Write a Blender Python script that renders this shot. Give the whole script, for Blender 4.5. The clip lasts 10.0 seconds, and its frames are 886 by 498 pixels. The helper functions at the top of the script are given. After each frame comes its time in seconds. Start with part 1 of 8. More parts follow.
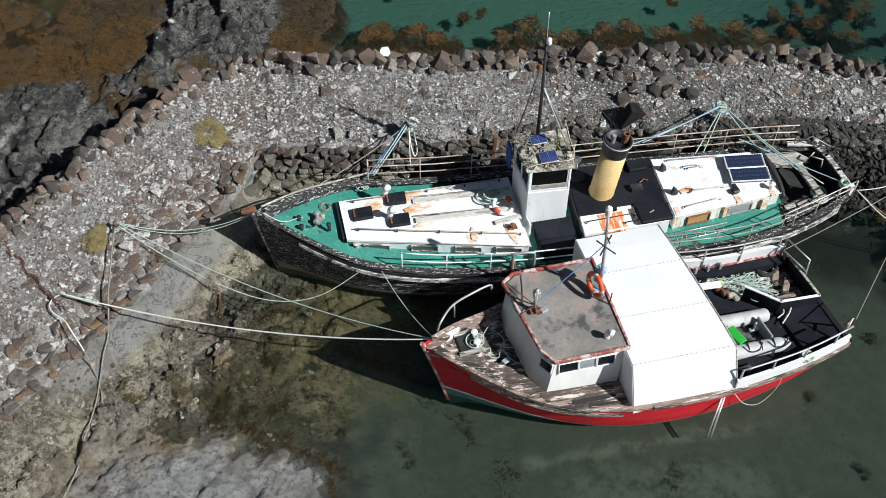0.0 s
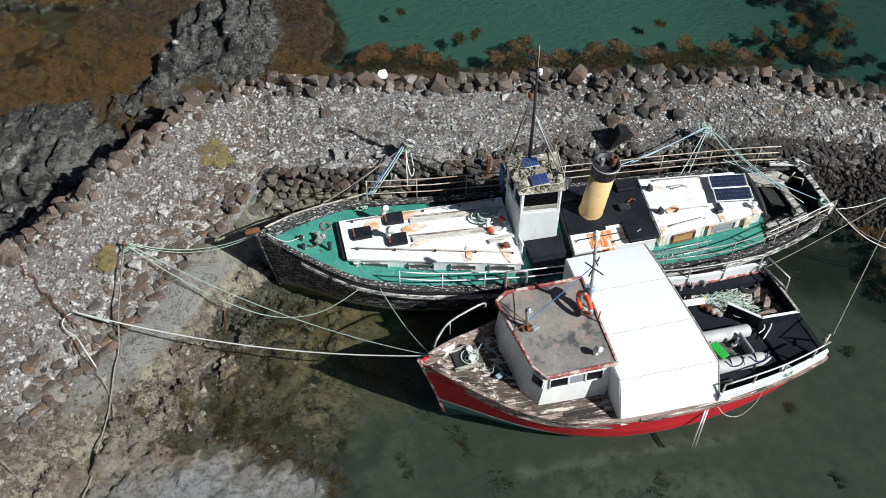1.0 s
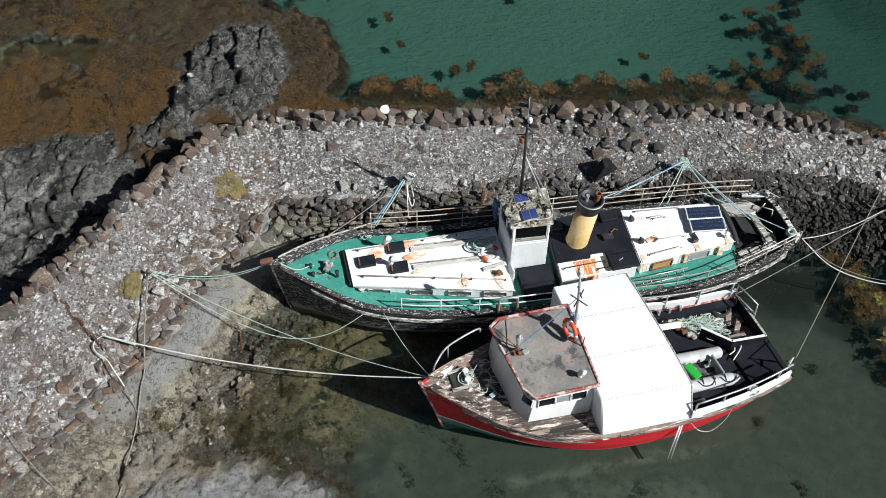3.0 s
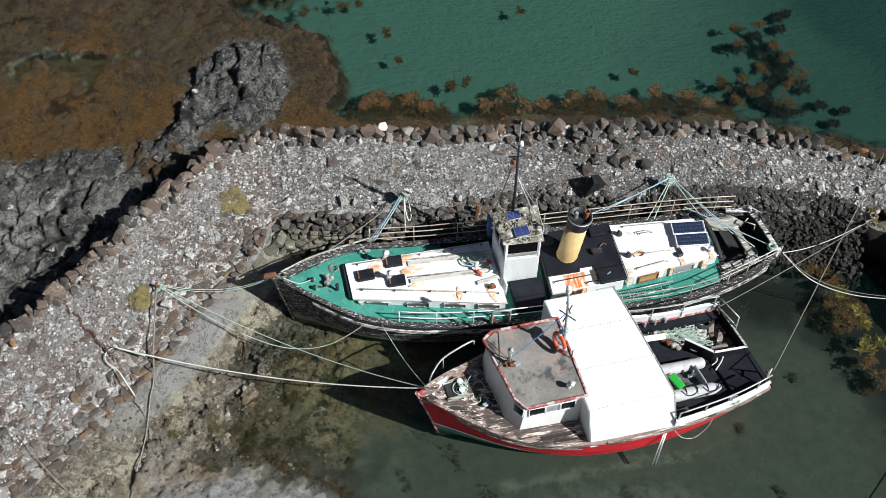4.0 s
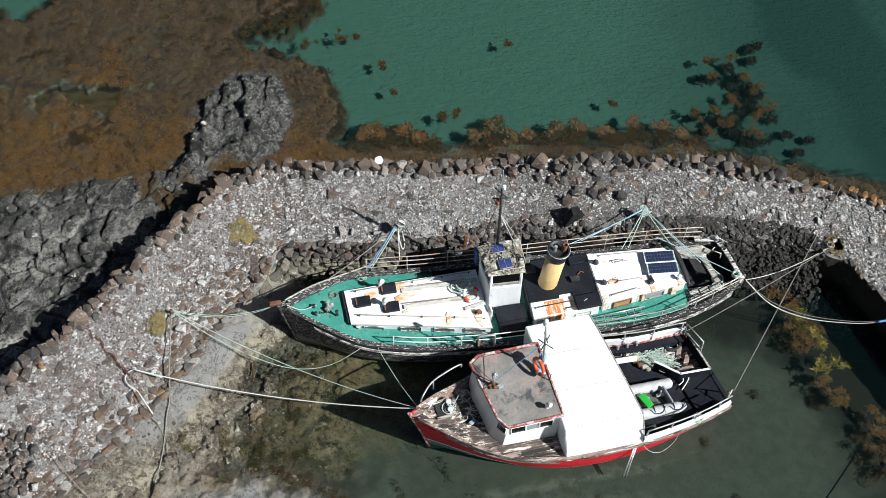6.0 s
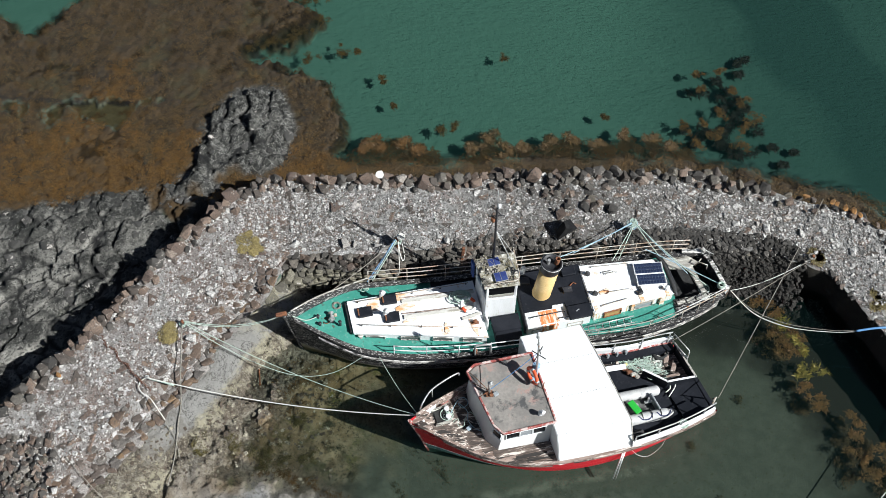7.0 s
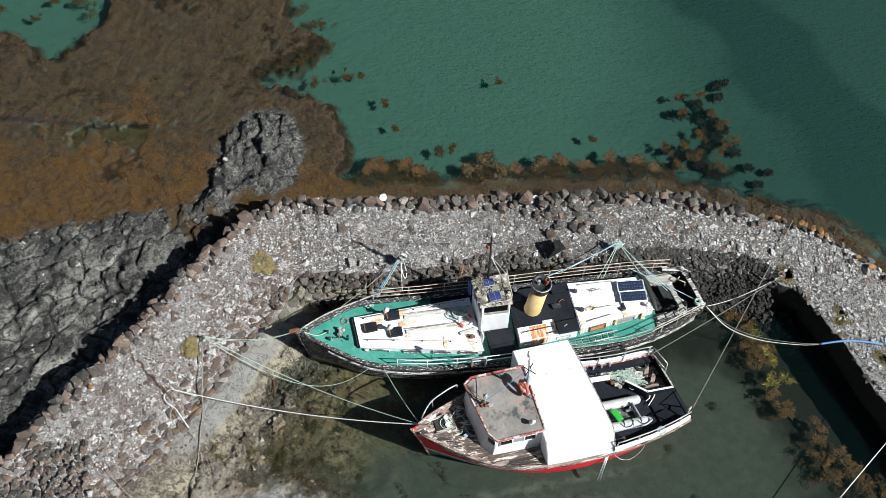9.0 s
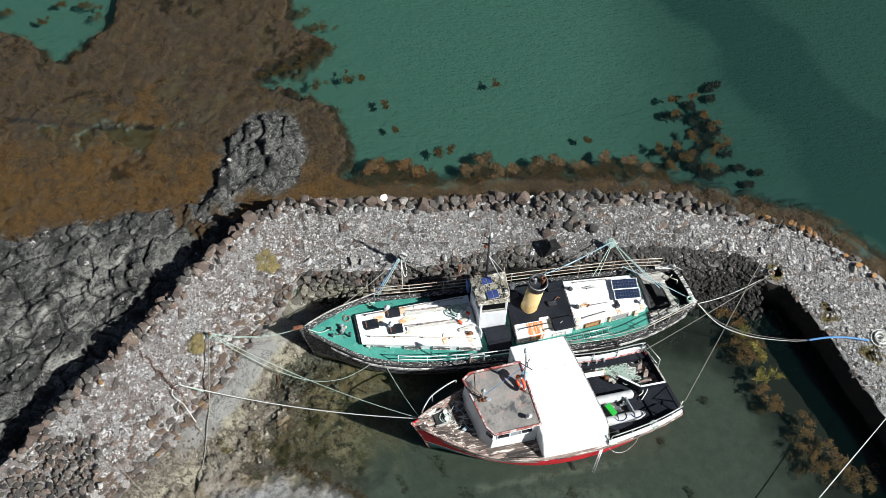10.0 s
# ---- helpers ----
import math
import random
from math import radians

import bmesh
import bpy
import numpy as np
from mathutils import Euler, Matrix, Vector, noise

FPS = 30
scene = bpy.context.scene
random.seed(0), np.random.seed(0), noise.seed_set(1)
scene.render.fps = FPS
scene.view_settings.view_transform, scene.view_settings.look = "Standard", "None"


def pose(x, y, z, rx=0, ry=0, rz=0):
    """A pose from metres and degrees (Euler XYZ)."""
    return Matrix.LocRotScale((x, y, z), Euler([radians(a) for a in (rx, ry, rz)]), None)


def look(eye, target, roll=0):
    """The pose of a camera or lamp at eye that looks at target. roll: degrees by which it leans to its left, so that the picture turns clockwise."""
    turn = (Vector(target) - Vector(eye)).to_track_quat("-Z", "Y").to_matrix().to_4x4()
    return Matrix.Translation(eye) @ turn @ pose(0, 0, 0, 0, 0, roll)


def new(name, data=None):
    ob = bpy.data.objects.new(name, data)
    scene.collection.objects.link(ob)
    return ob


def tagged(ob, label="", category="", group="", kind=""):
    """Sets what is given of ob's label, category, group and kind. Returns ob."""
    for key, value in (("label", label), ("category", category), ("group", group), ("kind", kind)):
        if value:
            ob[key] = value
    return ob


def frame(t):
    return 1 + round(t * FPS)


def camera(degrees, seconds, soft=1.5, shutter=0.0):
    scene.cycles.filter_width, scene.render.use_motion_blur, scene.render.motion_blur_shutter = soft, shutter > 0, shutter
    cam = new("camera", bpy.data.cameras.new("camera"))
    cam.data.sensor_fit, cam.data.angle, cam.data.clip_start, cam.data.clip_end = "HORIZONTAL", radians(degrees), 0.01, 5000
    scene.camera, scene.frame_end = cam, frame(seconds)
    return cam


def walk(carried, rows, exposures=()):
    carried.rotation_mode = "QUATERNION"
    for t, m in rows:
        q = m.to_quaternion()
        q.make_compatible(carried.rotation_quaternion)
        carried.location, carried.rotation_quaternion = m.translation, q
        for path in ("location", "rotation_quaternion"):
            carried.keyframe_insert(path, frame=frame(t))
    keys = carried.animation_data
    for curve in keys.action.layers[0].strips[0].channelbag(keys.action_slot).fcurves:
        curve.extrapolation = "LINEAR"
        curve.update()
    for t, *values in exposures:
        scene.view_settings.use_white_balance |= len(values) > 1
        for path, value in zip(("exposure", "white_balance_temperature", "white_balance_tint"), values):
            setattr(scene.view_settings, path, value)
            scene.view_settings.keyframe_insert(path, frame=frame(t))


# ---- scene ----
cam = camera(44.0, 10.0, soft=0.7)
PATH = [
    (0, (-0.537, -19.554, 25.804), (-0.537, -13.589, 17.779), -0.697),
    (0.5, (-0.509, -19.660, 26.498), (-0.495, -13.715, 18.457), -0.687),
    (1, (-0.535, -19.740, 27.303), (-0.497, -13.831, 19.235), -0.535),
    (1.5, (-0.562, -19.883, 28.045), (-0.513, -14.001, 19.958), -0.421),
    (2, (-0.596, -19.998, 28.864), (-0.534, -14.155, 20.749), -0.310),
    (2.5, (-0.657, -20.103, 29.629), (-0.581, -14.298, 21.486), -0.201),
    (4, (-0.566, -20.338, 32.273), (-0.464, -14.683, 24.026), 0.026),
    (4.5, (-0.461, -20.391, 33.169), (-0.360, -14.782, 24.891), 0.036),
    (5, (-0.333, -20.429, 34.173), (-0.239, -14.877, 25.857), -0.052),
    (5.5, (-0.244, -20.494, 35.087), (-0.149, -14.985, 26.742), -0.034),
    (7, (-0.231, -20.658, 38.209), (-0.120, -15.321, 29.753), 0.087),
    (7.5, (-0.224, -20.693, 39.210), (-0.109, -15.410, 30.720), 0.126),
    (8, (-0.283, -20.716, 40.314), (-0.161, -15.493, 31.787), 0.178),
    (8.5, (-0.241, -20.738, 41.374), (-0.117, -15.580, 32.808), 0.175),
    (9, (-0.345, -20.804, 42.408), (-0.206, -15.708, 33.806), 0.315),
    (9.5, (-0.430, -20.953, 43.128), (-0.276, -15.896, 34.501), 0.453),
    (10, (-0.435, -21.235, 43.706), (-0.274, -16.199, 35.069), 0.510),
]
walk(cam, [(t, look(eye, target, roll)) for t, eye, target, roll in PATH],
     exposures=[(0.0, 0.19), (5.0, 0.38), (10.0, 0.52)])

# ---- light ----
SUN_DIR = Vector((0.87, -0.49, 0.887)).normalized()
world = bpy.data.worlds.new("sky")
scene.world = world
world.use_nodes = True
wn = world.node_tree.nodes
sky = wn.new("ShaderNodeTexSky")
sky.sky_type, sky.sun_disc = "NISHITA", False
sky.sun_elevation = math.asin(SUN_DIR.z)
sky.sun_rotation = math.atan2(SUN_DIR.x, SUN_DIR.y)
wn["Background"].inputs["Strength"].default_value = 0.027
world.node_tree.links.new(sky.outputs["Color"], wn["Background"].inputs["Color"])
sun = new("sun", bpy.data.lights.new("sun", "SUN"))
sun.data.energy, sun.data.angle, sun.data.color = 5.0, radians(0.5), (0.955, 0.982, 0.975)
sun.matrix_world = look(SUN_DIR * 60, (0, 0, 0))

# ---- materials ----


def nodes_of(name):
    m = bpy.data.materials.new(name)
    m.use_nodes = True
    nt = m.node_tree
    return m, nt, nt.nodes["Principled BSDF"]


def noise_node(nt, coord, scale, detail=6.0, rough=0.6, distort=0.0):
    n = nt.nodes.new("ShaderNodeTexNoise")
    n.inputs["Scale"].default_value, n.inputs["Detail"].default_value = scale, detail
    n.inputs["Roughness"].default_value, n.inputs["Distortion"].default_value = rough, distort
    nt.links.new(coord, n.inputs["Vector"])
    wide = nt.nodes.new("ShaderNodeMapRange")
    wide.inputs["From Min"].default_value, wide.inputs["From Max"].default_value = 0.2, 0.8
    nt.links.new(n.outputs["Fac"], wide.inputs["Value"])
    return wide.outputs["Result"]


def ramp(nt, fac, lo, hi):
    n = nt.nodes.new("ShaderNodeMapRange")
    n.inputs["From Min"].default_value, n.inputs["From Max"].default_value = lo, hi
    nt.links.new(fac, n.inputs["Value"])
    return n.outputs["Result"]


def mix(nt, fac, a, b):
    n = nt.nodes.new("ShaderNodeMix")
    n.data_type = "RGBA"
    for k, v in ((0, fac), (6, a), (7, b)):
        if isinstance(v, (int, float)):
            n.inputs[k].default_value = v
        elif isinstance(v, tuple):
            n.inputs[k].default_value = (*v, 1)
        else:
            nt.links.new(v, n.inputs[k])
    return n.outputs[2]


def times(nt, a, b, op="MULTIPLY"):
    n = nt.nodes.new("ShaderNodeMath")
    n.operation = op
    for k, v in ((0, a), (1, b)):
        if isinstance(v, (int, float)):
            n.inputs[k].default_value = v
        else:
            nt.links.new(v, n.inputs[k])
    return n.outputs[0]


def coords(nt, squash=(1, 1, 1), kind="Object"):
    tc = nt.nodes.new("ShaderNodeTexCoord")
    mp = nt.nodes.new("ShaderNodeMapping")
    mp.inputs["Scale"].default_value = squash
    nt.links.new(tc.outputs[kind], mp.inputs["Vector"])
    return mp.outputs["Vector"]


def bump(nt, bsdf, fac, strength, dist=0.02):
    b = nt.nodes.new("ShaderNodeBump")
    b.inputs["Strength"].default_value, b.inputs["Distance"].default_value = strength, dist
    nt.links.new(fac, b.inputs["Height"])
    nt.links.new(b.outputs["Normal"], bsdf.inputs["Normal"])


def surface(name, a, b, scale=2.0, wear=None, wear_at=0.62, wear_scale=4.0, rough=0.6, metal=0.0, relief=0.15,
            squash=(1, 1, 1), soft=0.06, islands=0.0, second=None, second_at=0.6, second_scale=1.0, grime=0.3, spec=0.5):
    """Two base tones, worn or stained patches at another scale, fine relief."""
    m, nt, bsdf = nodes_of(name)
    co = coords(nt, squash)
    big = noise_node(nt, co, scale)
    fine = noise_node(nt, co, scale * 9, 4)
    col = mix(nt, ramp(nt, big, 0.35, 0.65), a, b)
    tone = ramp(nt, fine, 0.3, 0.75)
    col = mix(nt, times(nt, tone, grime), col, tuple(0.55 * v for v in a))
    if wear:
        col = mix(nt, ramp(nt, noise_node(nt, co, wear_scale, 8, 0.7), wear_at, wear_at + soft), col, wear)
    if second:
        col = mix(nt, ramp(nt, noise_node(nt, co, second_scale, 6, 0.65, 0.4), second_at, second_at + soft), col, second)
    if islands:
        g = nt.nodes.new("ShaderNodeNewGeometry")
        hsv = nt.nodes.new("ShaderNodeHueSaturation")
        nt.links.new(col, hsv.inputs["Color"])
        nt.links.new(ramp(nt, g.outputs["Random Per Island"], 0, 1), hsv.inputs["Value"])
        mr = hsv.inputs["Value"].links[0].from_node
        mr.inputs["To Min"].default_value, mr.inputs["To Max"].default_value = 1 - islands, 1 + islands
        col = hsv.outputs["Color"]
    nt.links.new(col, bsdf.inputs["Base Color"])
    bsdf.inputs["Roughness"].default_value, bsdf.inputs["Metallic"].default_value = rough, metal
    bsdf.inputs["Specular IOR Level"].default_value = spec
    bump(nt, bsdf, fine, relief, 0.02)
    return m


def stone_surface(name, tones, rough=0.9, lichen=True):
    """Stones that differ one from another, with lichen spots."""
    m, nt, bsdf = nodes_of(name)
    co = coords(nt)
    info = nt.nodes.new("ShaderNodeObjectInfo")
    geo = nt.nodes.new("ShaderNodeNewGeometry")
    pick = times(nt, info.outputs["Random"], geo.outputs["Random Per Island"], "ADD")
    pick = times(nt, pick, 1.0, "FRACT")
    cr = nt.nodes.new("ShaderNodeValToRGB")
    cr.color_ramp.interpolation = "CONSTANT"
    el = cr.color_ramp.elements
    while len(el) < len(tones):
        el.new(0.5)
    for k, (at, c) in enumerate(tones):
        el[k].position, el[k].color = at, (*c, 1)
    nt.links.new(pick, cr.inputs["Fac"])
    fine = noise_node(nt, co, 14, 6, 0.7)
    col = mix(nt, ramp(nt, fine, 0.35, 0.75), cr.outputs["Color"], (0.05, 0.045, 0.04))
    if lichen:
        col = mix(nt, ramp(nt, noise_node(nt, co, 2.6, 8, 0.72), 0.635, 0.7), col, (0.5, 0.46, 0.42))
    nt.links.new(col, bsdf.inputs["Base Color"])
    bsdf.inputs["Roughness"].default_value = rough
    bump(nt, bsdf, fine, 0.6, 0.03)
    return m


WHITE = surface("white_paint", (0.84, 0.85, 0.86), (0.78, 0.79, 0.79), 1.5, wear=(0.42, 0.3, 0.18), wear_at=0.8, rough=0.5, relief=0.05, grime=0.06)
ROOF_WHITE = surface("white_sheet", (0.85, 0.86, 0.87), (0.82, 0.83, 0.83), 0.8, rough=0.45, relief=0.03, grime=0.04)
STAINED_WHITE = surface("streaked_white_paint", (0.86, 0.875, 0.89), (0.81, 0.825, 0.83), 1.5, wear=(0.58, 0.48, 0.38), wear_at=0.7, wear_scale=3, soft=0.12, rough=0.55, relief=0.08, squash=(2.5, 2.5, 0.4), second=(0.3, 0.29, 0.27), second_at=0.8, second_scale=5, grime=0.12)
RUSTY_WHITE = surface("rust_stained_white_paint", (0.85, 0.865, 0.88), (0.8, 0.805, 0.8), 1.2, wear=(0.64, 0.36, 0.16), wear_at=0.635, wear_scale=1.6,
                      soft=0.2, rough=0.55, relief=0.08, second=(0.35, 0.33, 0.3), second_at=0.78, second_scale=6, grime=0.1)
RUST_STAIN = surface("pale_rust_stain", (0.74, 0.38, 0.17), (0.79, 0.52, 0.3), 4, wear=(0.81, 0.79, 0.75), wear_at=0.38, wear_scale=4, soft=0.3, rough=0.6, relief=0.05, squash=(0.5, 1.6, 1), grime=0.1)
RUST_STREAK = surface("bright_rust_streaks", (0.76, 0.19, 0.05), (0.8, 0.36, 0.15), 3, wear=(0.8, 0.77, 0.7), wear_at=0.52, wear_scale=3, soft=0.15, rough=0.7, squash=(3.0, 0.4, 0.4), relief=0.1)
RUST = surface("rusty_iron", (0.28, 0.11, 0.05), (0.16, 0.07, 0.04), 8, rough=0.9, relief=0.4)
GREEN_DECK = surface("green_deck_paint", (0.035, 0.24, 0.187), (0.06, 0.3, 0.238), 1.3, wear=(0.2, 0.33, 0.28), wear_at=0.66, wear_scale=7, rough=0.6,
                     second=(0.07, 0.09, 0.07), second_at=0.72, second_scale=3)
BLACK_PAINT = surface("black_paint", (0.018, 0.018, 0.022), (0.03, 0.03, 0.035), 2, wear=(0.16, 0.14, 0.12), wear_at=0.72, rough=0.5)
BLACK_SHEET = surface("black_sheet", (0.01, 0.012, 0.017), (0.019, 0.021, 0.028), 1.2, wear=(0.04, 0.04, 0.045), wear_at=0.66, soft=0.2, spec=0.2, rough=0.6, relief=0.05)
BUFF = surface("buff_paint", (0.68, 0.47, 0.2), (0.72, 0.52, 0.25), 1.5, wear=(0.5, 0.3, 0.12), wear_at=0.74, rough=0.5, relief=0.05)
OLD_WOOD = surface("weathered_wood", (0.2, 0.14, 0.115), (0.36, 0.275, 0.235), 3, wear=(0.68, 0.6, 0.55), wear_at=0.57, rough=0.85, relief=0.4, squash=(0.35, 2.5, 2.5),
                   second=(0.05, 0.04, 0.035), second_at=0.55, second_scale=2)
PALE_PLANK = surface("whitewashed_plank", (0.56, 0.54, 0.49), (0.7, 0.68, 0.63), 3, wear=(0.36, 0.33, 0.28), wear_at=0.58, wear_scale=4, rough=0.8, relief=0.3, squash=(0.4, 2, 2))
DECK_WOOD = surface("dark_worn_deck", (0.075, 0.058, 0.05), (0.2, 0.15, 0.125), 3, wear=(0.62, 0.55, 0.5), wear_at=0.545, wear_scale=3, rough=0.85, relief=0.4, squash=(0.35, 2.5, 2.5), second=(0.03, 0.026, 0.024), second_at=0.58, second_scale=1.6)
GREY_WOOD = surface("grey_peeling_wood", (0.3, 0.28, 0.25), (0.5, 0.48, 0.43), 3, wear=(0.7, 0.68, 0.62), wear_at=0.6, rough=0.85, relief=0.4, squash=(0.35, 2.5, 2.5),
                    second=(0.08, 0.07, 0.06), second_at=0.64, second_scale=3)
DARK_CAP = surface("flaking_black_wood", (0.022, 0.021, 0.021), (0.05, 0.047, 0.045), 3, wear=(0.52, 0.5, 0.48), wear_at=0.585, wear_scale=13, rough=0.85, relief=0.4, squash=(0.5, 2, 2))
FLAKED = surface("flaking_grey_white_wood", (0.1, 0.095, 0.09), (0.3, 0.29, 0.27), 4, wear=(0.66, 0.64, 0.61), wear_at=0.45, wear_scale=5, rough=0.85, relief=0.4, squash=(0.4, 2, 2), second=(0.03, 0.03, 0.03), second_at=0.61, second_scale=3)
GALV = surface("galvanised_pipe", (0.55, 0.56, 0.56), (0.42, 0.42, 0.41), 6, wear=(0.38, 0.17, 0.07), wear_at=0.7, rough=0.45, metal=0.5, relief=0.05)
RUST_PIPE = surface("rusty_rail_pipe", (0.62, 0.59, 0.53), (0.42, 0.28, 0.19), 3, rough=0.8, relief=0.2)
ROOF_GREY = surface("worn_roof_felt", (0.22, 0.205, 0.19), (0.31, 0.285, 0.26), 1.1, wear=(0.36, 0.24, 0.21), wear_at=0.6, wear_scale=2.2, soft=0.15, rough=0.9, relief=0.25,
                    second=(0.08, 0.08, 0.08), second_at=0.6, second_scale=1.4)
RED_TRIM = surface("faded_red_trim", (0.33, 0.075, 0.065), (0.42, 0.15, 0.13), 4, wear=(0.62, 0.5, 0.47), wear_at=0.46, soft=0.15, rough=0.75)
GLASS_DARK = surface("dark_window", (0.008, 0.009, 0.011), (0.016, 0.018, 0.022), 1, spec=0.25, rough=0.2, relief=0.0)
GREY_PANEL = surface("grey_panel", (0.33, 0.35, 0.37), (0.27, 0.29, 0.31), 1.5, rough=0.5, relief=0.04)
BOARD = surface("brown_board", (0.42, 0.25, 0.09), (0.5, 0.31, 0.13), 3, rough=0.8, squash=(0.5, 3, 3))
BLUE_PAINT = surface("blue_paint", (0.03, 0.08, 0.3), (0.05, 0.12, 0.38), 2, wear=(0.4, 0.42, 0.5), wear_at=0.72, rough=0.55)
PALE_BLUE = surface("pale_blue_paint", (0.25, 0.42, 0.6), (0.33, 0.5, 0.66), 3, rough=0.6)
CELL = surface("solar_cell", (0.02, 0.03, 0.062), (0.035, 0.05, 0.1), 3, spec=0.25, rough=0.35, relief=0.0)
CELL_BLUE = surface("blue_solar_cell", (0.035, 0.05, 0.17), (0.05, 0.075, 0.22), 3, rough=0.15, relief=0.0)
ALUMINIUM = surface("aluminium", (0.72, 0.72, 0.72), (0.6, 0.6, 0.6), 5, rough=0.4, metal=0.7, relief=0.03)
ORANGE = surface("orange_plastic", (0.75, 0.1, 0.03), (0.65, 0.08, 0.025), 3, rough=0.5, relief=0.05)
BRIGHT_GREEN = surface("bright_green_plastic", (0.02, 0.4, 0.04), (0.03, 0.46, 0.06), 2, rough=0.45, relief=0.03)
INFLATED = surface("pale_grey_rubber", (0.62, 0.62, 0.61), (0.5, 0.5, 0.5), 2, wear=(0.3, 0.3, 0.3), wear_at=0.72, rough=0.6, relief=0.06)
DARK_BLUE = surface("dark_blue_paint", (0.02, 0.03, 0.09), (0.03, 0.04, 0.13), 2, rough=0.55)
RUBBER = surface("black_rubber", (0.02, 0.02, 0.02), (0.035, 0.035, 0.035), 4, rough=0.8)
ROPE_PALE = surface("pale_green_rope", (0.55, 0.66, 0.58), (0.4, 0.52, 0.45), 12, rough=0.85, relief=0.3)
ROPE_WHITE = surface("white_rope", (0.8, 0.79, 0.74), (0.68, 0.67, 0.62), 12, rough=0.85, relief=0.3)
ROPE_BLUE = surface("blue_rope", (0.28, 0.46, 0.58), (0.48, 0.62, 0.68), 12, rough=0.85, relief=0.3)
ROPE_SKY = surface("bright_blue_hose", (0.1, 0.28, 0.58), (0.16, 0.36, 0.64), 12, rough=0.6, relief=0.1)
ROPE_GREY = surface("weathered_rope", (0.32, 0.3, 0.26), (0.22, 0.2, 0.17), 12, rough=0.9, relief=0.3)
WIRE = surface("dark_wire", (0.1, 0.1, 0.1), (0.16, 0.15, 0.14), 12, rough=0.6, metal=0.4)


def hull_material(name, top, top2, stripe, low, low2, scar, stripe_z, rise, reach, plank=7.0, scar_at=0.62):
    """Planked topsides with a boot stripe that rises to the bow."""
    m, nt, bsdf = nodes_of(name)
    co = coords(nt, (0.25, 1, 3))
    tc = nt.nodes.new("ShaderNodeTexCoord")
    sep = nt.nodes.new("ShaderNodeSeparateXYZ")
    nt.links.new(tc.outputs["Object"], sep.inputs[0])
    up = times(nt, ramp(nt, sep.outputs["X"], reach, 0.0), rise)
    z = times(nt, sep.outputs["Z"], up, "SUBTRACT")
    col = mix(nt, ramp(nt, noise_node(nt, co, 2.2), 0.35, 0.65), top, top2)
    col = mix(nt, ramp(nt, noise_node(nt, co, 8.5, 8, 0.75), scar_at, scar_at + 0.05), col, scar)
    under = mix(nt, ramp(nt, noise_node(nt, co, 3), 0.35, 0.65), low, low2)
    col = mix(nt, ramp(nt, z, stripe_z + 0.005, stripe_z - 0.005), col, stripe)
    col = mix(nt, ramp(nt, z, stripe_z - 0.09, stripe_z - 0.1), col, under)
    nt.links.new(col, bsdf.inputs["Base Color"])
    bsdf.inputs["Roughness"].default_value, bsdf.inputs["Specular IOR Level"].default_value = 0.5, 0.2
    w = nt.nodes.new("ShaderNodeTexWave")
    w.bands_direction = "Z"
    w.inputs["Scale"].default_value = plank
    w.inputs["Distortion"].default_value = 0.6
    nt.links.new(tc.outputs["Object"], w.inputs["Vector"])
    bump(nt, bsdf, times(nt, w.outputs["Fac"], noise_node(nt, co, 6), "ADD"), 0.35, 0.03)
    return m


RED_HULL = hull_material("red_hull", (0.6, 0.026, 0.036), (0.48, 0.018, 0.027), (0.75, 0.74, 0.7), (0.08, 0.2, 0.19), (0.13, 0.26, 0.24), (0.6, 0.16, 0.16), 0.02, 0.6, 3.5, scar_at=0.76)
DARK_HULL = hull_material("dark_hull", (0.016, 0.017, 0.02), (0.03, 0.03, 0.034), (0.2, 0.19, 0.17), (0.2, 0.19, 0.13), (0.3, 0.28, 0.19), (0.56, 0.54, 0.52), 0.1, 0.4, 1.3, scar_at=0.575)

# ---- mesh helpers ----


def link_mesh(name, verts, faces, material, parent=None, label="", smooth=False):
    me = bpy.data.meshes.new(name)
    me.from_pydata([tuple(v) for v in verts], [], faces)
    me.validate()
    if isinstance(material, (list, tuple)):
        for k in material:
            me.materials.append(k)
    elif material:
        me.materials.append(material)
    if smooth:
        me.polygons.foreach_set("use_smooth", [True] * len(me.polygons))
    me.update()
    ob = new(name, me)
    ob.parent = parent
    if label:
        ob["label"] = label
    return ob


def part(name, bm, material, parent=None, label="", smooth=False):
    me = bpy.data.meshes.new(name)
    bm.normal_update()
    bm.to_mesh(me)
    bm.free()
    if material:
        me.materials.append(material)
    if smooth:
        me.polygons.foreach_set("use_smooth", [True] * len(me.polygons))
    ob = new(name, me)
    ob.parent = parent
    if label:
        ob["label"] = label
    return ob


def thing(name, m, label, category, group=""):
    ob = new(name)
    ob.matrix_basis = m
    ob.empty_display_size = 0.2
    return tagged(ob, label, category, group)


def box(cx, cy, cz, sx, sy, sz, bevel=0.015, bm=None, rz=0.0, ry=0.0, rx=0.0):
    one = bmesh.new()
    bmesh.ops.create_cube(one, size=1.0)
    bmesh.ops.scale(one, vec=(sx, sy, sz), verts=one.verts)
    if bevel:
        bmesh.ops.bevel(one, geom=one.edges[:], offset=min(bevel, sx / 3, sy / 3, sz / 3), segments=1, affect="EDGES")
    bmesh.ops.transform(one, matrix=pose(cx, cy, cz, rx, ry, rz), verts=one.verts)
    if bm is None:
        return one
    return joined(bm, one)


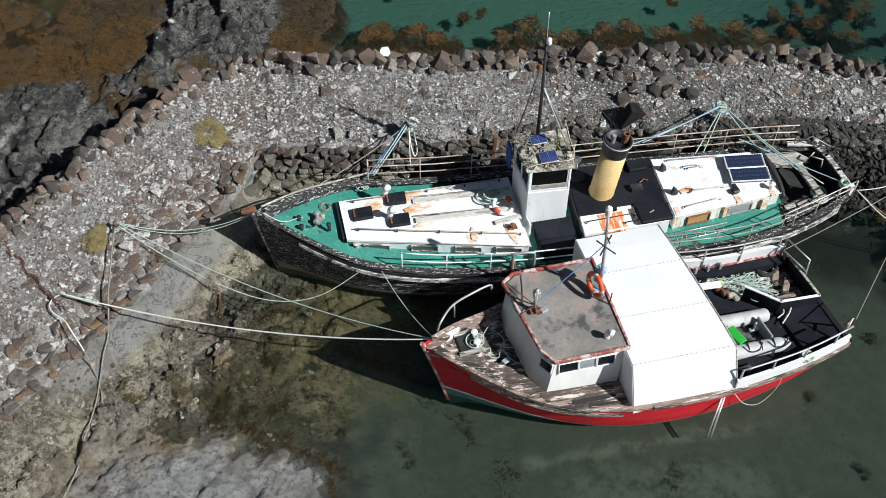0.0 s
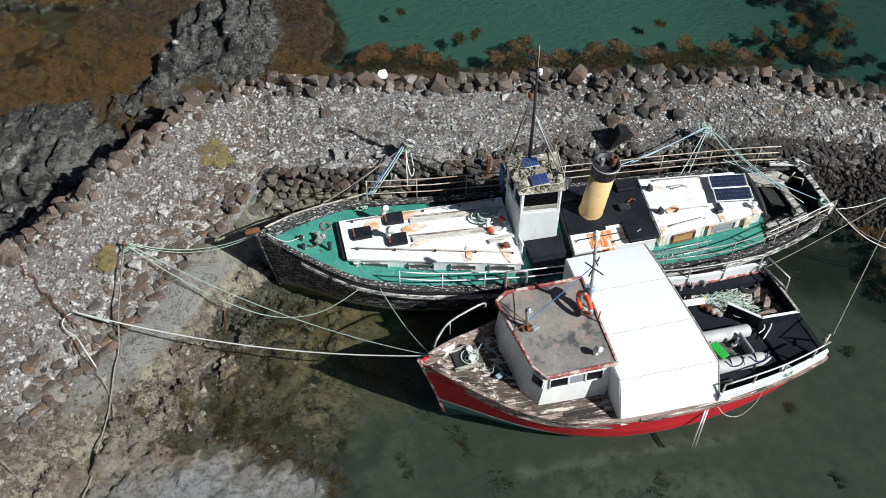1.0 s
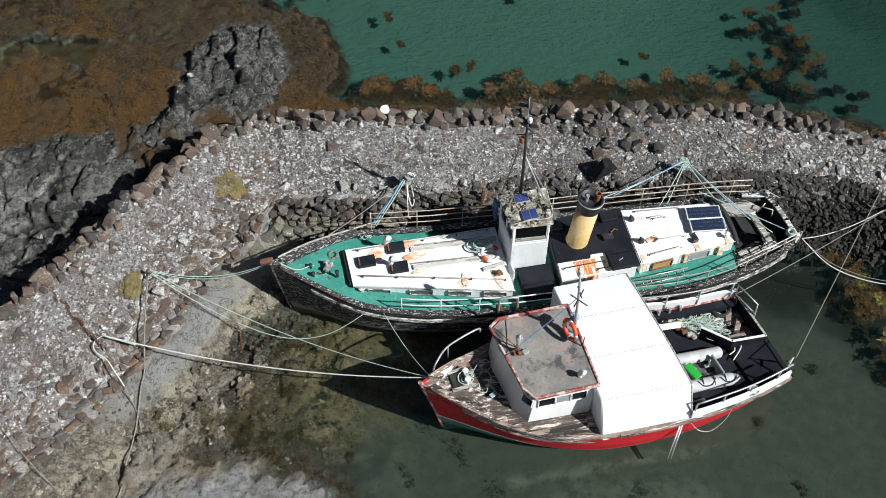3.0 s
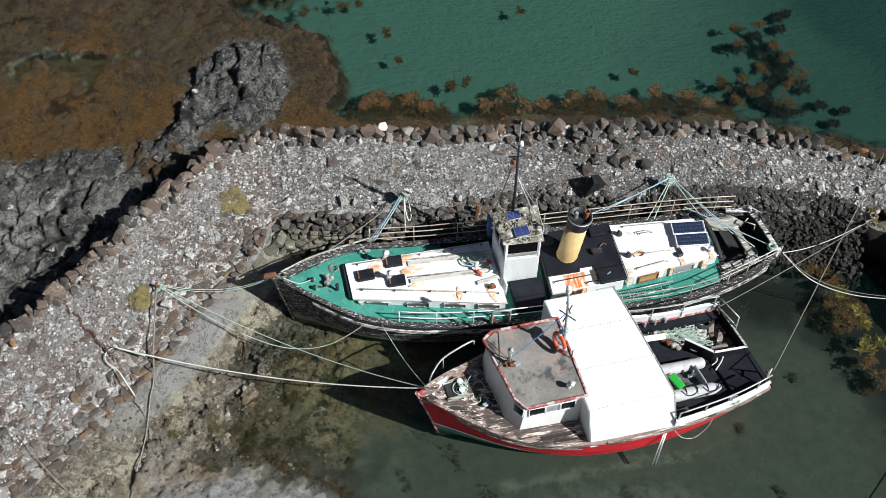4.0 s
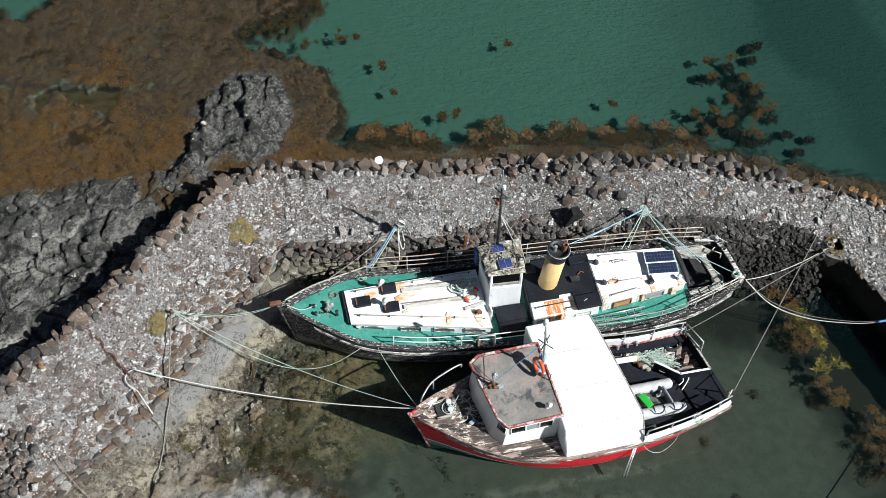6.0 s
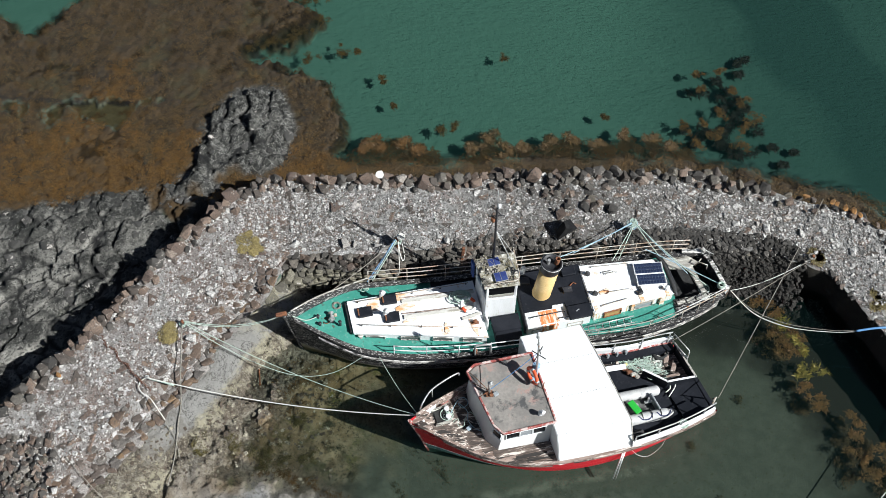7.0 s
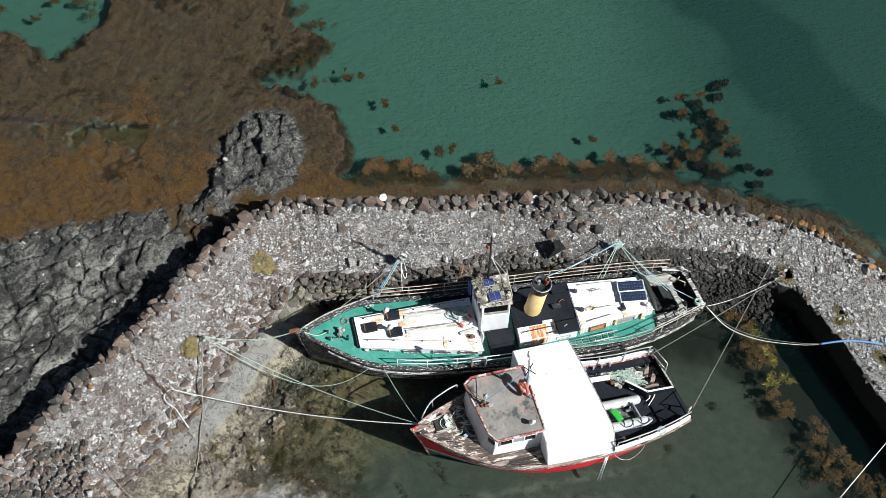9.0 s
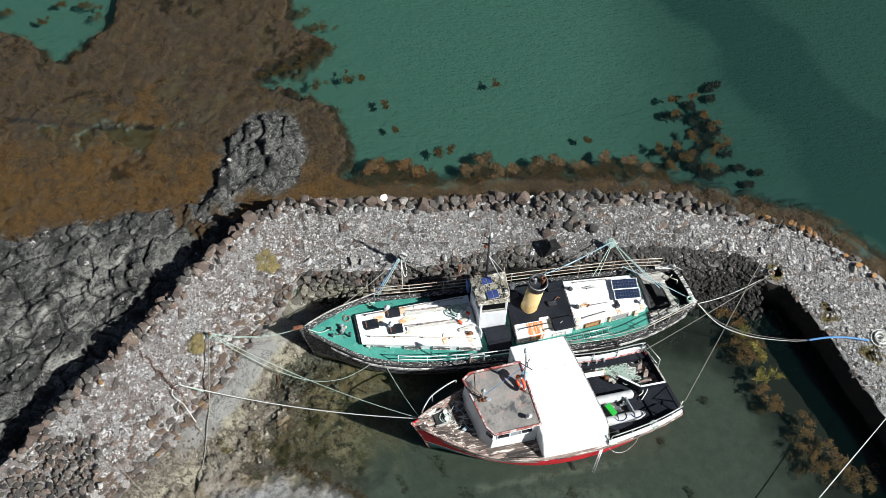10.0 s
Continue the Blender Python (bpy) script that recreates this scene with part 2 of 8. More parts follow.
def joined(bm, other):
    me = bpy.data.meshes.new("piece")
    other.to_mesh(me)
    other.free()
    bm.from_mesh(me)
    bpy.data.meshes.remove(me)
    return bm


def prism(outline, z0, z1, bevel=0.02, top_shift=(0, 0), top_scale=1.0):
    """An upright solid on an outline, z0 and z1 numbers or functions of x and y."""
    bm = bmesh.new()
    n = len(outline)
    f0 = z0 if callable(z0) else (lambda x, y: z0)
    f1 = z1 if callable(z1) else (lambda x, y: z1)
    cx, cy = sum(p[0] for p in outline) / n, sum(p[1] for p in outline) / n
    lo = [bm.verts.new((x, y, f0(x, y))) for x, y in outline]
    hi = [bm.verts.new((cx + (x - cx) * top_scale + top_shift[0], cy + (y - cy) * top_scale + top_shift[1], f1(x, y))) for x, y in outline]
    for k in range(n):
        bm.faces.new((lo[k], lo[(k + 1) % n], hi[(k + 1) % n], hi[k]))
    bm.faces.new(hi)
    bm.faces.new(lo[::-1])
    bmesh.ops.recalc_face_normals(bm, faces=bm.faces[:])
    if bevel:
        bmesh.ops.bevel(bm, geom=bm.edges[:], offset=bevel, segments=2, affect="EDGES", clamp_overlap=True)
    return bm


def lathe(profile, n=20, m=None):
    """A turned body from pairs of radius and height."""
    verts, faces = [], []
    for r, z in profile:
        for k in range(n):
            a = 2 * math.pi * k / n
            verts.append((r * math.cos(a), r * math.sin(a), z))
    for i in range(len(profile) - 1):
        for k in range(n):
            a, b = i * n + k, i * n + (k + 1) % n
            faces.append((a, b, b + n, a + n))
    bm = bmesh.new()
    vs = [bm.verts.new(v) for v in verts]
    for f in faces:
        bm.faces.new([vs[k] for k in f])
    bm.faces.new([vs[k] for k in range(n)][::-1])
    bm.faces.new([vs[(len(profile) - 1) * n + k] for k in range(n)])
    if m is not None:
        bmesh.ops.transform(bm, matrix=m, verts=bm.verts)
    return bm


def tube(points, radius, sides=6, closed=False, bm=None):
    """A round bar or rope along points; radius a number or one for each point."""
    pts = [Vector(p) for p in points]
    n = len(pts)
    bm = bm or bmesh.new()
    rings, prev = [], None
    for i, p in enumerate(pts):
        a = pts[(i - 1) % n] if closed or i else p
        b = pts[(i + 1) % n] if closed or i < n - 1 else p
        t = (b - a).normalized()
        ref = prev if prev is not None else (Vector((0, 0, 1)) if abs(t.z) < 0.9 else Vector((1, 0, 0)))
        u = (ref - t * ref.dot(t)).normalized()
        prev, v = u, t.cross(u)
        r = radius[i] if isinstance(radius, (list, tuple)) else radius
        rings.append([bm.verts.new(p + (u * math.cos(2 * math.pi * k / sides) + v * math.sin(2 * math.pi * k / sides)) * r) for k in range(sides)])
    for i in range(n if closed else n - 1):
        a, b = rings[i], rings[(i + 1) % n]
        for k in range(sides):
            bm.faces.new((a[k], a[(k + 1) % sides], b[(k + 1) % sides], b[k]))
    if not closed:
        bm.faces.new(rings[0][::-1])
        bm.faces.new(rings[-1])
    return bm


def smooth_line(points, per=6, closed=False):
    """A curve through the points."""
    p = [Vector(q) for q in points]
    n = len(p)
    out = []
    for i in range(n if closed else n - 1):
        a, b, c, d = (p[(i - 1) % n], p[i], p[(i + 1) % n], p[(i + 2) % n]) if closed else (p[max(i - 1, 0)], p[i], p[i + 1], p[min(i + 2, n - 1)])
        for k in range(per):
            t = k / per
            out.append(0.5 * ((2 * b) + (c - a) * t + (2 * a - 5 * b + 4 * c - d) * t * t + (3 * b - a - 3 * c + d) * t ** 3))
    if not closed:
        out.append(p[-1])
    return out


def sagging(a, b, sag, n=14):
    a, b = Vector(a), Vector(b)
    return [a.lerp(b, i / n) - Vector((0, 0, sag * 4 * (i / n) * (1 - i / n))) for i in range(n + 1)]


def grid_faces(nu, nv):
    i, j = np.meshgrid(np.arange(nu - 1), np.arange(nv - 1), indexing="ij")
    a = (i * nv + j).ravel()
    return np.stack([a, a + nv, a + nv + 1, a + 1], 1).tolist()


def smoothstep(a, b, x):
    t = np.clip((x - a) / (b - a), 0, 1)
    return t * t * (3 - 2 * t)


def lattice(x, y, seed):
    h = np.sin(x * 127.1 + y * 311.7 + seed * 74.7) * 43758.5453
    return h - np.floor(h)


def value_noise(x, y, seed=0):
    xi, yi = np.floor(x), np.floor(y)
    u, v = x - xi, y - yi
    u, v = u * u * (3 - 2 * u), v * v * (3 - 2 * v)
    a, b = lattice(xi, yi, seed), lattice(xi + 1, yi, seed)
    c, d = lattice(xi, yi + 1, seed), lattice(xi + 1, yi + 1, seed)
    return (a + (b - a) * u) * (1 - v) + (c + (d - c) * u) * v


def fractal(x, y, scale, octaves=4, seed=0, gain=0.5):
    out, amp, total = 0, 1.0, 0
    for k in range(octaves):
        out = out + amp * value_noise(x * scale * 2 ** k + 13.7 * k, y * scale * 2 ** k - 7.1 * k, seed + k)
        total += amp
        amp *= gain
    return out / total


def inside_distance(px, py, poly):
    """Distance to an outline, negative inside."""
    d = np.full(px.shape, 1e9)
    inside = np.zeros(px.shape, bool)
    n = len(poly)
    for k in range(n):
        (ax, ay), (bx, by) = poly[k], poly[(k + 1) % n]
        ex, ey = bx - ax, by - ay
        t = np.clip(((px - ax) * ex + (py - ay) * ey) / (ex * ex + ey * ey), 0, 1)
        d = np.minimum(d, np.hypot(px - ax - t * ex, py - ay - t * ey))
        if ay != by:
            cross = ((ay > py) != (by > py)) & (px < (bx - ax) * (py - ay) / (by - ay) + ax)
            inside ^= cross
    return np.where(inside, -d, d)


def line_distance(px, py, line):
    d = np.full(np.shape(px), 1e9)
    for (ax, ay), (bx, by) in zip(line, line[1:]):
        ex, ey = bx - ax, by - ay
        t = np.clip(((px - ax) * ex + (py - ay) * ey) / (ex * ex + ey * ey), 0, 1)
        d = np.minimum(d, np.hypot(px - ax - t * ex, py - ay - t * ey))
    return d

def cells(x, y, size, seed):
    """Nearest and next distance to scattered seeds, a random number for the nearest and the way to it."""
    u, v_ = x / size, y / size
    iu, iv = np.floor(u), np.floor(v_)
    f1, f2 = np.full(np.shape(u), 9.0), np.full(np.shape(u), 9.0)
    pick, ox, oy = np.zeros(np.shape(u)), np.zeros(np.shape(u)), np.zeros(np.shape(u))
    for a in (-1, 0, 1):
        for b in (-1, 0, 1):
            cx, cy = iu + a, iv + b
            dx, dy = cx + lattice(cx, cy, seed) - u, cy + lattice(cx, cy, seed + 1) - v_
            d = np.hypot(dx, dy)
            near = d < f1
            f2 = np.where(near, f1, np.minimum(f2, d))
            pick, ox, oy = np.where(near, lattice(cx, cy, seed + 2), pick), np.where(near, dx, ox), np.where(near, dy, oy)
            f1 = np.where(near, d, f1)
    return f2 - f1, pick, ox, oy


def plates(x, y, size, seed, turn=50.0, slim=0.62):
    """Broken rock: tilted blocks of about the size given, and the distance to their joints."""
    c, s_ = math.cos(radians(turn)), math.sin(radians(turn))
    wx_, wy_ = x + 0.9 * size * (fractal(x, y, 0.9 / size, 3, seed + 5) - 0.5), y + 0.9 * size * (fractal(x, y, 0.9 / size, 3, seed + 6) - 0.5)
    gap, pick, ox, oy = cells(wx_ * c + wy_ * s_, (wy_ * c - wx_ * s_) / slim, size, seed)
    tilt = (pick * 7.0 % 1.0 - 0.5) * ox + (pick * 13.0 % 1.0 - 0.5) * oy
    return (pick - 0.5 + 1.1 * tilt) * smoothstep(0.0, 0.16, gap), gap


# ---- plan of the shore ----
PIER_OUT = [(-24, -13), (-17, -5.9), (-15.2, -3.4), (-12.8, -0.7), (-10.6, 2.4), (-8.2, 5.0), (-7.1, 5.85), (-5.3, 5.8), (-3.8, 5.8), (-0.5, 5.75),
            (3.4, 5.9), (6.5, 5.9), (9.05, 5.85), (10.85, 5.77), (13.8, 4.8), (16.9, 3.7), (19.6, 1.3), (22, -2.5), (24.5, -8), (27, -16)]
PIER_IN = [(-17.5, -13), (-13, -7.65), (-11.2, -5.6), (-9.4, -3.1), (-8.0, -0.8), (-6.6, 0.8), (-6.0, 2.3), (-4.6, 2.4), (-2.8, 2.37), (-0.5, 2.45),
           (3.4, 2.9), (7, 2.8), (9.3, 2.75), (11.2, 2.45), (13.3, 2.2), (15.5, 0.9), (16.8, -1.5), (18.2, -4.8), (20.2, -10), (22, -17)]
SLIP_EDGE = PIER_IN[:6]
ALGAE = [(-90, 40), (-26, 21.5), (-22.5, 18.3), (-21.2, 17.6), (-20.4, 16.9), (-19.6, 16.2), (-18.9, 16.2), (-18.4, 16.8), (-17.6, 17.2), (-16.8, 18.2), (-16.7, 20.5), (-16, 27), (-9, 27), (-7.2, 19.2), (-7.5, 18.4), (-6.3, 17.4), (-5.2, 16.6), (-5.9, 15.8), (-7.4, 15.0), (-8.4, 14.6), (-7.4, 14.0), (-6.1, 13.4), (-5.1, 12.5), (-4.5, 11.6), (-4.2, 9.8), (-3.9, 8.6), (-3.3, 8), (-4, 5), (-12, 5), (-90, 6)]
CRAG = [(-9.3, 11.7), (-8.2, 12.5), (-6.85, 12.0), (-6.1, 10.6), (-5.9, 9.8), (-6.3, 8.6), (-6.6, 7.9), (-7.5, 7.1), (-8.6, 7.3), (-9.3, 6.3), (-10.3, 5.9), (-11.2, 6.8), (-10.6, 7.9), (-10.3, 9.2), (-10.0, 10.4)]
CRACKS = [[(-21.4, 12.2), (-19.7, 11.95), (-18.4, 11.75), (-16.5, 11.5), (-14.7, 11.55), (-13.6, 11.5)], [(-15.6, 13.0), (-13.8, 13.0), (-12.8, 13.3), (-12.4, 12.5)], [(-10.3, 14.9), (-9.2, 15.3), (-8.0, 14.7)]]
POOL = [(-18.7, 11.45), (-15.7, 11.5), (-13.0, 11.3), (-13.7, 10.55), (-15.8, 10.15), (-17.3, 10.6)]
ROCK_WEED = [(-10.9, 5.5, 0.7), (-11.7, 5.9, 0.6), (-8.5, 6.9, 0.9), (-7.6, 6.6, 0.7), (-10.2, 6.2, 0.4)]
YELLOW = [(-6.7, -0.6, 0.5), (-7.4, -1.7, 0.5), (-7.6, -2.9, 0.55), (-7.95, -3.5, 0.6), (-9.0, -3.9, 0.45), (-8.7, -4.3, 0.45), (-9.0, -4.9, 0.5), (-10.7, -6.3, 0.8), (-10.1, -6.0, 0.7), (-11.3, -6.9, 0.7), (-7.2, -6.5, 0.5), (-6.0, -6.4, 0.5), (-6.2, 0.9, 0.5), (-5.2, -6.9, 0.35)]
SHELF = [(-90, 5.2), (-20, 5.25), (-17.1, 5.8), (-15, 6.4), (-14.4, 6.7), (-12.1, 6.6), (-11.2, 7.1), (-9.5, 6.2), (-8, 5.5), (-13, -3), (-22, -14), (-40, -60), (-90, -60)]
BEDROCK = [(-10.4, -7.6), (-9.6, -6.45), (-8.4, -6.25), (-7.2, -6.45), (-5.6, -6.65), (-4.5, -7.25), (-4.1, -8.2), (-4.6, -16), (-14, -16)]
CHANNEL = [(-4, 40), (9, 26), (14.2, 20.9), (15.9, 19.0), (16.9, 17.0), (18.0, 15.0), (19.1, 13.0), (20.1, 11.0), (21.4, 9.2), (23, 7.4), (34, -4)]
HARBOUR = PIER_IN + [(22, -40), (-17, -40)]


def algae_distance(x, y):
    """Distance to the ragged edge of the weed bed, negative inside."""
    return inside_distance(x, y, ALGAE) + 1.5 * (fractal(x, y, 0.7, 4, 43) - 0.5) + 0.8 * (fractal(x, y, 2.0, 3, 47) - 0.5)


def golden(x, y):
    """How golden the wrack is: most so towards the landward rocks."""
    return 0.5 + 0.8 * (fractal(x, y, 0.35, 3, 91) - 0.5) + 0.35 * (fractal(x, y, 2.5, 2, 93) - 0.5) + 0.06 * (10.4 - y) - 0.02 * (x + 12)


def ground_height(x, y):
    low = fractal(x, y, 0.35, 4, 3)
    rough = fractal(x, y, 1.1, 4, 11)
    ridge = 1 - np.abs(2 * fractal(x, y, 0.55, 4, 23) - 1)
    bits = fractal(x, y, 3.4, 3, 55)
    big_top, big_gap = plates(x, y, 1.7, 301)
    mid_top, mid_gap = plates(x, y, 0.62, 331, 35, 0.75)
    joint = smoothstep(0.0, 0.2, big_gap) + 0.5 * smoothstep(0.0, 0.22, mid_gap)
    small_top, small_gap = plates(x, y, 0.3, 361, 20, 0.8)
    slabs = 0.3 * big_top + 0.2 * mid_top + 0.07 * small_top + 0.13 * joint + 0.04 * smoothstep(0.0, 0.2, small_gap)
    gentle = fractal(x, y, 0.3, 2, 3)
    z = -1.7 + 0.4 * (gentle - 0.5)
    basin = inside_distance(x, y, HARBOUR)
    z = np.where(basin < 0, -1.05 + 0.45 * (gentle - 0.5) + 0.1 * (fractal(x, y, 0.9, 2, 12) - 0.5), z)
    # foot of the pier on the sea side
    foot = np.minimum(line_distance(x, y, PIER_OUT), 6.0)
    z = np.where(basin > 0, np.maximum(z, 0.1 - 0.6 * np.maximum(foot - 1.9, 0) + 0.4 * (rough - 0.5) + 0.1 * mid_top), z)
    d = algae_distance(x, y)
    z = np.maximum(z, -1.7 + 1.74 * smoothstep(0.6, -0.5, d) + 0.22 * (rough - 0.5) + 0.2 * (low - 0.55) + smoothstep(0.4, -0.6, d) * (0.1 * mid_top + 0.06 * smoothstep(0.0, 0.3, mid_gap) + 0.12 * (bits - 0.5)))
    gully = np.where((x < -7) & (basin > 0), smoothstep(2.9, 1.1, line_distance(x, y, PIER_OUT) + 1.3 * (rough - 0.5)), 0)
    d = inside_distance(x, y, SHELF) + 0.8 * (rough - 0.5)
    z = np.maximum(z, -1.7 + smoothstep(0.5, -0.4, d) * (1.75 + 0.16 * (ridge - 0.5) + 0.2 * (rough - 0.5) + slabs + 0.1 * (bits - 0.5) - 0.12 * gully - 0.05))
    z = np.where(inside_distance(x, y, POOL) + 2.4 * (fractal(x, y, 1.3, 3, 75) - 0.5) < 0, np.minimum(z, -0.08), z)
    d = inside_distance(x, y, CRAG) + 0.9 * (rough - 0.5)
    z = np.maximum(z, -1.7 + smoothstep(0.45, -0.5, d) * (2.05 + 0.3 * (ridge - 0.6) + 0.35 * (rough - 0.5) + 1.15 * slabs + 0.2 * (bits - 0.5) - 0.2))
    d = line_distance(x, y, PIER_IN[12:16])
    z = np.where((basin < 0.3) & (x > 9.6), np.maximum(z, 1.25 - 1.15 * d + 0.35 * (rough - 0.5) - 2.0 * smoothstep(11.2, 9.6, x) - 2.0 * smoothstep(13.6, 15.0, x)), z)
    d = np.where(basin < 0, line_distance(x, y, SLIP_EDGE), np.where((basin < 0.9) & (x < -6.2), 0.0, 99.0))
    bow_side = smoothstep(-3.8, -1.6, y)
    slip = np.interp(d, [0, 0.3, 1.0, 1.5, 2.5, 4.2, 6.5], [0.85, 0.8, 0.5, 0.36, 0.1, -0.4, -1.3]) - bow_side * np.interp(d, [0.9, 1.4, 1.9, 4.0, 6.5], [0, 0.15, 0.6, 0.4, 0.0])
    z = np.maximum(z, slip + np.interp(d, [0, 0.9, 1.5, 2.6], [0.12, 0.2, 0.5, 0.3]) * (rough - 0.5) + np.interp(d, [0.9, 1.3, 2.6, 5], [0.0, 0.24, 0.2, 0.08]) * (mid_top + 0.5 * smoothstep(0.0, 0.25, mid_gap) - 0.4) + np.interp(d, [0.7, 1.4], [0.0, 0.36]) * (bits - 0.5))
    d = inside_distance(x, y, BEDROCK) + 1.2 * (rough - 0.5) + 3.0 * (fractal(x, y, 0.4, 3, 83) - 0.5)
    z = np.maximum(z, -0.75 + smoothstep(3.4, -1.8, d) * (0.87 + 0.12 * (ridge - 0.5) + 0.14 * (rough - 0.5) + 0.14 * mid_top + 0.06 * small_top + 0.04 * joint + 0.08 * (bits - 0.5)))
    return z


def spaced(lo, hi, step, far):
    out = [lo - far * (1.35 ** -k) for k in range(0, 24)] + list(np.arange(lo, hi + step / 2, step))
    return np.array(out + [hi + far * (1.35 ** -k) for k in range(23, -1, -1)])


def graded(lo, mid, hi, fine, coarse, far):
    """Close steps from lo to mid, wider ones to hi, and out to the horizon on both sides."""
    return np.unique(np.concatenate([spaced(lo, hi, coarse, far)[:24], np.arange(lo, mid, fine), np.arange(mid, hi + coarse / 2, coarse), spaced(lo, hi, coarse, far)[-24:]]).round(4))


gx, gy = graded(-24, -3.5, 28, 0.075, 0.14, 3500), graded(-10, 13.5, 26, 0.08, 0.14, 3500)
GX, GY = np.meshgrid(gx, gy, indexing="ij")
GZ = ground_height(GX, GY)

# ground material: sand, weed, rock and slip each in its own stretch of the plan
ground_mat, nt, bsdf = nodes_of("shore_ground")
co = coords(nt)
n_big, n_mid, n_fine = noise_node(nt, co, 0.5), noise_node(nt, co, 2.3, 8, 0.7), noise_node(nt, co, 9, 8, 0.75)


def zone(name):
    a = nt.nodes.new("ShaderNodeAttribute")
    a.attribute_name = name
    return a.outputs["Fac"]


sand = mix(nt, ramp(nt, n_mid, 0.3, 0.7), (0.079, 0.195, 0.159), (0.088, 0.211, 0.172))
sand = mix(nt, times(nt, ramp(nt, n_big, 0.4, 0.8), 0.5), sand, (0.08, 0.2, 0.164))
silt = mix(nt, ramp(nt, n_mid, 0.3, 0.7), (0.078, 0.09, 0.072), (0.102, 0.115, 0.092))
silt = mix(nt, ramp(nt, n_fine, 0.64, 0.72), silt, (0.06, 0.062, 0.034))
weed = mix(nt, ramp(nt, n_mid, 0.35, 0.68), (0.034, 0.023, 0.011), (0.068, 0.042, 0.017))
weed = mix(nt, ramp(nt, n_fine, 0.5, 0.75), weed, (0.015, 0.012, 0.008))
weed = mix(nt, ramp(nt, n_big, 0.55, 0.75), weed, (0.05, 0.042, 0.018))
weed = mix(nt, times(nt, zone("golden"), ramp(nt, n_fine, 0.3, 0.55)), weed, (0.075, 0.042, 0.012))
rock = mix(nt, ramp(nt, n_mid, 0.3, 0.7), (0.02, 0.021, 0.018), (0.038, 0.038, 0.034))
rock = mix(nt, times(nt, ramp(nt, n_fine, 0.54, 0.66), 0.4), rock, (0.16, 0.156, 0.145))
rock = mix(nt, ramp(nt, n_fine, 0.4, 0.3), rock, (0.016, 0.016, 0.016))
n_vein = noise_node(nt, co, 1.25, 9, 0.68, 0.5)
fine_vein = ramp(nt, times(nt, times(nt, noise_node(nt, co, 4.5, 8, 0.7, 0.4), 0.5, "SUBTRACT"), 0.0, "ABSOLUTE"), 0.035, 0.008)
rock = mix(nt, times(nt, times(nt, fine_vein, 0.7), ramp(nt, n_vein, 0.45, 0.55)), rock, (0.4, 0.39, 0.36))
n_grit = noise_node(nt, co, 24, 5, 0.7)
rock = mix(nt, times(nt, zone("crust"), ramp(nt, n_fine, 0.32, 0.5)), rock, mix(nt, n_mid, (0.26, 0.25, 0.225), (0.52, 0.5, 0.45)))
crag_vein = ramp(nt, times(nt, times(nt, noise_node(nt, co, 2.4, 9, 0.62, 0.3), 0.5, "SUBTRACT"), 0.0, "ABSOLUTE"), 0.028, 0.008)
rock = mix(nt, times(nt, times(nt, zone("crag"), crag_vein), ramp(nt, n_grit, 0.35, 0.55)), rock, (0.42, 0.41, 0.38))
rock = mix(nt, zone("joint"), rock, (0.012, 0.012, 0.012))
slip = mix(nt, ramp(nt, n_mid, 0.25, 0.75), (0.29, 0.282, 0.265), (0.35, 0.34, 0.32))
slip = mix(nt, times(nt, ramp(nt, n_fine, 0.66, 0.8), 0.5), slip, (0.16, 0.152, 0.14))
slip = mix(nt, times(nt, ramp(nt, noise_node(nt, co, 1.3, 8, 0.72), 0.58, 0.66), 0.5), slip, (0.15, 0.135, 0.11))
slip = mix(nt, times(nt, ramp(nt, times(nt, times(nt, noise_node(nt, co, 0.9, 9, 0.7, 0.6), 0.5, "SUBTRACT"), 0.0, "ABSOLUTE"), 0.02, 0.004), 0.85), slip, (0.04, 0.038, 0.035))
bedrock = mix(nt, ramp(nt, n_mid, 0.3, 0.7), (0.3, 0.298, 0.295), (0.43, 0.427, 0.42))
bedrock = mix(nt, times(nt, ramp(nt, n_fine, 0.5, 0.68), 0.75), bedrock, (0.095, 0.092, 0.088))
bedrock = mix(nt, times(nt, ramp(nt, n_big, 0.5, 0.68), 0.6), bedrock, (0.2, 0.172, 0.12))
bedrock = mix(nt, ramp(nt, noise_node(nt, co, 14, 4, 0.7), 0.66, 0.72), bedrock, (0.36, 0.35, 0.32))
bedrock = mix(nt, times(nt, zone("joint"), 0.25), bedrock, (0.03, 0.028, 0.024))
shore = mix(nt, ramp(nt, n_mid, 0.42, 0.6), (0.17, 0.14, 0.105), (0.3, 0.27, 0.215))
shore = mix(nt, ramp(nt, n_grit, 0.6, 0.7), shore, (0.4, 0.37, 0.32))
shore = mix(nt, times(nt, ramp(nt, n_fine, 0.48, 0.62), 0.8), shore, (0.07, 0.054, 0.036))
shore = mix(nt, times(nt, zone("joint"), 0.45), shore, (0.05, 0.042, 0.03))
muddy = mix(nt, ramp(nt, n_mid, 0.38, 0.62), (0.19, 0.13, 0.066), (0.31, 0.238, 0.145))
muddy = mix(nt, ramp(nt, noise_node(nt, co, 1.1, 6, 0.7), 0.6, 0.72), muddy, (0.12, 0.105, 0.025))
muddy = mix(nt, ramp(nt, n_fine, 0.56, 0.68), muddy, (0.05, 0.042, 0.024))
muddy = mix(nt, times(nt, ramp(nt, n_big, 0.5, 0.7), 0.5), muddy, (0.15, 0.115, 0.062))
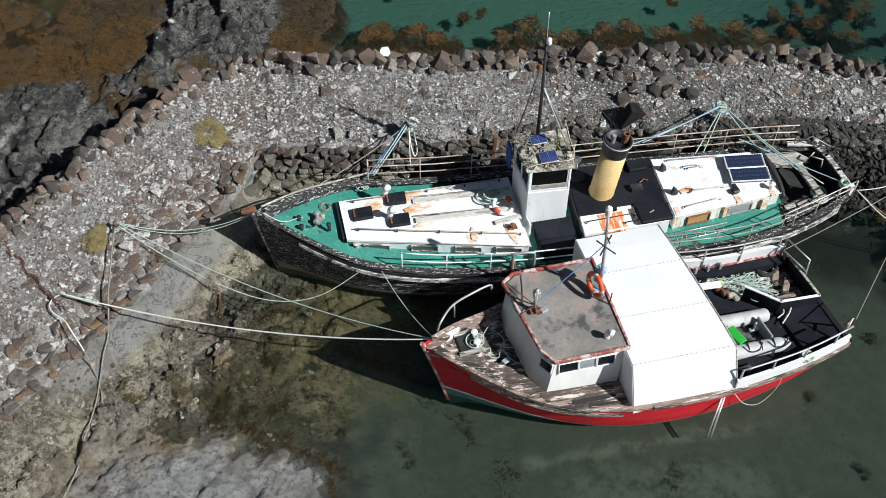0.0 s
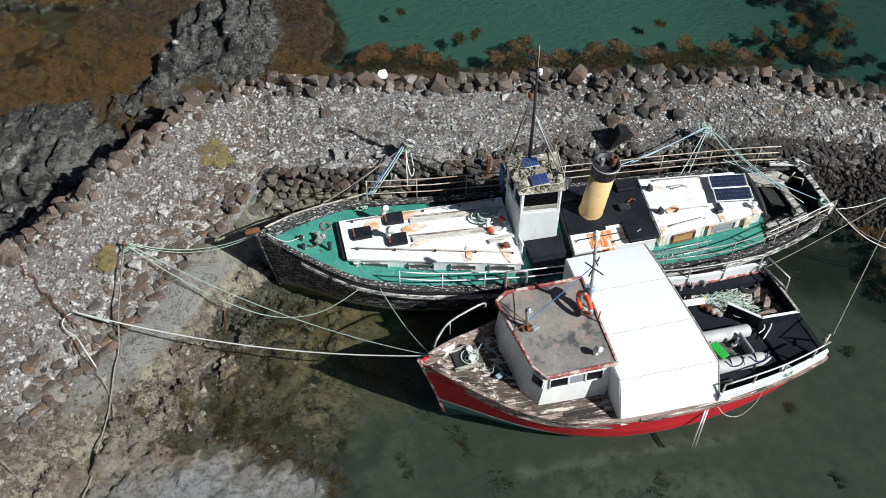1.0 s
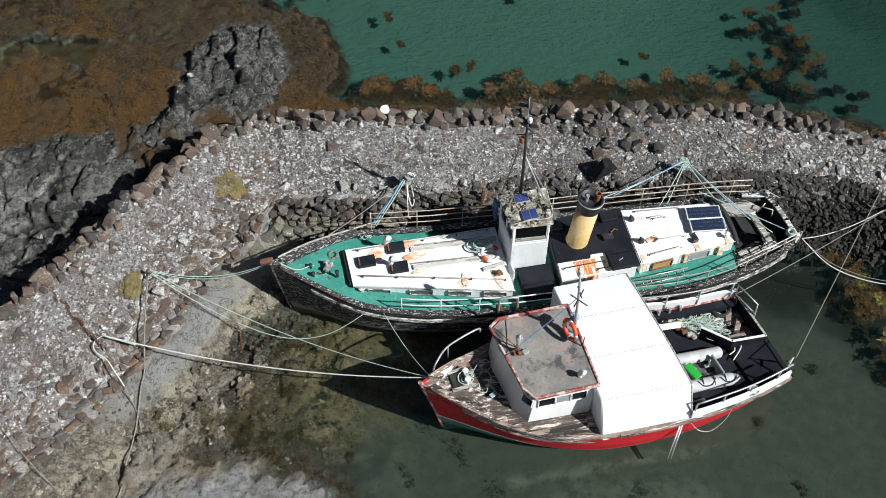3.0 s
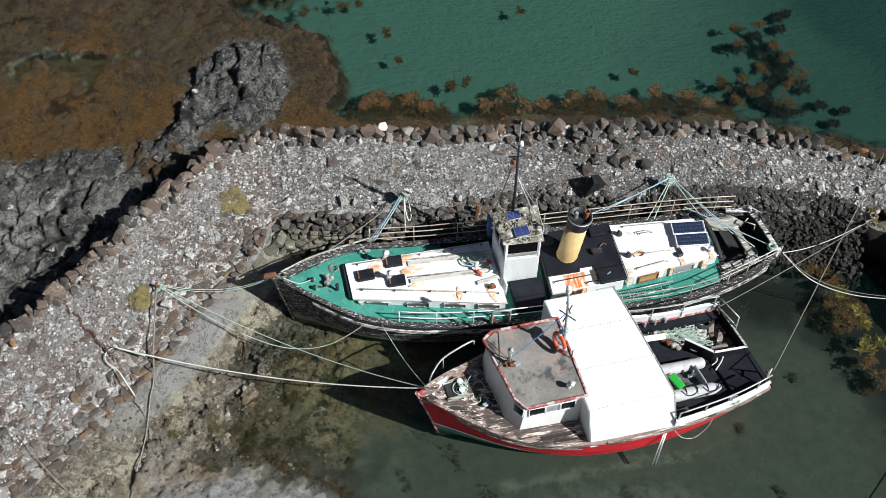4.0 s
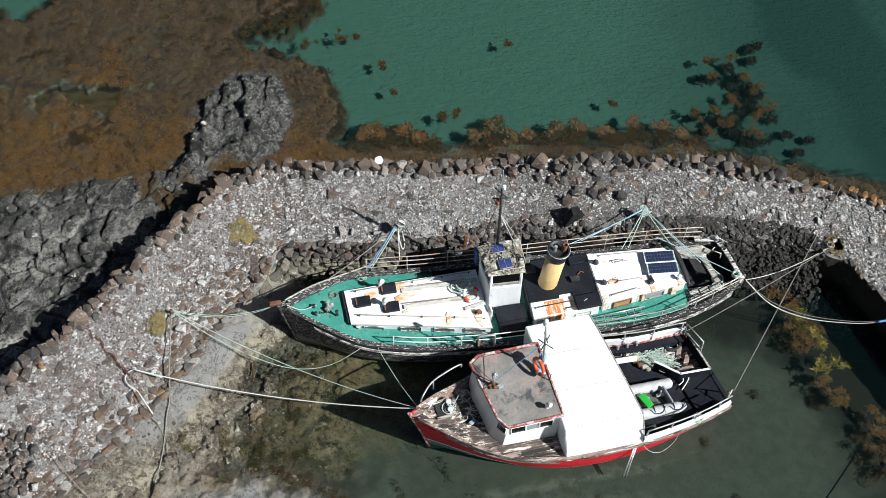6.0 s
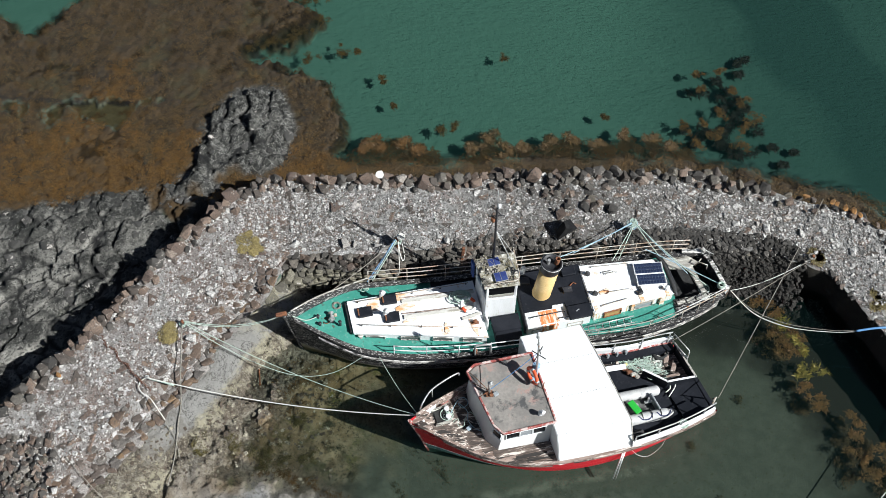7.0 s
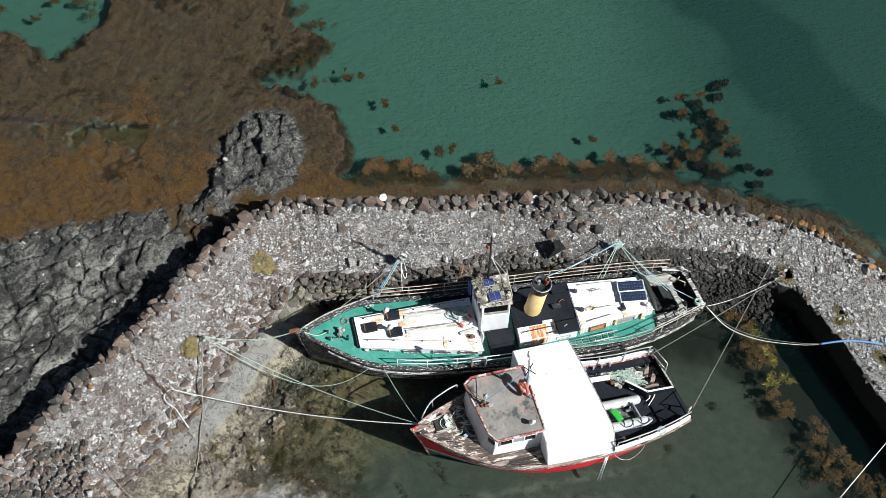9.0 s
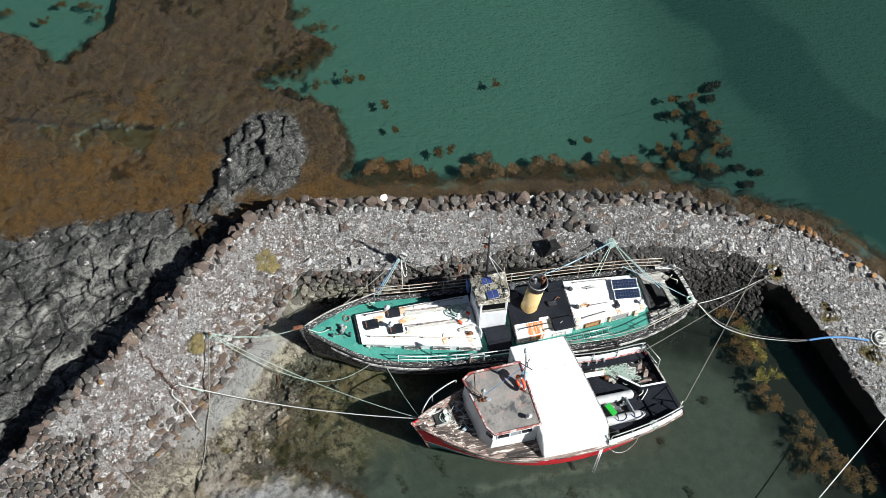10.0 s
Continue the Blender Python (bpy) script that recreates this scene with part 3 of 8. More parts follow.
muddy = mix(nt, times(nt, zone("tide_pool"), 0.85), muddy, mix(nt, n_mid, (0.1, 0.085, 0.03), (0.15, 0.13, 0.055)))
silt = mix(nt, zone("muddy"), silt, muddy)
col = mix(nt, zone("harbour"), sand, silt)
col = mix(nt, times(nt, zone("pale"), ramp(nt, n_mid, 0.3, 0.6)), col, (0.23, 0.24, 0.2))
col = mix(nt, zone("deep"), col, (0.018, 0.075, 0.066))
# wrack: weed tone taken near-black to paint the right wall's shadow on the bed
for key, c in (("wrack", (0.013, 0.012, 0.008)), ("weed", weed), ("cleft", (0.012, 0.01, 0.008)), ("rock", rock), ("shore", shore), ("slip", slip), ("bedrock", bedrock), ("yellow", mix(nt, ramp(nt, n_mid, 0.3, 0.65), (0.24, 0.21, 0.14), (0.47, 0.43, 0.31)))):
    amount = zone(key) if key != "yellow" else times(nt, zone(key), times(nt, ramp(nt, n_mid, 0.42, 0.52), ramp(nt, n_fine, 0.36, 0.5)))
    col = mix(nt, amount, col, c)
nt.links.new(col, bsdf.inputs["Base Color"])
bsdf.inputs["Roughness"].default_value = 0.85
relief = times(nt, times(nt, n_fine, n_mid, "ADD"), times(nt, n_grit, 0.45), "ADD")
bump(nt, bsdf, times(nt, relief, times(nt, 1.0, zone("calm"), "SUBTRACT")), 0.9, 0.1)

ground = link_mesh("ground", np.stack([GX.ravel(), GY.ravel(), GZ.ravel()], 1), grid_faces(len(gx), len(gy)), ground_mat, smooth=True)
tagged(ground, "dark basalt shore, weed beds and sandy seabed", "ground", kind="structure")
px, py = GX.ravel(), GY.ravel()
wob = 1.0 * (fractal(px, py, 1.2, 4, 41) - 0.5)
basin = inside_distance(px, py, HARBOUR)
slip_d = np.where(basin < 0, line_distance(px, py, SLIP_EDGE), 99)
sea_foot = np.where(basin > 0, line_distance(px, py, PIER_OUT), 99)
big_top, big_gap = plates(px, py, 1.7, 301)
mid_top, mid_gap = plates(px, py, 0.62, 331, 35, 0.75)
shelf_rock = smoothstep(0.3, -0.2, inside_distance(px, py, SHELF))
crust_patch = smoothstep(0.46, 0.64, fractal(px, py, 0.75, 4, 71) + 0.12 * (1 - big_gap) - 0.08) * np.interp(line_distance(px, py, PIER_OUT), [1.5, 3.5, 8.0], [1.0, 0.9, 0.2]) * shelf_rock
small_top, small_gap = plates(px, py, 0.3, 361, 20, 0.8)
crag_crust = 0.28 * smoothstep(0.3, -0.3, inside_distance(px, py, CRAG)) * np.maximum(smoothstep(0.28, 0.1, mid_gap) * smoothstep(0.44, 0.54, fractal(px, py, 1.1, 3, 77)), 0.8 * smoothstep(0.3, 0.12, small_gap) * smoothstep(0.5, 0.6, fractal(px, py, 1.7, 3, 78)))
pool_zone = smoothstep(0.25, -0.15, inside_distance(px, py, POOL) + 2.4 * (fractal(px, py, 1.3, 3, 75) - 0.5))
crack_d = np.minimum.reduce([line_distance(px, py, c_) for c_ in CRACKS]) + 0.5 * wob
ZONES = {
    "harbour": np.maximum(smoothstep(0.5, -0.5, basin), pool_zone),
    "tide_pool": pool_zone,
    "crag": 0.8 * smoothstep(0.3, -0.2, inside_distance(px, py, CRAG)),
    "golden": smoothstep(0.5, 0.72, golden(px, py)),
    "joint": np.maximum(smoothstep(0.1, 0.02, big_gap), 0.7 * smoothstep(0.1, 0.02, mid_gap)),
    "crust": np.maximum(smoothstep(0.34, 0.14, big_gap) * smoothstep(0.52, 0.6, fractal(px, py, 0.9, 3, 73)), 0.75 * smoothstep(0.3, 0.12, mid_gap) * smoothstep(0.55, 0.62, fractal(px, py, 1.3, 3, 79))) * 0.5 * shelf_rock + crag_crust + 0.9 * crust_patch * smoothstep(6.0, 2.0, py),
    # near-black band along the right wall: its shadow on the basin floor, painted
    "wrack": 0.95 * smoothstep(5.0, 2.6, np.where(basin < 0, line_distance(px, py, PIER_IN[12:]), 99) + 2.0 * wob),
    "calm": 0.9 * smoothstep(-0.15, -0.6, GZ.ravel()),
    "yellow": np.maximum(smoothstep(0.75, 0.95, slip_d + 0.4 * wob), smoothstep(-1.2, -0.2, py)) * np.maximum(0.8 * smoothstep(-1.2, 0.0, py + wob) * smoothstep(1.4, 1.0, slip_d), np.maximum(0.9 * smoothstep(0.8, 1.0, slip_d) * smoothstep(1.9, 1.4, slip_d + 1.6 * wob) * smoothstep(0.44, 0.56, fractal(px, py, 1.1, 3, 63)), np.max([0.85 * smoothstep(0.5 * r + 0.2, 0.5 * r - 0.25, np.hypot(px - a, py - b) + 1.4 * wob) for a, b, r in YELLOW], axis=0))),
    "deep": np.clip(0.95 * smoothstep(2.7, 0.0, line_distance(px, py, CHANNEL) * np.interp(py, [8, 14], [0.6, 1.0]) + 2.6 * (fractal(px, py, 0.35, 4, 67) - 0.5)) + 0.74 * smoothstep(6, 16, px + 5 * (fractal(px, py, 0.25, 3, 69) - 0.5)), 0, 1) * (basin > 0),
    "cleft": 0.9 * smoothstep(0.2, 0.05, crack_d),
    "weed": np.maximum.reduce([0.8 * smoothstep(1.7, 0.8, np.hypot(px + 5.5, (py + 1.6) * 1.2) + 1.6 * wob) * (slip_d < 90), smoothstep(0.3, -0.1, algae_distance(px, py)) * (1 - 0.9 * pool_zone), smoothstep(2.6, 1.8, sea_foot + 2 * wob) * (px > -7)]),
    "rock": np.maximum.reduce([smoothstep(0.25, -0.15, inside_distance(px, py, SHELF) + 0.8 * wob), smoothstep(0.3, -0.1, inside_distance(px, py, CRAG) + wob),
                               smoothstep(2.0, 1.4, np.where((basin < 0.3) & (px > 9), line_distance(px, py, PIER_IN[12:16]), 99))]) * (1 - np.max([smoothstep(r, r - 0.4, np.hypot(px - a, py - b) + 1.2 * wob) for a, b, r in ROCK_WEED], axis=0)),
    "pale": 0.75 * np.maximum(smoothstep(0.35, 0.0, line_distance(px, py, [(1.73, -6.92), (4.17, -6.46), (6.5, -6.08), (7.6, -5.92)]) + 0.5 * wob), smoothstep(0.9, 0.0, inside_distance(px, py, [(3.0, -7.6), (6.0, -7.0), (8.5, -8.4), (3.0, -11)]) + 1.2 * wob) * 0.6),
    "muddy": np.maximum(smoothstep(8.5, 4.0, slip_d + 4.0 * wob), pool_zone),
    "bedrock": smoothstep(0.9, -1.5, inside_distance(px, py, BEDROCK) + 2.0 * wob + 3.0 * (fractal(px, py, 0.4, 3, 83) - 0.5)),
    "shore": smoothstep(3.6, 2.3, slip_d + 2.0 * wob) * smoothstep(-0.6, 0.6, inside_distance(px, py, BEDROCK) + wob),
    "slip": smoothstep(1.05, 0.9, slip_d + 0.5 * wob) * smoothstep(-5.8, -4.4, py + 2.0 * wob),
}
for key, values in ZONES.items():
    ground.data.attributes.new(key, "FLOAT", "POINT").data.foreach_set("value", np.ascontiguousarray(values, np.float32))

# water
water_mat = bpy.data.materials.new("sea_water")
water_mat.use_nodes = True
nt = water_mat.node_tree
nt.nodes.clear()
out = nt.nodes.new("ShaderNodeOutputMaterial")
clear = nt.nodes.new("ShaderNodeBsdfTransparent")
depth = nt.nodes.new("ShaderNodeAttribute")
depth.attribute_name = "depth"
nt.links.new(mix(nt, depth.outputs["Fac"], (0.96, 0.97, 0.955), (0.82, 0.89, 0.83)), clear.inputs["Color"])
murk = nt.nodes.new("ShaderNodeBsdfDiffuse")
murk.inputs["Color"].default_value = (0.03, 0.125, 0.1, 1)
body = nt.nodes.new("ShaderNodeMixShader")
nt.links.new(times(nt, depth.outputs["Fac"], 0.028), body.inputs[0])
gloss = nt.nodes.new("ShaderNodeBsdfGlossy")
gloss.inputs["Roughness"].default_value = 0.06
fres = nt.nodes.new("ShaderNodeFresnel")
fres.inputs["IOR"].default_value = 1.33
top = nt.nodes.new("ShaderNodeMixShader")
co = coords(nt, (0.8, 2.0, 1))
wave = times(nt, noise_node(nt, co, 3.6, 4, 0.55, 0.8), times(nt, noise_node(nt, co, 1.1, 2), 0.6), "ADD")
sy_ = nt.nodes.new("ShaderNodeSeparateXYZ")
nt.links.new(coords(nt), sy_.inputs[0])
open_sea = times(nt, ramp(nt, sy_.outputs["Y"], 5.0, 9.0), 0.85)
wave = times(nt, wave, times(nt, open_sea, 0.15, "ADD"))
b = nt.nodes.new("ShaderNodeBump")
b.inputs["Strength"].default_value, b.inputs["Distance"].default_value = 0.034, 0.02
nt.links.new(wave, b.inputs["Height"])
nt.links.new(b.outputs["Normal"], gloss.inputs["Normal"])
nt.links.new(b.outputs["Normal"], fres.inputs["Normal"])
nt.links.new(clear.outputs[0], body.inputs[1])
nt.links.new(murk.outputs[0], body.inputs[2])
nt.links.new(fres.outputs[0], top.inputs[0])
nt.links.new(body.outputs[0], top.inputs[1])
nt.links.new(gloss.outputs[0], top.inputs[2])
nt.links.new(top.outputs[0], out.inputs["Surface"])
wx, wy = spaced(-27, 28, 0.26, 3500), spaced(-15, 26, 0.26, 3500)
WX, WY = np.meshgrid(wx, wy, indexing="ij")
water = link_mesh("water", np.stack([WX.ravel(), WY.ravel(), 0 * WX.ravel()], 1), grid_faces(len(wx), len(wy)), water_mat, smooth=True)
water_depth = 1 - np.exp(-2.2 * np.maximum(-ground_height(WX, WY).ravel(), 0))
water.data.attributes.new("depth", "FLOAT", "POINT").data.foreach_set("value", np.ascontiguousarray(water_depth, np.float32))
tagged(water, "clear green shallow sea water with small ripples", "water", kind="structure")

# pier body


def along(points, n):
    """n points at even steps of the index along a broken line, rounded."""
    p = np.array(points, float)
    t = np.linspace(0, len(p) - 1, n)
    return np.stack([np.interp(t, np.arange(len(p)), p[:, k]) for k in range(2)], 1)


NU, NV = 420, 46
edge_out, edge_in = along(PIER_OUT, NU), along(PIER_IN, NU)


def pier_top(x, y, v):
    """Height of the pier's surface; v runs from the sea edge, 0, to the basin edge, 1."""
    return 1.75 - 0.25 * v - 0.5 * smoothstep(0.74, 1.0, v) * smoothstep(-6.3, -7.6, x) + 0.16 * (fractal(x, y, 0.5, 3, 5) - 0.5) + 0.12 * (fractal(x, y, 3.0, 3, 8) - 0.5)


v = np.linspace(0, 1, NV)
PX = edge_out[:, None, 0] * (1 - v) + edge_in[:, None, 0] * v
PY = edge_out[:, None, 1] * (1 - v) + edge_in[:, None, 1] * v
jit = 0.3 * (fractal(PX, PY, 1.3, 3, 61) - 0.5)
PX, PY = PX + jit * (np.abs(v - 0.5) > 0.4), PY + jit * (np.abs(v - 0.5) > 0.4)
PZ = pier_top(PX, PY, v[None, :])
across = np.stack([edge_out[:, 0] - edge_in[:, 0], edge_out[:, 1] - edge_in[:, 1]], 1)
across /= np.linalg.norm(across, axis=1)[:, None]
cols = []
for k, (down, off) in enumerate(((-1.2, 0.35), (0.0, 0.2), (0.9, 0.06))):
    cols.append(np.stack([PX[:, 0] + across[:, 0] * off, PY[:, 0] + across[:, 1] * off, np.full(NU, down)], 1))
for j in range(NV):
    cols.append(np.stack([PX[:, j], PY[:, j], PZ[:, j]], 1))
for down, off in ((0.9, 0.0), (0.1, 0.02), (-1.4, 0.05)):
    cols.append(np.stack([PX[:, -1] - across[:, 0] * off, PY[:, -1] - across[:, 1] * off, np.full(NU, down)], 1))
body = np.stack(cols, 1)
pier_mat, nt, bsdf = nodes_of("rubble_pier")
co = coords(nt)
n1, n2, n3 = noise_node(nt, co, 0.7), noise_node(nt, co, 4, 8, 0.75), noise_node(nt, co, 17, 6, 0.75)
col = mix(nt, ramp(nt, n1, 0.35, 0.65), (0.29, 0.284, 0.275), (0.37, 0.36, 0.347))
col = mix(nt, times(nt, ramp(nt, n2, 0.5, 0.75), 0.85), col, (0.11, 0.095, 0.085))
col = mix(nt, times(nt, ramp(nt, noise_node(nt, co, 1.6, 6, 0.7), 0.52, 0.66), 0.75), col, (0.19, 0.115, 0.085))
lichen = ramp(nt, noise_node(nt, co, 3.2, 8, 0.75), 0.58, 0.65)
col = mix(nt, ramp(nt, n3, 0.63, 0.72), col, (0.6, 0.58, 0.55))
col = mix(nt, ramp(nt, n3, 0.34, 0.24), col, (0.06, 0.055, 0.05))
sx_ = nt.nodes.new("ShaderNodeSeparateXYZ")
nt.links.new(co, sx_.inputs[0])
worn = times(nt, ramp(nt, sx_.outputs["X"], 0.0, 4.0), ramp(nt, sx_.outputs["X"], 15.0, 12.0))
col = mix(nt, times(nt, worn, ramp(nt, n1, 0.25, 0.6)), col, mix(nt, ramp(nt, n2, 0.35, 0.65), (0.17, 0.162, 0.152), (0.085, 0.075, 0.068)))
col = mix(nt, times(nt, ramp(nt, sx_.outputs["X"], -4.0, -8.0), times(nt, ramp(nt, n1, 0.7, 0.3), 0.7)), col, mix(nt, ramp(nt, n2, 0.35, 0.65), (0.27, 0.222, 0.2), (0.165, 0.115, 0.092)))
col = mix(nt, lichen, col, (0.68, 0.655, 0.65))
# dark tide band low on the walls, also blackened to paint their shade
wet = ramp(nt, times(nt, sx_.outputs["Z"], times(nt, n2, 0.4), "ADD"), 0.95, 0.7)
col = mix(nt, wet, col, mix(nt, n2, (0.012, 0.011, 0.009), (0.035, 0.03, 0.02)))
# steep faces of the right end: the wall's shade painted in near-black
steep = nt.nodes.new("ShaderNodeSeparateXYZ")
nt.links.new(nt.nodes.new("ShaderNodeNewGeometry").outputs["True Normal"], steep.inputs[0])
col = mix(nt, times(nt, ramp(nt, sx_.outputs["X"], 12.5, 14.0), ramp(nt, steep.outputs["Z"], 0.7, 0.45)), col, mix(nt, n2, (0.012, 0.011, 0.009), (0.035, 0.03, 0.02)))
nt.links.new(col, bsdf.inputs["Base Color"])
bsdf.inputs["Roughness"].default_value = 0.95
bump(nt, bsdf, times(nt, n3, n2, "ADD"), 1.0, 0.06)
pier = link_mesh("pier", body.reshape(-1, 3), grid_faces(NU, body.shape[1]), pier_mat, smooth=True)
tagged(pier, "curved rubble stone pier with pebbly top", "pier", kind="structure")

# ---- boats ----


def hull_sections(stations, n=9):
    """Half sections from keel to sheer: stations of x, half breadth at sheer, sheer height, half breadth at the waterline, keel depth, stem rake, side step of the axis."""
    rows = []
    for x, hb, zs, hw, keel, rake, _ in stations:
        row = []
        for k in range(n):
            t = k / (n - 1)
            if t < 0.45:
                u = t / 0.45
                y, z = hw * math.sin(u * math.pi / 2) ** 0.8, keel * (1 - u) ** 1.4
            else:
                u = (t - 0.45) / 0.55
                y, z = hw + (hb - hw) * u ** 1.15, zs * u
            row.append((x + rake * max(z, -0.3), y, z))
        rows.append(row)
    return rows


def dense(stations, count):
    """Stations in between, along smooth curves."""
    pts = np.array(stations, float)
    t = np.concatenate([[0], np.cumsum(np.abs(np.diff(pts[:, 0])) + 0.05)])
    s = np.linspace(0, t[-1], count)
    cols = []
    for k in range(pts.shape[1]):
        m = np.gradient(pts[:, k], t)
        i = np.clip(np.searchsorted(t, s) - 1, 0, len(t) - 2)
        h = t[i + 1] - t[i]
        u = (s - t[i]) / h
        cols.append((2 * u ** 3 - 3 * u ** 2 + 1) * pts[i, k] + (u ** 3 - 2 * u ** 2 + u) * h * m[i] + (-2 * u ** 3 + 3 * u ** 2) * pts[i + 1, k] + (u ** 3 - u ** 2) * h * m[i + 1])
    return np.stack(cols, 1)


def hull(name, stations, material, parent, count=46, label="", skew=0.0):
    st = dense(stations, count)
    st[:, 1], st[:, 3] = np.maximum(st[:, 1], 0.012), np.maximum(st[:, 3], 0.01)
    rows = hull_sections(st.tolist())
    n = len(rows[0])
    verts, faces = [], []
    for row, mid in zip(rows, st[:, 6]):
        verts += [(x, mid - y, z) for x, y, z in row[::-1]] + [(x, mid + y, z) for x, y, z in row[1:]]
    end = st[-1, 0]
    verts = [(x - skew * (y + 1.4) * float(smoothstep(end - 2.2, end, x)), y, z) for x, y, z in verts]
    w = 2 * n - 1
    faces = grid_faces(len(rows), w)
    faces.append([(len(rows) - 1) * w + k for k in range(w)])
    ob = link_mesh(name, verts, faces, material, parent, label, smooth=True)
    ob.data.polygons[len(faces) - 1].use_smooth = False
    return ob, st


def sheer_at(st, x):
    xs = st[:, 0] + st[:, 5] * st[:, 2]
    return float(np.interp(x, xs, st[:, 1])), float(np.interp(x, xs, st[:, 2]))


def axis_at(st, x):
    return float(np.interp(x, st[:, 0] + st[:, 5] * st[:, 2], st[:, 6]))


def deck(name, st, drop, inset, x0, x1, material, parent, n=60, label=""):
    verts, faces = [], []
    for x in np.linspace(x0, x1, n):
        hb, zs = sheer_at(st, x)
        hb = max(hb - inset, 0.004)
        d = drop(x) if callable(drop) else drop
        for u in (-1, -0.5, 0, 0.5, 1):
            verts.append((x, axis_at(st, x) + hb * u, zs - d + 0.05 * (1 - u * u)))
    return link_mesh(name, verts, grid_faces(n, 5), material, parent, label)


def sheer_strip(name, st, x0, x1, side, height, depth, material, parent, lift=0.0, out=0.02, n=50, label="", width=0.0):
    """A strake, bulwark or capping along the sheer: from lift below or above the sheer, so high, so thick."""
    verts, faces = [], []
    for x in np.linspace(x0, x1, n):
        hb, zs = sheer_at(st, x)
        y0, y1 = hb + out, max(hb + out - depth, 0.002)
        for y, z in ((y0, zs + lift), (y0, zs + lift + height), (y1, zs + lift + height), (y1, zs + lift)):
            verts.append((x, axis_at(st, x) + side * y, z))
    for i in range(n - 1):
        for k in range(4):
            a, b = i * 4 + k, i * 4 + (k + 1) % 4
            faces.append((a, b, b + 4, a + 4) if side > 0 else (a, a + 4, b + 4, b))
    faces += [(0, 3, 2, 1), tuple((n - 1) * 4 + k for k in range(4))]
    return link_mesh(name, verts, faces, material, parent, label)


GREEN_POSE = pose(-5.75, -0.95, 0, 0, 0, 7.5)
RED_POSE = pose(-1.1, -5.3, 0, 0, 0, 11.5)
old_ship = thing("wooden_ship", GREEN_POSE, "old black wooden ship with green decks, moored along the stone pier", "boat")
trawler = thing("fishing_boat", RED_POSE, "red fishing boat with white deckhouse, moored beside the old ship", "boat")
G_ST = [(0.42, 0.03, 2.5, 0.02, -0.7, -0.13, 0), (1.3, 0.7, 2.15, 0.42, -0.9, -0.06, 0), (2.4, 1.33, 1.75, 1.0, -1.0, 0, -0.02), (4.0, 1.63, 1.42, 1.4, -1.1, 0, -0.15), (5.6, 1.72, 1.3, 1.55, -1.1, 0, -0.25),
        (8, 1.78, 1.22, 1.6, -1.1, 0, -0.32), (11, 1.73, 1.22, 1.5, -1.1, 0, -0.32), (13.5, 1.68, 1.27, 1.3, -1.0, 0, -0.36), (15.5, 1.39, 1.33, 0.85, -0.7, 0, -0.21), (16.9, 0.98, 1.4, 0.4, -0.2, 0, -0.04)]
R_ST = [(0.62, 0.04, 2.65, 0.02, -0.6, -0.22, 0), (1.1, 0.58, 2.3, 0.27, -0.7, -0.1, 0), (1.8, 1.1, 1.8, 0.68, -0.8, 0, 0), (3.0, 1.68, 1.45, 1.3, -0.9, 0, 0), (4.6, 2.02, 1.27, 1.82, -0.9, 0, -0.06),
        (6.5, 1.98, 1.22, 1.88, -0.9, 0, -0.2), (8.5, 1.8, 1.22, 1.62, -0.9, 0, -0.25), (10.2, 1.64, 1.3, 1.3, -0.6, 0, -0.12), (11.1, 1.44, 1.35, 1.0, -0.3, 0, -0.06)]
_, G = hull("hull", G_ST, DARK_HULL, old_ship, label="black planked hull with peeling paint")
_, RD = hull("hull", R_ST, RED_HULL, trawler, label="red planked hull with a white boot line", skew=0.2)
deck("foredeck", G, lambda x: 0.45 - 0.3 * min(x / 4, 1), 0.06, 0.35, 15.0, GREEN_DECK, old_ship, label="green painted deck")
deck("foredeck", RD, lambda x: 0.45 - 0.3 * min(x / 4, 1), 0.06, 0.4, 7.2, OLD_WOOD, trawler, label="weathered plank deck")


def pipe(name, points, r, material, parent, label="", sides=7):
    return part(name, tube(points, r, sides), material, parent, label, smooth=True)


def coil(cx, cy, cz, r, turns, thick, squeeze=1.0, seed=0, wild=0.15, steps=18):
    """A loosely laid coil of rope."""
    rnd = random.Random(seed)
    pts = []
    for k in range(int(turns * steps)):
        a = 2 * math.pi * k / steps
        if k % steps == 0:
            ox, oy, rr = rnd.uniform(-wild, wild) * r, rnd.uniform(-wild, wild) * r, r * rnd.uniform(1 - 2 * wild, 1 + wild)
        pts.append((cx + ox + rr * math.cos(a), cy + oy + rr * squeeze * math.sin(a), cz + thick * (0.6 + 0.5 * (k / steps)) + rnd.uniform(-0.2, 0.2) * thick))
    return tube(smooth_line(pts, 2), thick / 2, 5)


def frame_ring(w, h, bar, depth):
    """An upright rectangular window frame in the xz plane, open in the middle."""
    bm = bmesh.new()
    for cx, cz, sx, sz in ((0, h / 2 - bar / 2, w, bar), (0, -h / 2 + bar / 2, w, bar), (-w / 2 + bar / 2, 0, bar, h - 2 * bar), (w / 2 - bar / 2, 0, bar, h - 2 * bar)):
        box(cx, 0, cz, sx, depth, sz, 0.006, bm)
    return bm


def window(parent, m, w, h, glass=None, frame_mat=None, bar=0.04, label=""):
    f = part("window", frame_ring(w, h, bar, 0.05), frame_mat or WHITE, parent, label)
    f.matrix_basis = m
    part("pane", box(0, 0.012, 0, w - 1.6 * bar, 0.012, h - 1.6 * bar, 0), glass or GLASS_DARK, f)
    return f


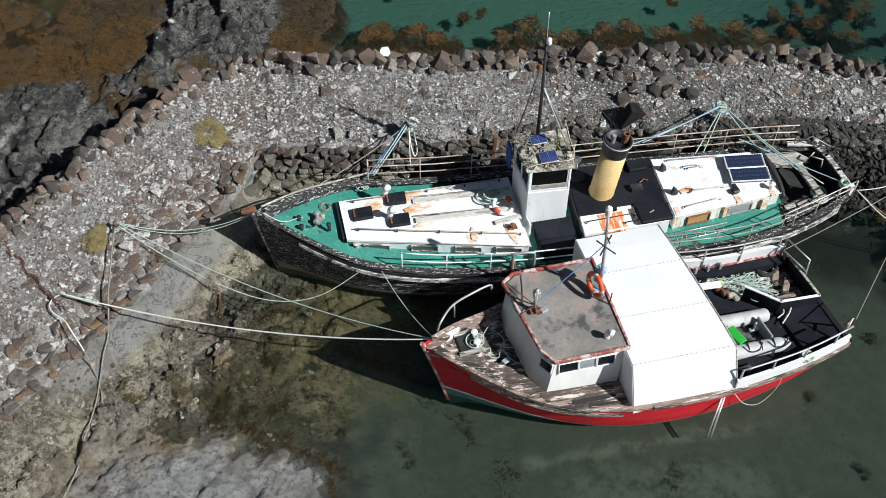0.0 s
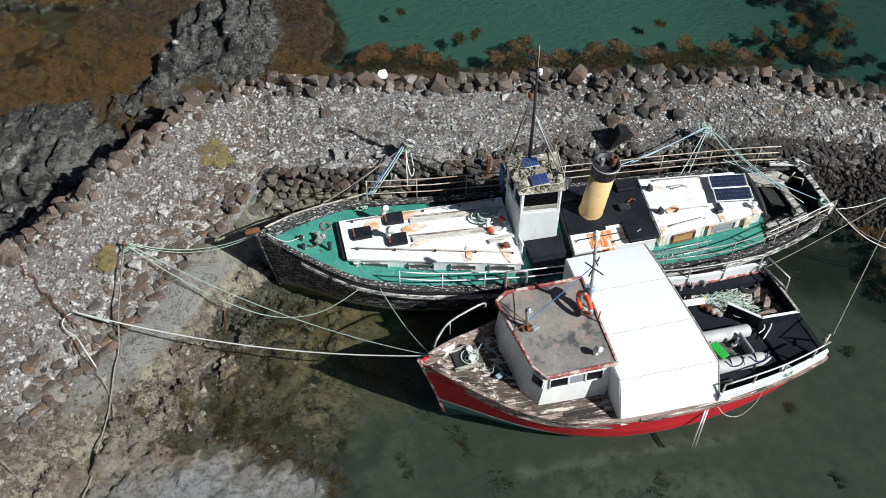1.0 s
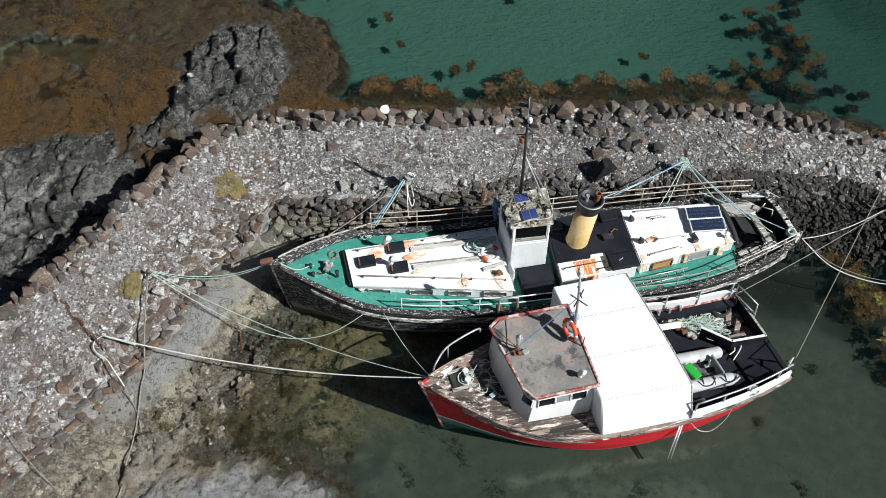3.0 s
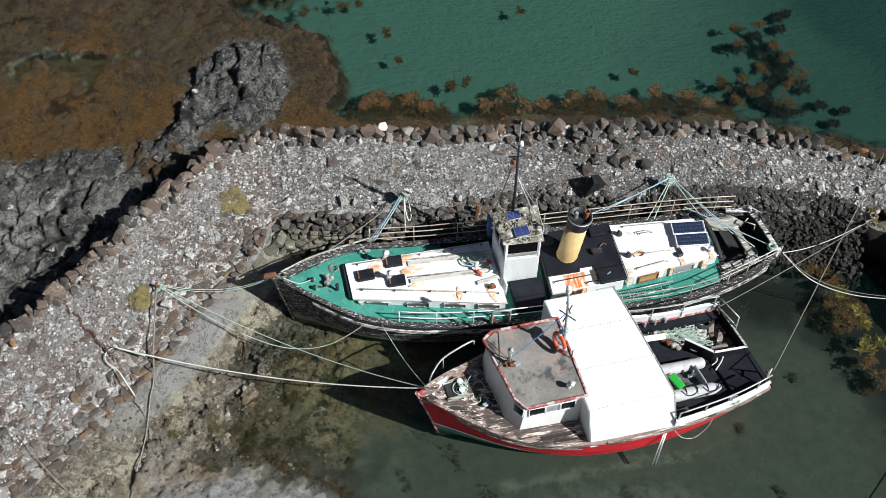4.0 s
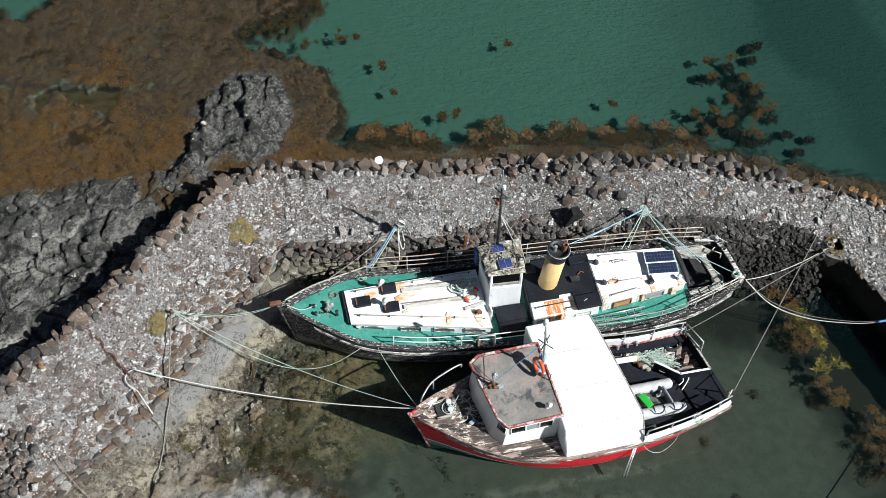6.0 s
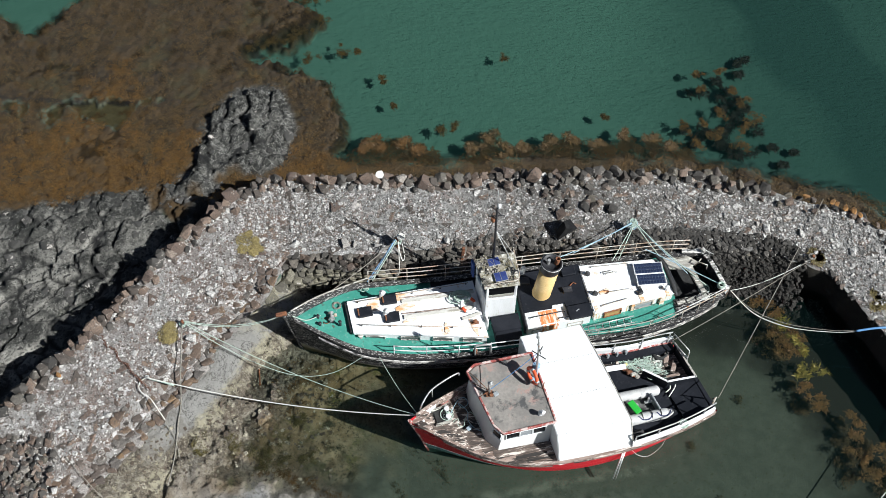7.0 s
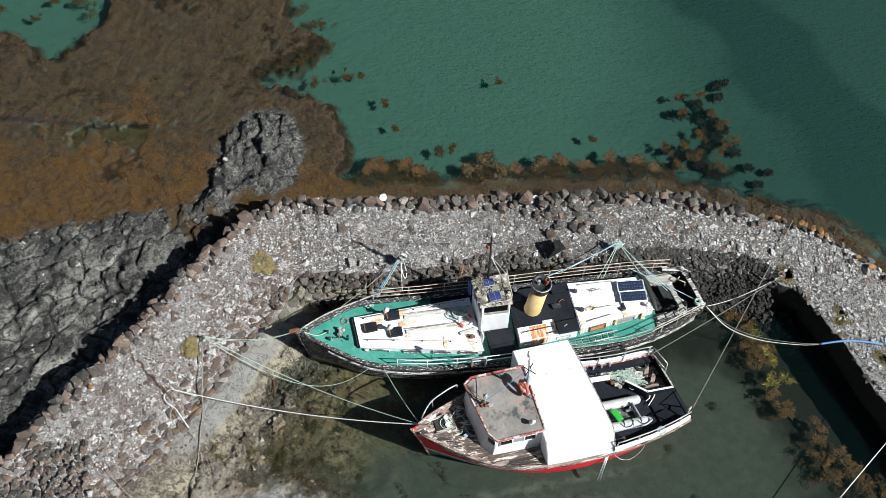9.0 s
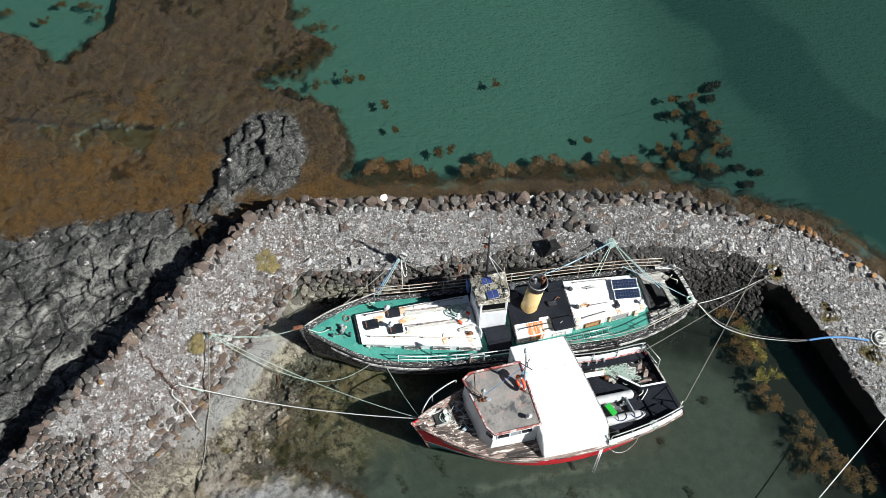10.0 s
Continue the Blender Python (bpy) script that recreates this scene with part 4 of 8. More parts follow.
def wall_pose(a, b, t, z, lean=0.0):
    """A pose on an upright wall from a to b (outside on its right), at share t of its length."""
    x, y = a[0] + (b[0] - a[0]) * t, a[1] + (b[1] - a[1]) * t
    return pose(x, y, z, 0, 0, math.degrees(math.atan2(b[1] - a[1], b[0] - a[0]))) @ pose(0, -0.02, 0, lean)


def cowl(parent, x, y, z, h, r, heading, material, label=""):
    """A ventilator: a pipe that bends over into a wide mouth."""
    a = radians(heading)
    d = Vector((math.cos(a), math.sin(a), 0))
    p = Vector((x, y, z))
    pts = [p, p + Vector((0, 0, h * 0.6)), p + Vector((0, 0, h * 0.85)) + d * r * 0.5, p + Vector((0, 0, h * 0.95)) + d * r * 1.4]
    line = smooth_line(pts, 4)
    n = len(line)
    return part("ventilator", tube(line, [r * (0.75 + 0.6 * max(0, i / n - 0.5)) for i in range(n)], 10), material, parent, label, smooth=True)


def planks(name, st, x0, x1, ys, lift, width, material, parent, drop):
    """Deck planks laid fore and aft, each a piece of its own."""
    for y in ys:
        xs = [x for x in np.linspace(x0, x1, 12) if sheer_at(st, x)[0] - 0.1 > abs(y - axis_at(st, x)) + width / 2]
        if len(xs) < 3:
            continue
        verts, faces = [], []
        for x in xs:
            hb, zs = sheer_at(st, x)
            z = zs - drop(x) + 0.05 * (1 - (y / max(hb, 0.1)) ** 2) + lift
            for yy, zz in ((y - width / 2, z - 0.02), (y - width / 2 + 0.008, z), (y + width / 2 - 0.008, z), (y + width / 2, z - 0.02)):
                verts.append((x, yy, zz))
        for i in range(len(xs) - 1):
            for k in range(3):
                a = i * 4 + k
                faces.append((a, a + 4, a + 5, a + 1))
        link_mesh(name, verts, faces, material, parent)


# ---- old ship ----
S = old_ship
for side in (-1, 1):
    sheer_strip("cap_rail", G, 0.38, 16.85, side, 0.05, 0.2, DARK_CAP, S, lift=0.0, out=0.05, n=60, label="dark flaking cap rail")
    sheer_strip("rubbing_strake", G, 1.2, 15.5, side, 0.14, 0.1, FLAKED, S, lift=-0.38, out=0.05, n=60, label="worn pale rubbing strake")
    sheer_strip("wale", G, 0.7, 16.3, side, 0.07, 0.08, BLACK_PAINT, S, lift=-0.16, out=0.04, n=60)
part("stem_post", tube([(0.52, 0, -0.7), (0.36, 0, 0.3), (0.1, 0, 2.1), (0.02, 0, 2.62)], [0.055, 0.06, 0.07, 0.08], 8), DARK_CAP, S, "flaking black stem post")
sheer_strip("quarter_plank", G, 12.2, 16.6, -1, 0.34, 0.035, FLAKED, S, lift=-0.44, out=0.03, n=30, label="grey-white flaking plank along the quarter")
part("stem_cap", box(-0.05, 0.02, 2.62, 0.42, 0.16, 0.14, 0.03, ry=-8), RUST, S, "rust-brown stem head")
part("bulwark_rail", tube(smooth_line([(0.3, 0.1, 2.62), (1.3, 0.72, 2.35), (2.6, 1.32, 1.95), (3.6, 1.7, 1.72)], 5), 0.03, 6), GREY_WOOD, S)

# windlass and bitts on the foredeck
wz = 1.75
drum = lathe([(0.05, -0.2), (0.1, -0.19), (0.1, -0.15), (0.05, -0.13), (0.05, 0.06), (0.12, 0.07), (0.12, 0.12), (0.05, 0.13), (0.06, 0.2)], 12, pose(1.75, 0.05, wz + 0.14, 90))
windlass = part("windlass", joined(drum, box(1.78, 0.04, wz + 0.06, 0.14, 0.2, 0.16, 0.02)), GALV, S, "dull grey windlass")
part("gear_cover", box(1.9, 0.12, wz + 0.1, 0.12, 0.08, 0.2, 0.03, rz=15), RUST_PIPE, windlass)
part("crank", tube([(1.76, -0.16, wz + 0.14), (1.76, -0.24, wz + 0.16), (1.68, -0.25, wz + 0.3), (1.68, -0.34, wz + 0.31)], 0.016, 6), BLACK_PAINT, windlass)
part("chain_pile", coil(1.6, 0.0, wz - 0.08, 0.09, 4, 0.035, seed=6, wild=0.6), RUST, S)
part("deck_line", tube(smooth_line([(0.35, -0.05, 2.5), (0.8, -0.05, 2.05), (1.25, 0.1, 1.95), (1.35, 0.2, 1.8)], 5), 0.018, 5), ROPE_PALE, S)
for bx, by in ((1.25, 0.12), (1.3, -0.2), (2.05, -0.25)):
    part("bitt", lathe([(0.06, 0), (0.06, 0.28), (0.085, 0.3), (0.085, 0.36), (0.04, 0.38)], 10, pose(bx, by, wz - 0.06) @ Matrix.Scale(0.8, 4)), BLACK_PAINT, S)
part("rope_coil", coil(2.0, 0.62, wz - 0.12, 0.16, 4, 0.025, seed=3), ROPE_GREY, S)
part("rope_coil", coil(3.1, 1.3, 1.5, 0.14, 4, 0.03, seed=4, wild=0.5), ROPE_PALE, S)

# forward deckhouse
FH = [(2.38, 0.7), (2.5, -0.7), (7.5, -1.58), (7.3, 0.95)]
roof_z = lambda x, y: 1.76 - 0.03 * (y * y) - 0.012 * (x - 2.4)
part("deckhouse_wall", prism([(2.44, 0.65), (2.55, -0.65), (7.45, -1.52), (7.25, 0.9)], 1.0, 1.66, 0.01), STAINED_WHITE, S)
part("deckhouse_roof", prism(FH, 1.64, roof_z, 0.03), RUSTY_WHITE, S, "white roof with orange rust stains")
# added black board stands in for the shade before the deckhouse
part("shade_board", box(2.36, 0.05, 1.45, 0.06, 1.3, 0.5, 0.02, rz=5), BLACK_PAINT, S)
for t in (0.16, 0.42, 0.66, 0.88):
    window(S, wall_pose(FH[1], FH[2], t, 1.42) @ pose(0, 0.03, 0), 0.74, 0.26, glass=surface("dusty_dark_glass", (0.07, 0.07, 0.068), (0.14, 0.14, 0.135), 4, rough=0.3, relief=0.02), frame_mat=FLAKED, bar=0.03)
for y in (0.42, -0.28):
    part("roof_plank", box(5.85, y, roof_z(5.8, y) + 0.03, 2.8, 0.17, 0.05, 0.012, rz=1), PALE_PLANK, S, "pale weathered plank on the roof")
    part("plank_strip", box(5.5, y + 0.12, roof_z(5.8, y) + 0.02, 2.2, 0.05, 0.035, 0.008, rz=-1), OLD_WOOD, S)
part("roof_plank", box(7.0, -0.62, roof_z(7, -0.6) + 0.03, 0.75, 0.14, 0.04, 0.012, rz=12), PALE_PLANK, S)
for hx, hy, rz in ((3.02, 0.1, 4), (4.0, 0.52, 2), (4.02, -0.26, 2)):
    h = part("roof_hatch", box(hx, hy, roof_z(hx, hy) + 0.06, 0.56, 0.4, 0.12, 0.02, rz=rz), BLACK_SHEET, S, "black square hatch cover")
    part("hinge", box(hx - 0.24, hy, roof_z(hx, hy) + 0.13, 0.05, 0.3, 0.025, 0.006, rz=rz), RUST, h)
cowl(S, 3.72, 0.72, roof_z(3.7, 0.7), 0.5, 0.11, -60, WHITE, "white cowl ventilator")
cowl(S, 3.78, -0.1, roof_z(3.7, -0.1), 0.5, 0.11, -60, WHITE, "white cowl ventilator")
for sx, sy, w, d, rz in ((4.45, 0.62, 0.7, 0.3, 8), (3.5, 0.55, 0.75, 0.26, 25), (4.7, -0.42, 0.5, 0.22, 20), (4.5, 0.1, 0.8, 0.3, 15), (7.05, -1.05, 0.24, 0.7, 12), (6.0, -1.0, 0.16, 0.5, 8), (3.35, 0.3, 0.5, 0.3, 15)):
    stain = lathe([(0.001, 0), (0.5, 0.0), (0.5, 0.003), (0.001, 0.004)], 28)
    for v_ in stain.verts:
        k = 1 + 0.22 * math.sin(3 * math.atan2(v_.co.y, v_.co.x) + sx * 9) + 0.15 * math.cos(5 * math.atan2(v_.co.y, v_.co.x) + sy * 5)
        v_.co.x, v_.co.y = v_.co.x * w * k, v_.co.y * d * k
    bmesh.ops.transform(stain, matrix=pose(sx, sy, roof_z(sx, sy) + 0.006, 0, 0.6, 0) @ pose(0, 0, 0, 0, 0, rz), verts=stain.verts)
    part("rust_patch", stain, RUST_STAIN, S, "orange rust patch")
for (x0, y0), (x1, y1) in (((2.75, -0.42), (7.35, -1.18)), ((2.7, 0.58), (7.1, 0.82))):
    pipe("grab_rail", [(x0, y0, roof_z(x0, y0) + 0.09), ((x0 + x1) / 2, (y0 + y1) / 2, roof_z(5, y1) + 0.1), (x1, y1, roof_z(x1, y1) + 0.09)], 0.018, RUST_PIPE, S)
    for t in (0.02, 0.25, 0.5, 0.75, 0.98):
        x, y = x0 + (x1 - x0) * t, y0 + (y1 - y0) * t
        part("rail_foot", box(x, y, roof_z(x, y) + 0.05, 0.05, 0.05, 0.1, 0.01), BLACK_PAINT, S)
part("fender_bitt", lathe([(0.07, 0), (0.07, 0.16), (0.1, 0.2), (0.03, 0.22)], 10, pose(2.75, -0.75, 1.42)), GREY_WOOD, S)
part("fairlead", joined(lathe([(0.06, 0), (0.06, 0.14), (0.09, 0.16), (0.02, 0.19)], 10, pose(7.1, -0.92, roof_z(7, -1))), box(7.1, -0.92, roof_z(7, -1) + 0.04, 0.26, 0.12, 0.05)), RUST, S)

# life ring and rope heap on the roof
heap = coil(6.75, 0.25, 1.74, 0.34, 7, 0.05, 0.7, seed=8, wild=0.25)
part("rope_heap", heap, ROPE_PALE, S, "tangled pale blue-green rope")
ring = bmesh.new()
tube([(0.27 * math.cos(a), 0.27 * math.sin(a), 0) for a in np.linspace(0, 2 * math.pi, 24, endpoint=False)], 0.06, 8, True, ring)
bmesh.ops.transform(ring, matrix=pose(6.95, -0.18, 1.83, 12, 8), verts=ring.verts)
lr = part("life_ring", ring, ROOF_WHITE, S, "white and red life ring", smooth=True)
for a0 in (200, 20):
    band = tube([(0.27 * math.cos(radians(a0 + k)), 0.27 * math.sin(radians(a0 + k)), 0) for k in (0, 15, 30, 45)], 0.064, 8)
    bmesh.ops.transform(band, matrix=pose(6.95, -0.18, 1.83, 12, 8), verts=band.verts)
    part("band", band, ORANGE, lr, smooth=True)

# wheelhouse
MOSSY = surface("mossy_flaking_paint", (0.3, 0.27, 0.21), (0.46, 0.44, 0.38), 5, wear=(0.15, 0.13, 0.07), wear_at=0.55, wear_scale=6, rough=0.9, relief=0.5, second=(0.66, 0.65, 0.6), second_at=0.6, second_scale=5)
WB = [(7.34, 0.6), (7.52, -0.58), (8.68, -0.6), (8.72, 0.72)]
part("wheelhouse_wall", prism(WB, 1.05, 2.72, 0.012), STAINED_WHITE, S, "white painted lower wall")
for k, (a, b) in enumerate(zip(WB, WB[1:] + WB[:1])):
    dx, dy = b[0] - a[0], b[1] - a[1]
    ang = math.degrees(math.atan2(dy, dx))
    ln = math.hypot(dx, dy)
    w = part("wheelhouse_wall", frame_ring(ln, 0.92, 0.1, 0.05), STAINED_WHITE, S)
    w.matrix_basis = pose((a[0] + b[0]) / 2, (a[1] + b[1]) / 2, 3.17, 0, 0, ang) @ pose(0, 0.04, 0)
    if k in (0, 3):
        part("mullion", box(0, 0, 0, 0.06, 0.05, 0.74, 0.005), WHITE, w)
    part("pane", box(0, 0.015, 0.02, ln - 0.18, 0.012, 0.74, 0), GLASS_DARK if k != 1 else surface("open_dark_window", (0.004, 0.004, 0.005), (0.008, 0.008, 0.009), 2, spec=0.05, rough=0.9, relief=0.0), w)
    if k == 1:
        part("sash", box(0, -0.01, -0.27, ln - 0.22, 0.03, 0.18, 0.03), GREY_WOOD, w)
part("wheelhouse_roof", prism([(7.26, 0.66), (7.44, -0.64), (8.76, -0.66), (8.8, 0.78)], 3.62, lambda x, y: 3.7 - 0.03 * y * y, 0.02), MOSSY, S, "mossy flaking wheelhouse roof")
part("corner_panel", box(7.26, 0.84, 2.75, 0.07, 0.24, 0.95, 0.01, rz=10), BLUE_PAINT, S, "blue painted panel")
part("kick_panel", box(7.55, -0.85, 1.5, 0.06, 0.3, 0.7, 0.01, rz=10), RUSTY_WHITE, S)
for x, y, w, d, rz in ((7.95, 0.4, 0.46, 0.34, 6), (8.1, -0.26, 0.48, 0.4, 6)):
    pan = part("solar_panel", box(x, y, 3.76, w, d, 0.035, 0.005, rz=rz), ALUMINIUM, S, "small blue solar panel")
    for i in range(2):
        part("cell", box(0, 0, 0, w / 2 - 0.03, d - 0.04, 0.008, 0), CELL_BLUE, pan).matrix_basis = pose(x, y, 3.782, 0, 0, rz) @ pose((i - 0.5) * (w / 2 - 0.01), 0, 0)
rnd = random.Random(21)
for k in range(64):
    x, y = rnd.uniform(7.4, 8.72), rnd.uniform(-0.6, 0.72)
    part("roof_clutter", box(x, y, 3.72, rnd.uniform(0.05, 0.24), rnd.uniform(0.02, 0.06), rnd.uniform(0.02, 0.08), 0.01, rz=rnd.uniform(0, 180)), rnd.choice((GREY_WOOD, OLD_WOOD, ROPE_GREY, BLACK_PAINT, MOSSY, MOSSY)), S)
for k, (x, y) in enumerate(((7.6, 0.3), (8.45, 0.35), (7.6, -0.45), (8.45, -0.45))):
    part("net_scrap", tube(smooth_line([(x + rnd.uniform(-0.3, 0.3), y + rnd.uniform(-0.3, 0.3), 3.73 + rnd.uniform(0, 0.1)) for _ in range(16)], 4), 0.008, 4), (ROPE_GREY, MOSSY)[k % 2], S)
pipe("roof_rail", smooth_line([(7.45, -0.68, 3.7), (7.45, -0.68, 3.92), (8.0, -0.62, 3.96), (8.7, -0.55, 3.94), (8.74, 0.1, 3.96), (8.76, 0.8, 3.92)], 4), 0.015, RUST_PIPE, S)
for x, y in ((8.7, -0.55), (8.76, 0.8), (8.0, -0.62)):
    pipe("rail_post", [(x, y, 3.66), (x, y, 3.95)], 0.014, RUST_PIPE, S)
MX, MY = 7.98, 0.58
mast = part("mast", tube([(MX - 0.02, MY, 3.65), (MX, MY, 5.4), (MX, MY, 7.05)], [0.055, 0.045, 0.035], 10), BLACK_PAINT, S, "dark slender mast", smooth=True)
pipe("aerial", [(MX, MY, 7.05), (MX, MY + 0.02, 8.05)], 0.012, ALUMINIUM, mast)
part("masthead_light", lathe([(0.05, 0), (0.07, 0.03), (0.07, 0.15), (0.03, 0.2)], 10, pose(MX + 0.06, MY - 0.02, 7.05)), WHITE, mast)
pipe("yard", [(MX - 0.28, MY + 0.08, 6.45), (MX + 0.28, MY - 0.08, 6.62)], 0.022, BLACK_PAINT, mast)
pipe("yard", [(MX - 0.18, MY + 0.25, 6.8), (MX + 0.15, MY - 0.22, 6.82)], 0.02, BLACK_PAINT, mast)
part("radar_reflector", box(MX - 0.1, MY + 0.05, 6.25, 0.15, 0.15, 0.2, 0.02, rz=30), RUST, mast)
for a, b, r in (((MX, MY, 6.7), (7.34, 0.6, 3.7), 0.01), ((MX, MY, 5.6), (8.7, 0.0, 3.7), 0.02), ((MX, MY, 5.6), (8.72, 0.75, 3.7), 0.02), ((MX, MY, 6.7), (7.4, 0.78, 3.7), 0.01),
                ((MX, MY, 6.9), (11.3, 1.0, 1.78), 0.006), ((MX, MY, 6.8), (11.6, 4.2, 2.0), 0.007)):
    pipe("stay", [a, b], r, WIRE if r < 0.02 else GALV, mast, sides=5)

# deck box, casing and funnel
part("deck_locker", prism([(7.75, -0.75), (7.8, -1.75), (8.8, -1.7), (8.75, -0.7)], 1.0, lambda x, y: 1.52 + 0.05 * (y + 1.2), 0.02), BLACK_SHEET, S, "black deck locker")
part("locker_lid", prism([(7.7, -0.72), (7.75, -1.35), (8.82, -1.3), (8.78, -0.68)], lambda x, y: 1.54 + 0.05 * (y + 1.2), lambda x, y: 1.58 + 0.05 * (y + 1.2), 0.008), BLACK_SHEET, S)
part("casing", prism([(9.0, 0.9), (9.02, -1.42), (11.5, -1.26), (11.45, 1.0)], 1.0, 1.66, 0.02), RUSTY_WHITE, S, "white casing streaked with orange rust")
part("casing_top", prism([(8.96, 0.94), (8.98, -0.78), (10.1, -0.74), (10.12, -0.6), (10.6, -0.58), (10.62, -1.12), (11.5, -1.06), (11.48, 1.04)], 1.66, 1.74, 0.012), BLACK_SHEET, S, "black sheet top")
part("casing_front", box(8.97, -0.22, 1.35, 0.06, 2.2, 0.72, 0.01), BLACK_PAINT, S)
part("rust_panel", box(9.9, -1.06, 1.668, 0.72, 0.56, 0.012, 0.004, rz=3.6), RUST_STREAK, S, "orange rust patch")
part("rust_panel", box(9.92, -1.385, 1.42, 0.62, 0.03, 0.42, 0.006, rz=3.6), RUST_STREAK, S, "bare orange rust panel")
for x in (9.5, 10.9):
    window(S, pose(x, -1.40 + 0.065 * (x - 9.02), 1.3, 0, 0, 3.7) @ pose(0, -0.02, 0), 0.62, 0.24, frame_mat=GREY_WOOD, bar=0.03)
pipe("grab_rail", [(9.15, -1.05, 1.66), (9.2, -1.05, 1.76), (10.5, -0.95, 1.76), (10.55, -0.95, 1.66)], 0.016, BLACK_PAINT, S)
pipe("grab_rail", [(10.2, -1.24, 1.7), (10.25, -1.24, 1.78), (11.4, -1.16, 1.78), (11.45, -1.16, 1.7)], 0.016, BLACK_PAINT, S)
fm = pose(9.82, -0.02, 1.72, 0, 6)
funnel = part("funnel", lathe([(0.375, 0), (0.36, 0.02), (0.352, 0.1), (0.352, 1.7)], 32, fm), BUFF, S, "buff funnel with a black top", smooth=True)
part("funnel_top", lathe([(0.357, 1.7), (0.366, 1.72), (0.37, 2.12), (0.395, 2.13), (0.395, 2.17), (0.345, 2.18), (0.335, 2.0), (0.02, 1.98)], 32, fm), BLACK_PAINT, funnel, smooth=True)
rimring = tube([(0.4 * math.cos(a), 0.4 * math.sin(a), 2.14) for a in np.linspace(0, 2 * math.pi, 28, endpoint=False)], 0.02, 6, True)
bmesh.ops.transform(rimring, matrix=fm, verts=rimring.verts)
part("funnel_rim", rimring, GALV, funnel, smooth=True)
part("exhaust", lathe([(0.09, 1.9), (0.09, 2.32), (0.1, 2.33), (0.07, 2.33), (0.07, 2.2)], 12, fm @ pose(0.22, 0.05, 0)), RUST, funnel, "rusty exhaust pipe")
part("exhaust", lathe([(0.06, 1.9), (0.06, 2.24), (0.04, 2.24)], 12, fm @ pose(-0.1, 0.08, 0)), GALV, funnel)
h4 = part("casing_hatch", box(11.08, -1.08, 1.82, 0.92, 0.56, 0.12, 0.02, rz=4), BLACK_SHEET, S, "black hatch cover")
part("hatch_bar", box(11.0, -1.05, 1.885, 0.16, 0.035, 0.02, 0.004, rz=30), GREY_PANEL, h4)
part("casing_hatch", box(11.0, 0.72, 1.8, 0.55, 0.38, 0.14, 0.02, rz=4), BLACK_SHEET, S)
part("casing_vent", prism([(10.6, 0.0), (10.65, -0.2), (11.0, -0.18), (11.0, 0.06)], 1.72, lambda x, y: 1.9 - 0.2 * (x - 10.6), 0.01), BLACK_PAINT, S)
part("tool", tube([(10.95, 0.1, 1.78), (11.1, 0.2, 1.8), (11.2, 0.14, 1.79)], 0.025, 5), RUST, S)
part("casing_step", box(9.25, 0.55, 1.8, 0.4, 0.3, 0.12, 0.02), BLACK_PAINT, S)
cowl(S, 9.25, 0.95, 1.72, 0.55, 0.11, -80, WHITE, "white ventilator")
part("locker", box(8.9, 0.98, 1.55, 0.5, 0.35, 0.3, 0.02, rz=5), BLUE_PAINT, S, "blue locker")

# after deckhouse
AH = [(11.46, 0.95), (11.62, -1.22), (14.9, -0.8), (14.6, 0.82)]
az = lambda x, y: 1.78 - 0.03 * y * y - 0.01 * (x - 11.5)
part("deckhouse_wall", prism([(11.52, 0.9), (11.66, -1.17), (14.84, -0.76), (14.55, 0.77)], 1.0, 1.68, 0.01), surface("rust_streaked_wall", (0.84, 0.85, 0.86), (0.78, 0.77, 0.74), 1.5, wear=(0.66, 0.44, 0.22), wear_at=0.54, wear_scale=2.4, soft=0.14, rough=0.55, relief=0.06, squash=(2.2, 2.2, 0.35), second=(0.4, 0.16, 0.06), second_at=0.68, second_scale=3, grime=0.1), S, "white after wall streaked with rust")
part("deckhouse_roof", prism(AH, 1.66, az, 0.03), RUSTY_WHITE, S, "white after roof with rust marks")
window(S, wall_pose(AH[1], AH[2], 0.24, 1.36) @ pose(0, 0.03, 0), 0.72, 0.38, glass=BOARD, frame_mat=RUST, bar=0.04, label="boarded-up window")
window(S, wall_pose(AH[1], AH[2], 0.62, 1.38) @ pose(0, 0.03, 0), 0.75, 0.36, glass=GREY_PANEL, frame_mat=GREY_WOOD, bar=0.03)
part("rust_panel", box(14.4, -0.9, 1.36, 0.2, 0.03, 0.5, 0.005, rz=7), RUST_STAIN, S)
part("rust_panel", box(13.2, -1.03, 1.42, 0.12, 0.03, 0.45, 0.005, rz=7), RUST_STAIN, S)
for x in (13.6, 14.56):
    for y in (0.52, -0.36):
        part("panel_leg", box(x, y, az(x, y) + 0.08, 0.04, 0.04, 0.2, 0.006), ALUMINIUM, S)
for i, y in enumerate((0.33, -0.17)):
    pan = part("solar_panel", box(14.08, y, 1.92, 1.12, 0.47, 0.03, 0.005, rz=-4), GREY_PANEL, S, "dark solar panel in a white frame")
    rim = frame_ring(1.14, 0.49, 0.025, 0.045)
    bmesh.ops.transform(rim, matrix=pose(14.08, y, 1.922, 0, 0, -4) @ pose(0, 0, 0, 90), verts=rim.verts)
    part("frame", rim, ROOF_WHITE, pan, "white frame")
    for a in range(9):
        for b in range(3):
            part("cell", box(0, 0, 0, 0.108, 0.142, 0.006, 0), CELL, pan).matrix_basis = pose(14.08, y, 1.939, 0, 0, -4) @ pose(-0.464 + a * 0.116, -0.148 + b * 0.148, 0)
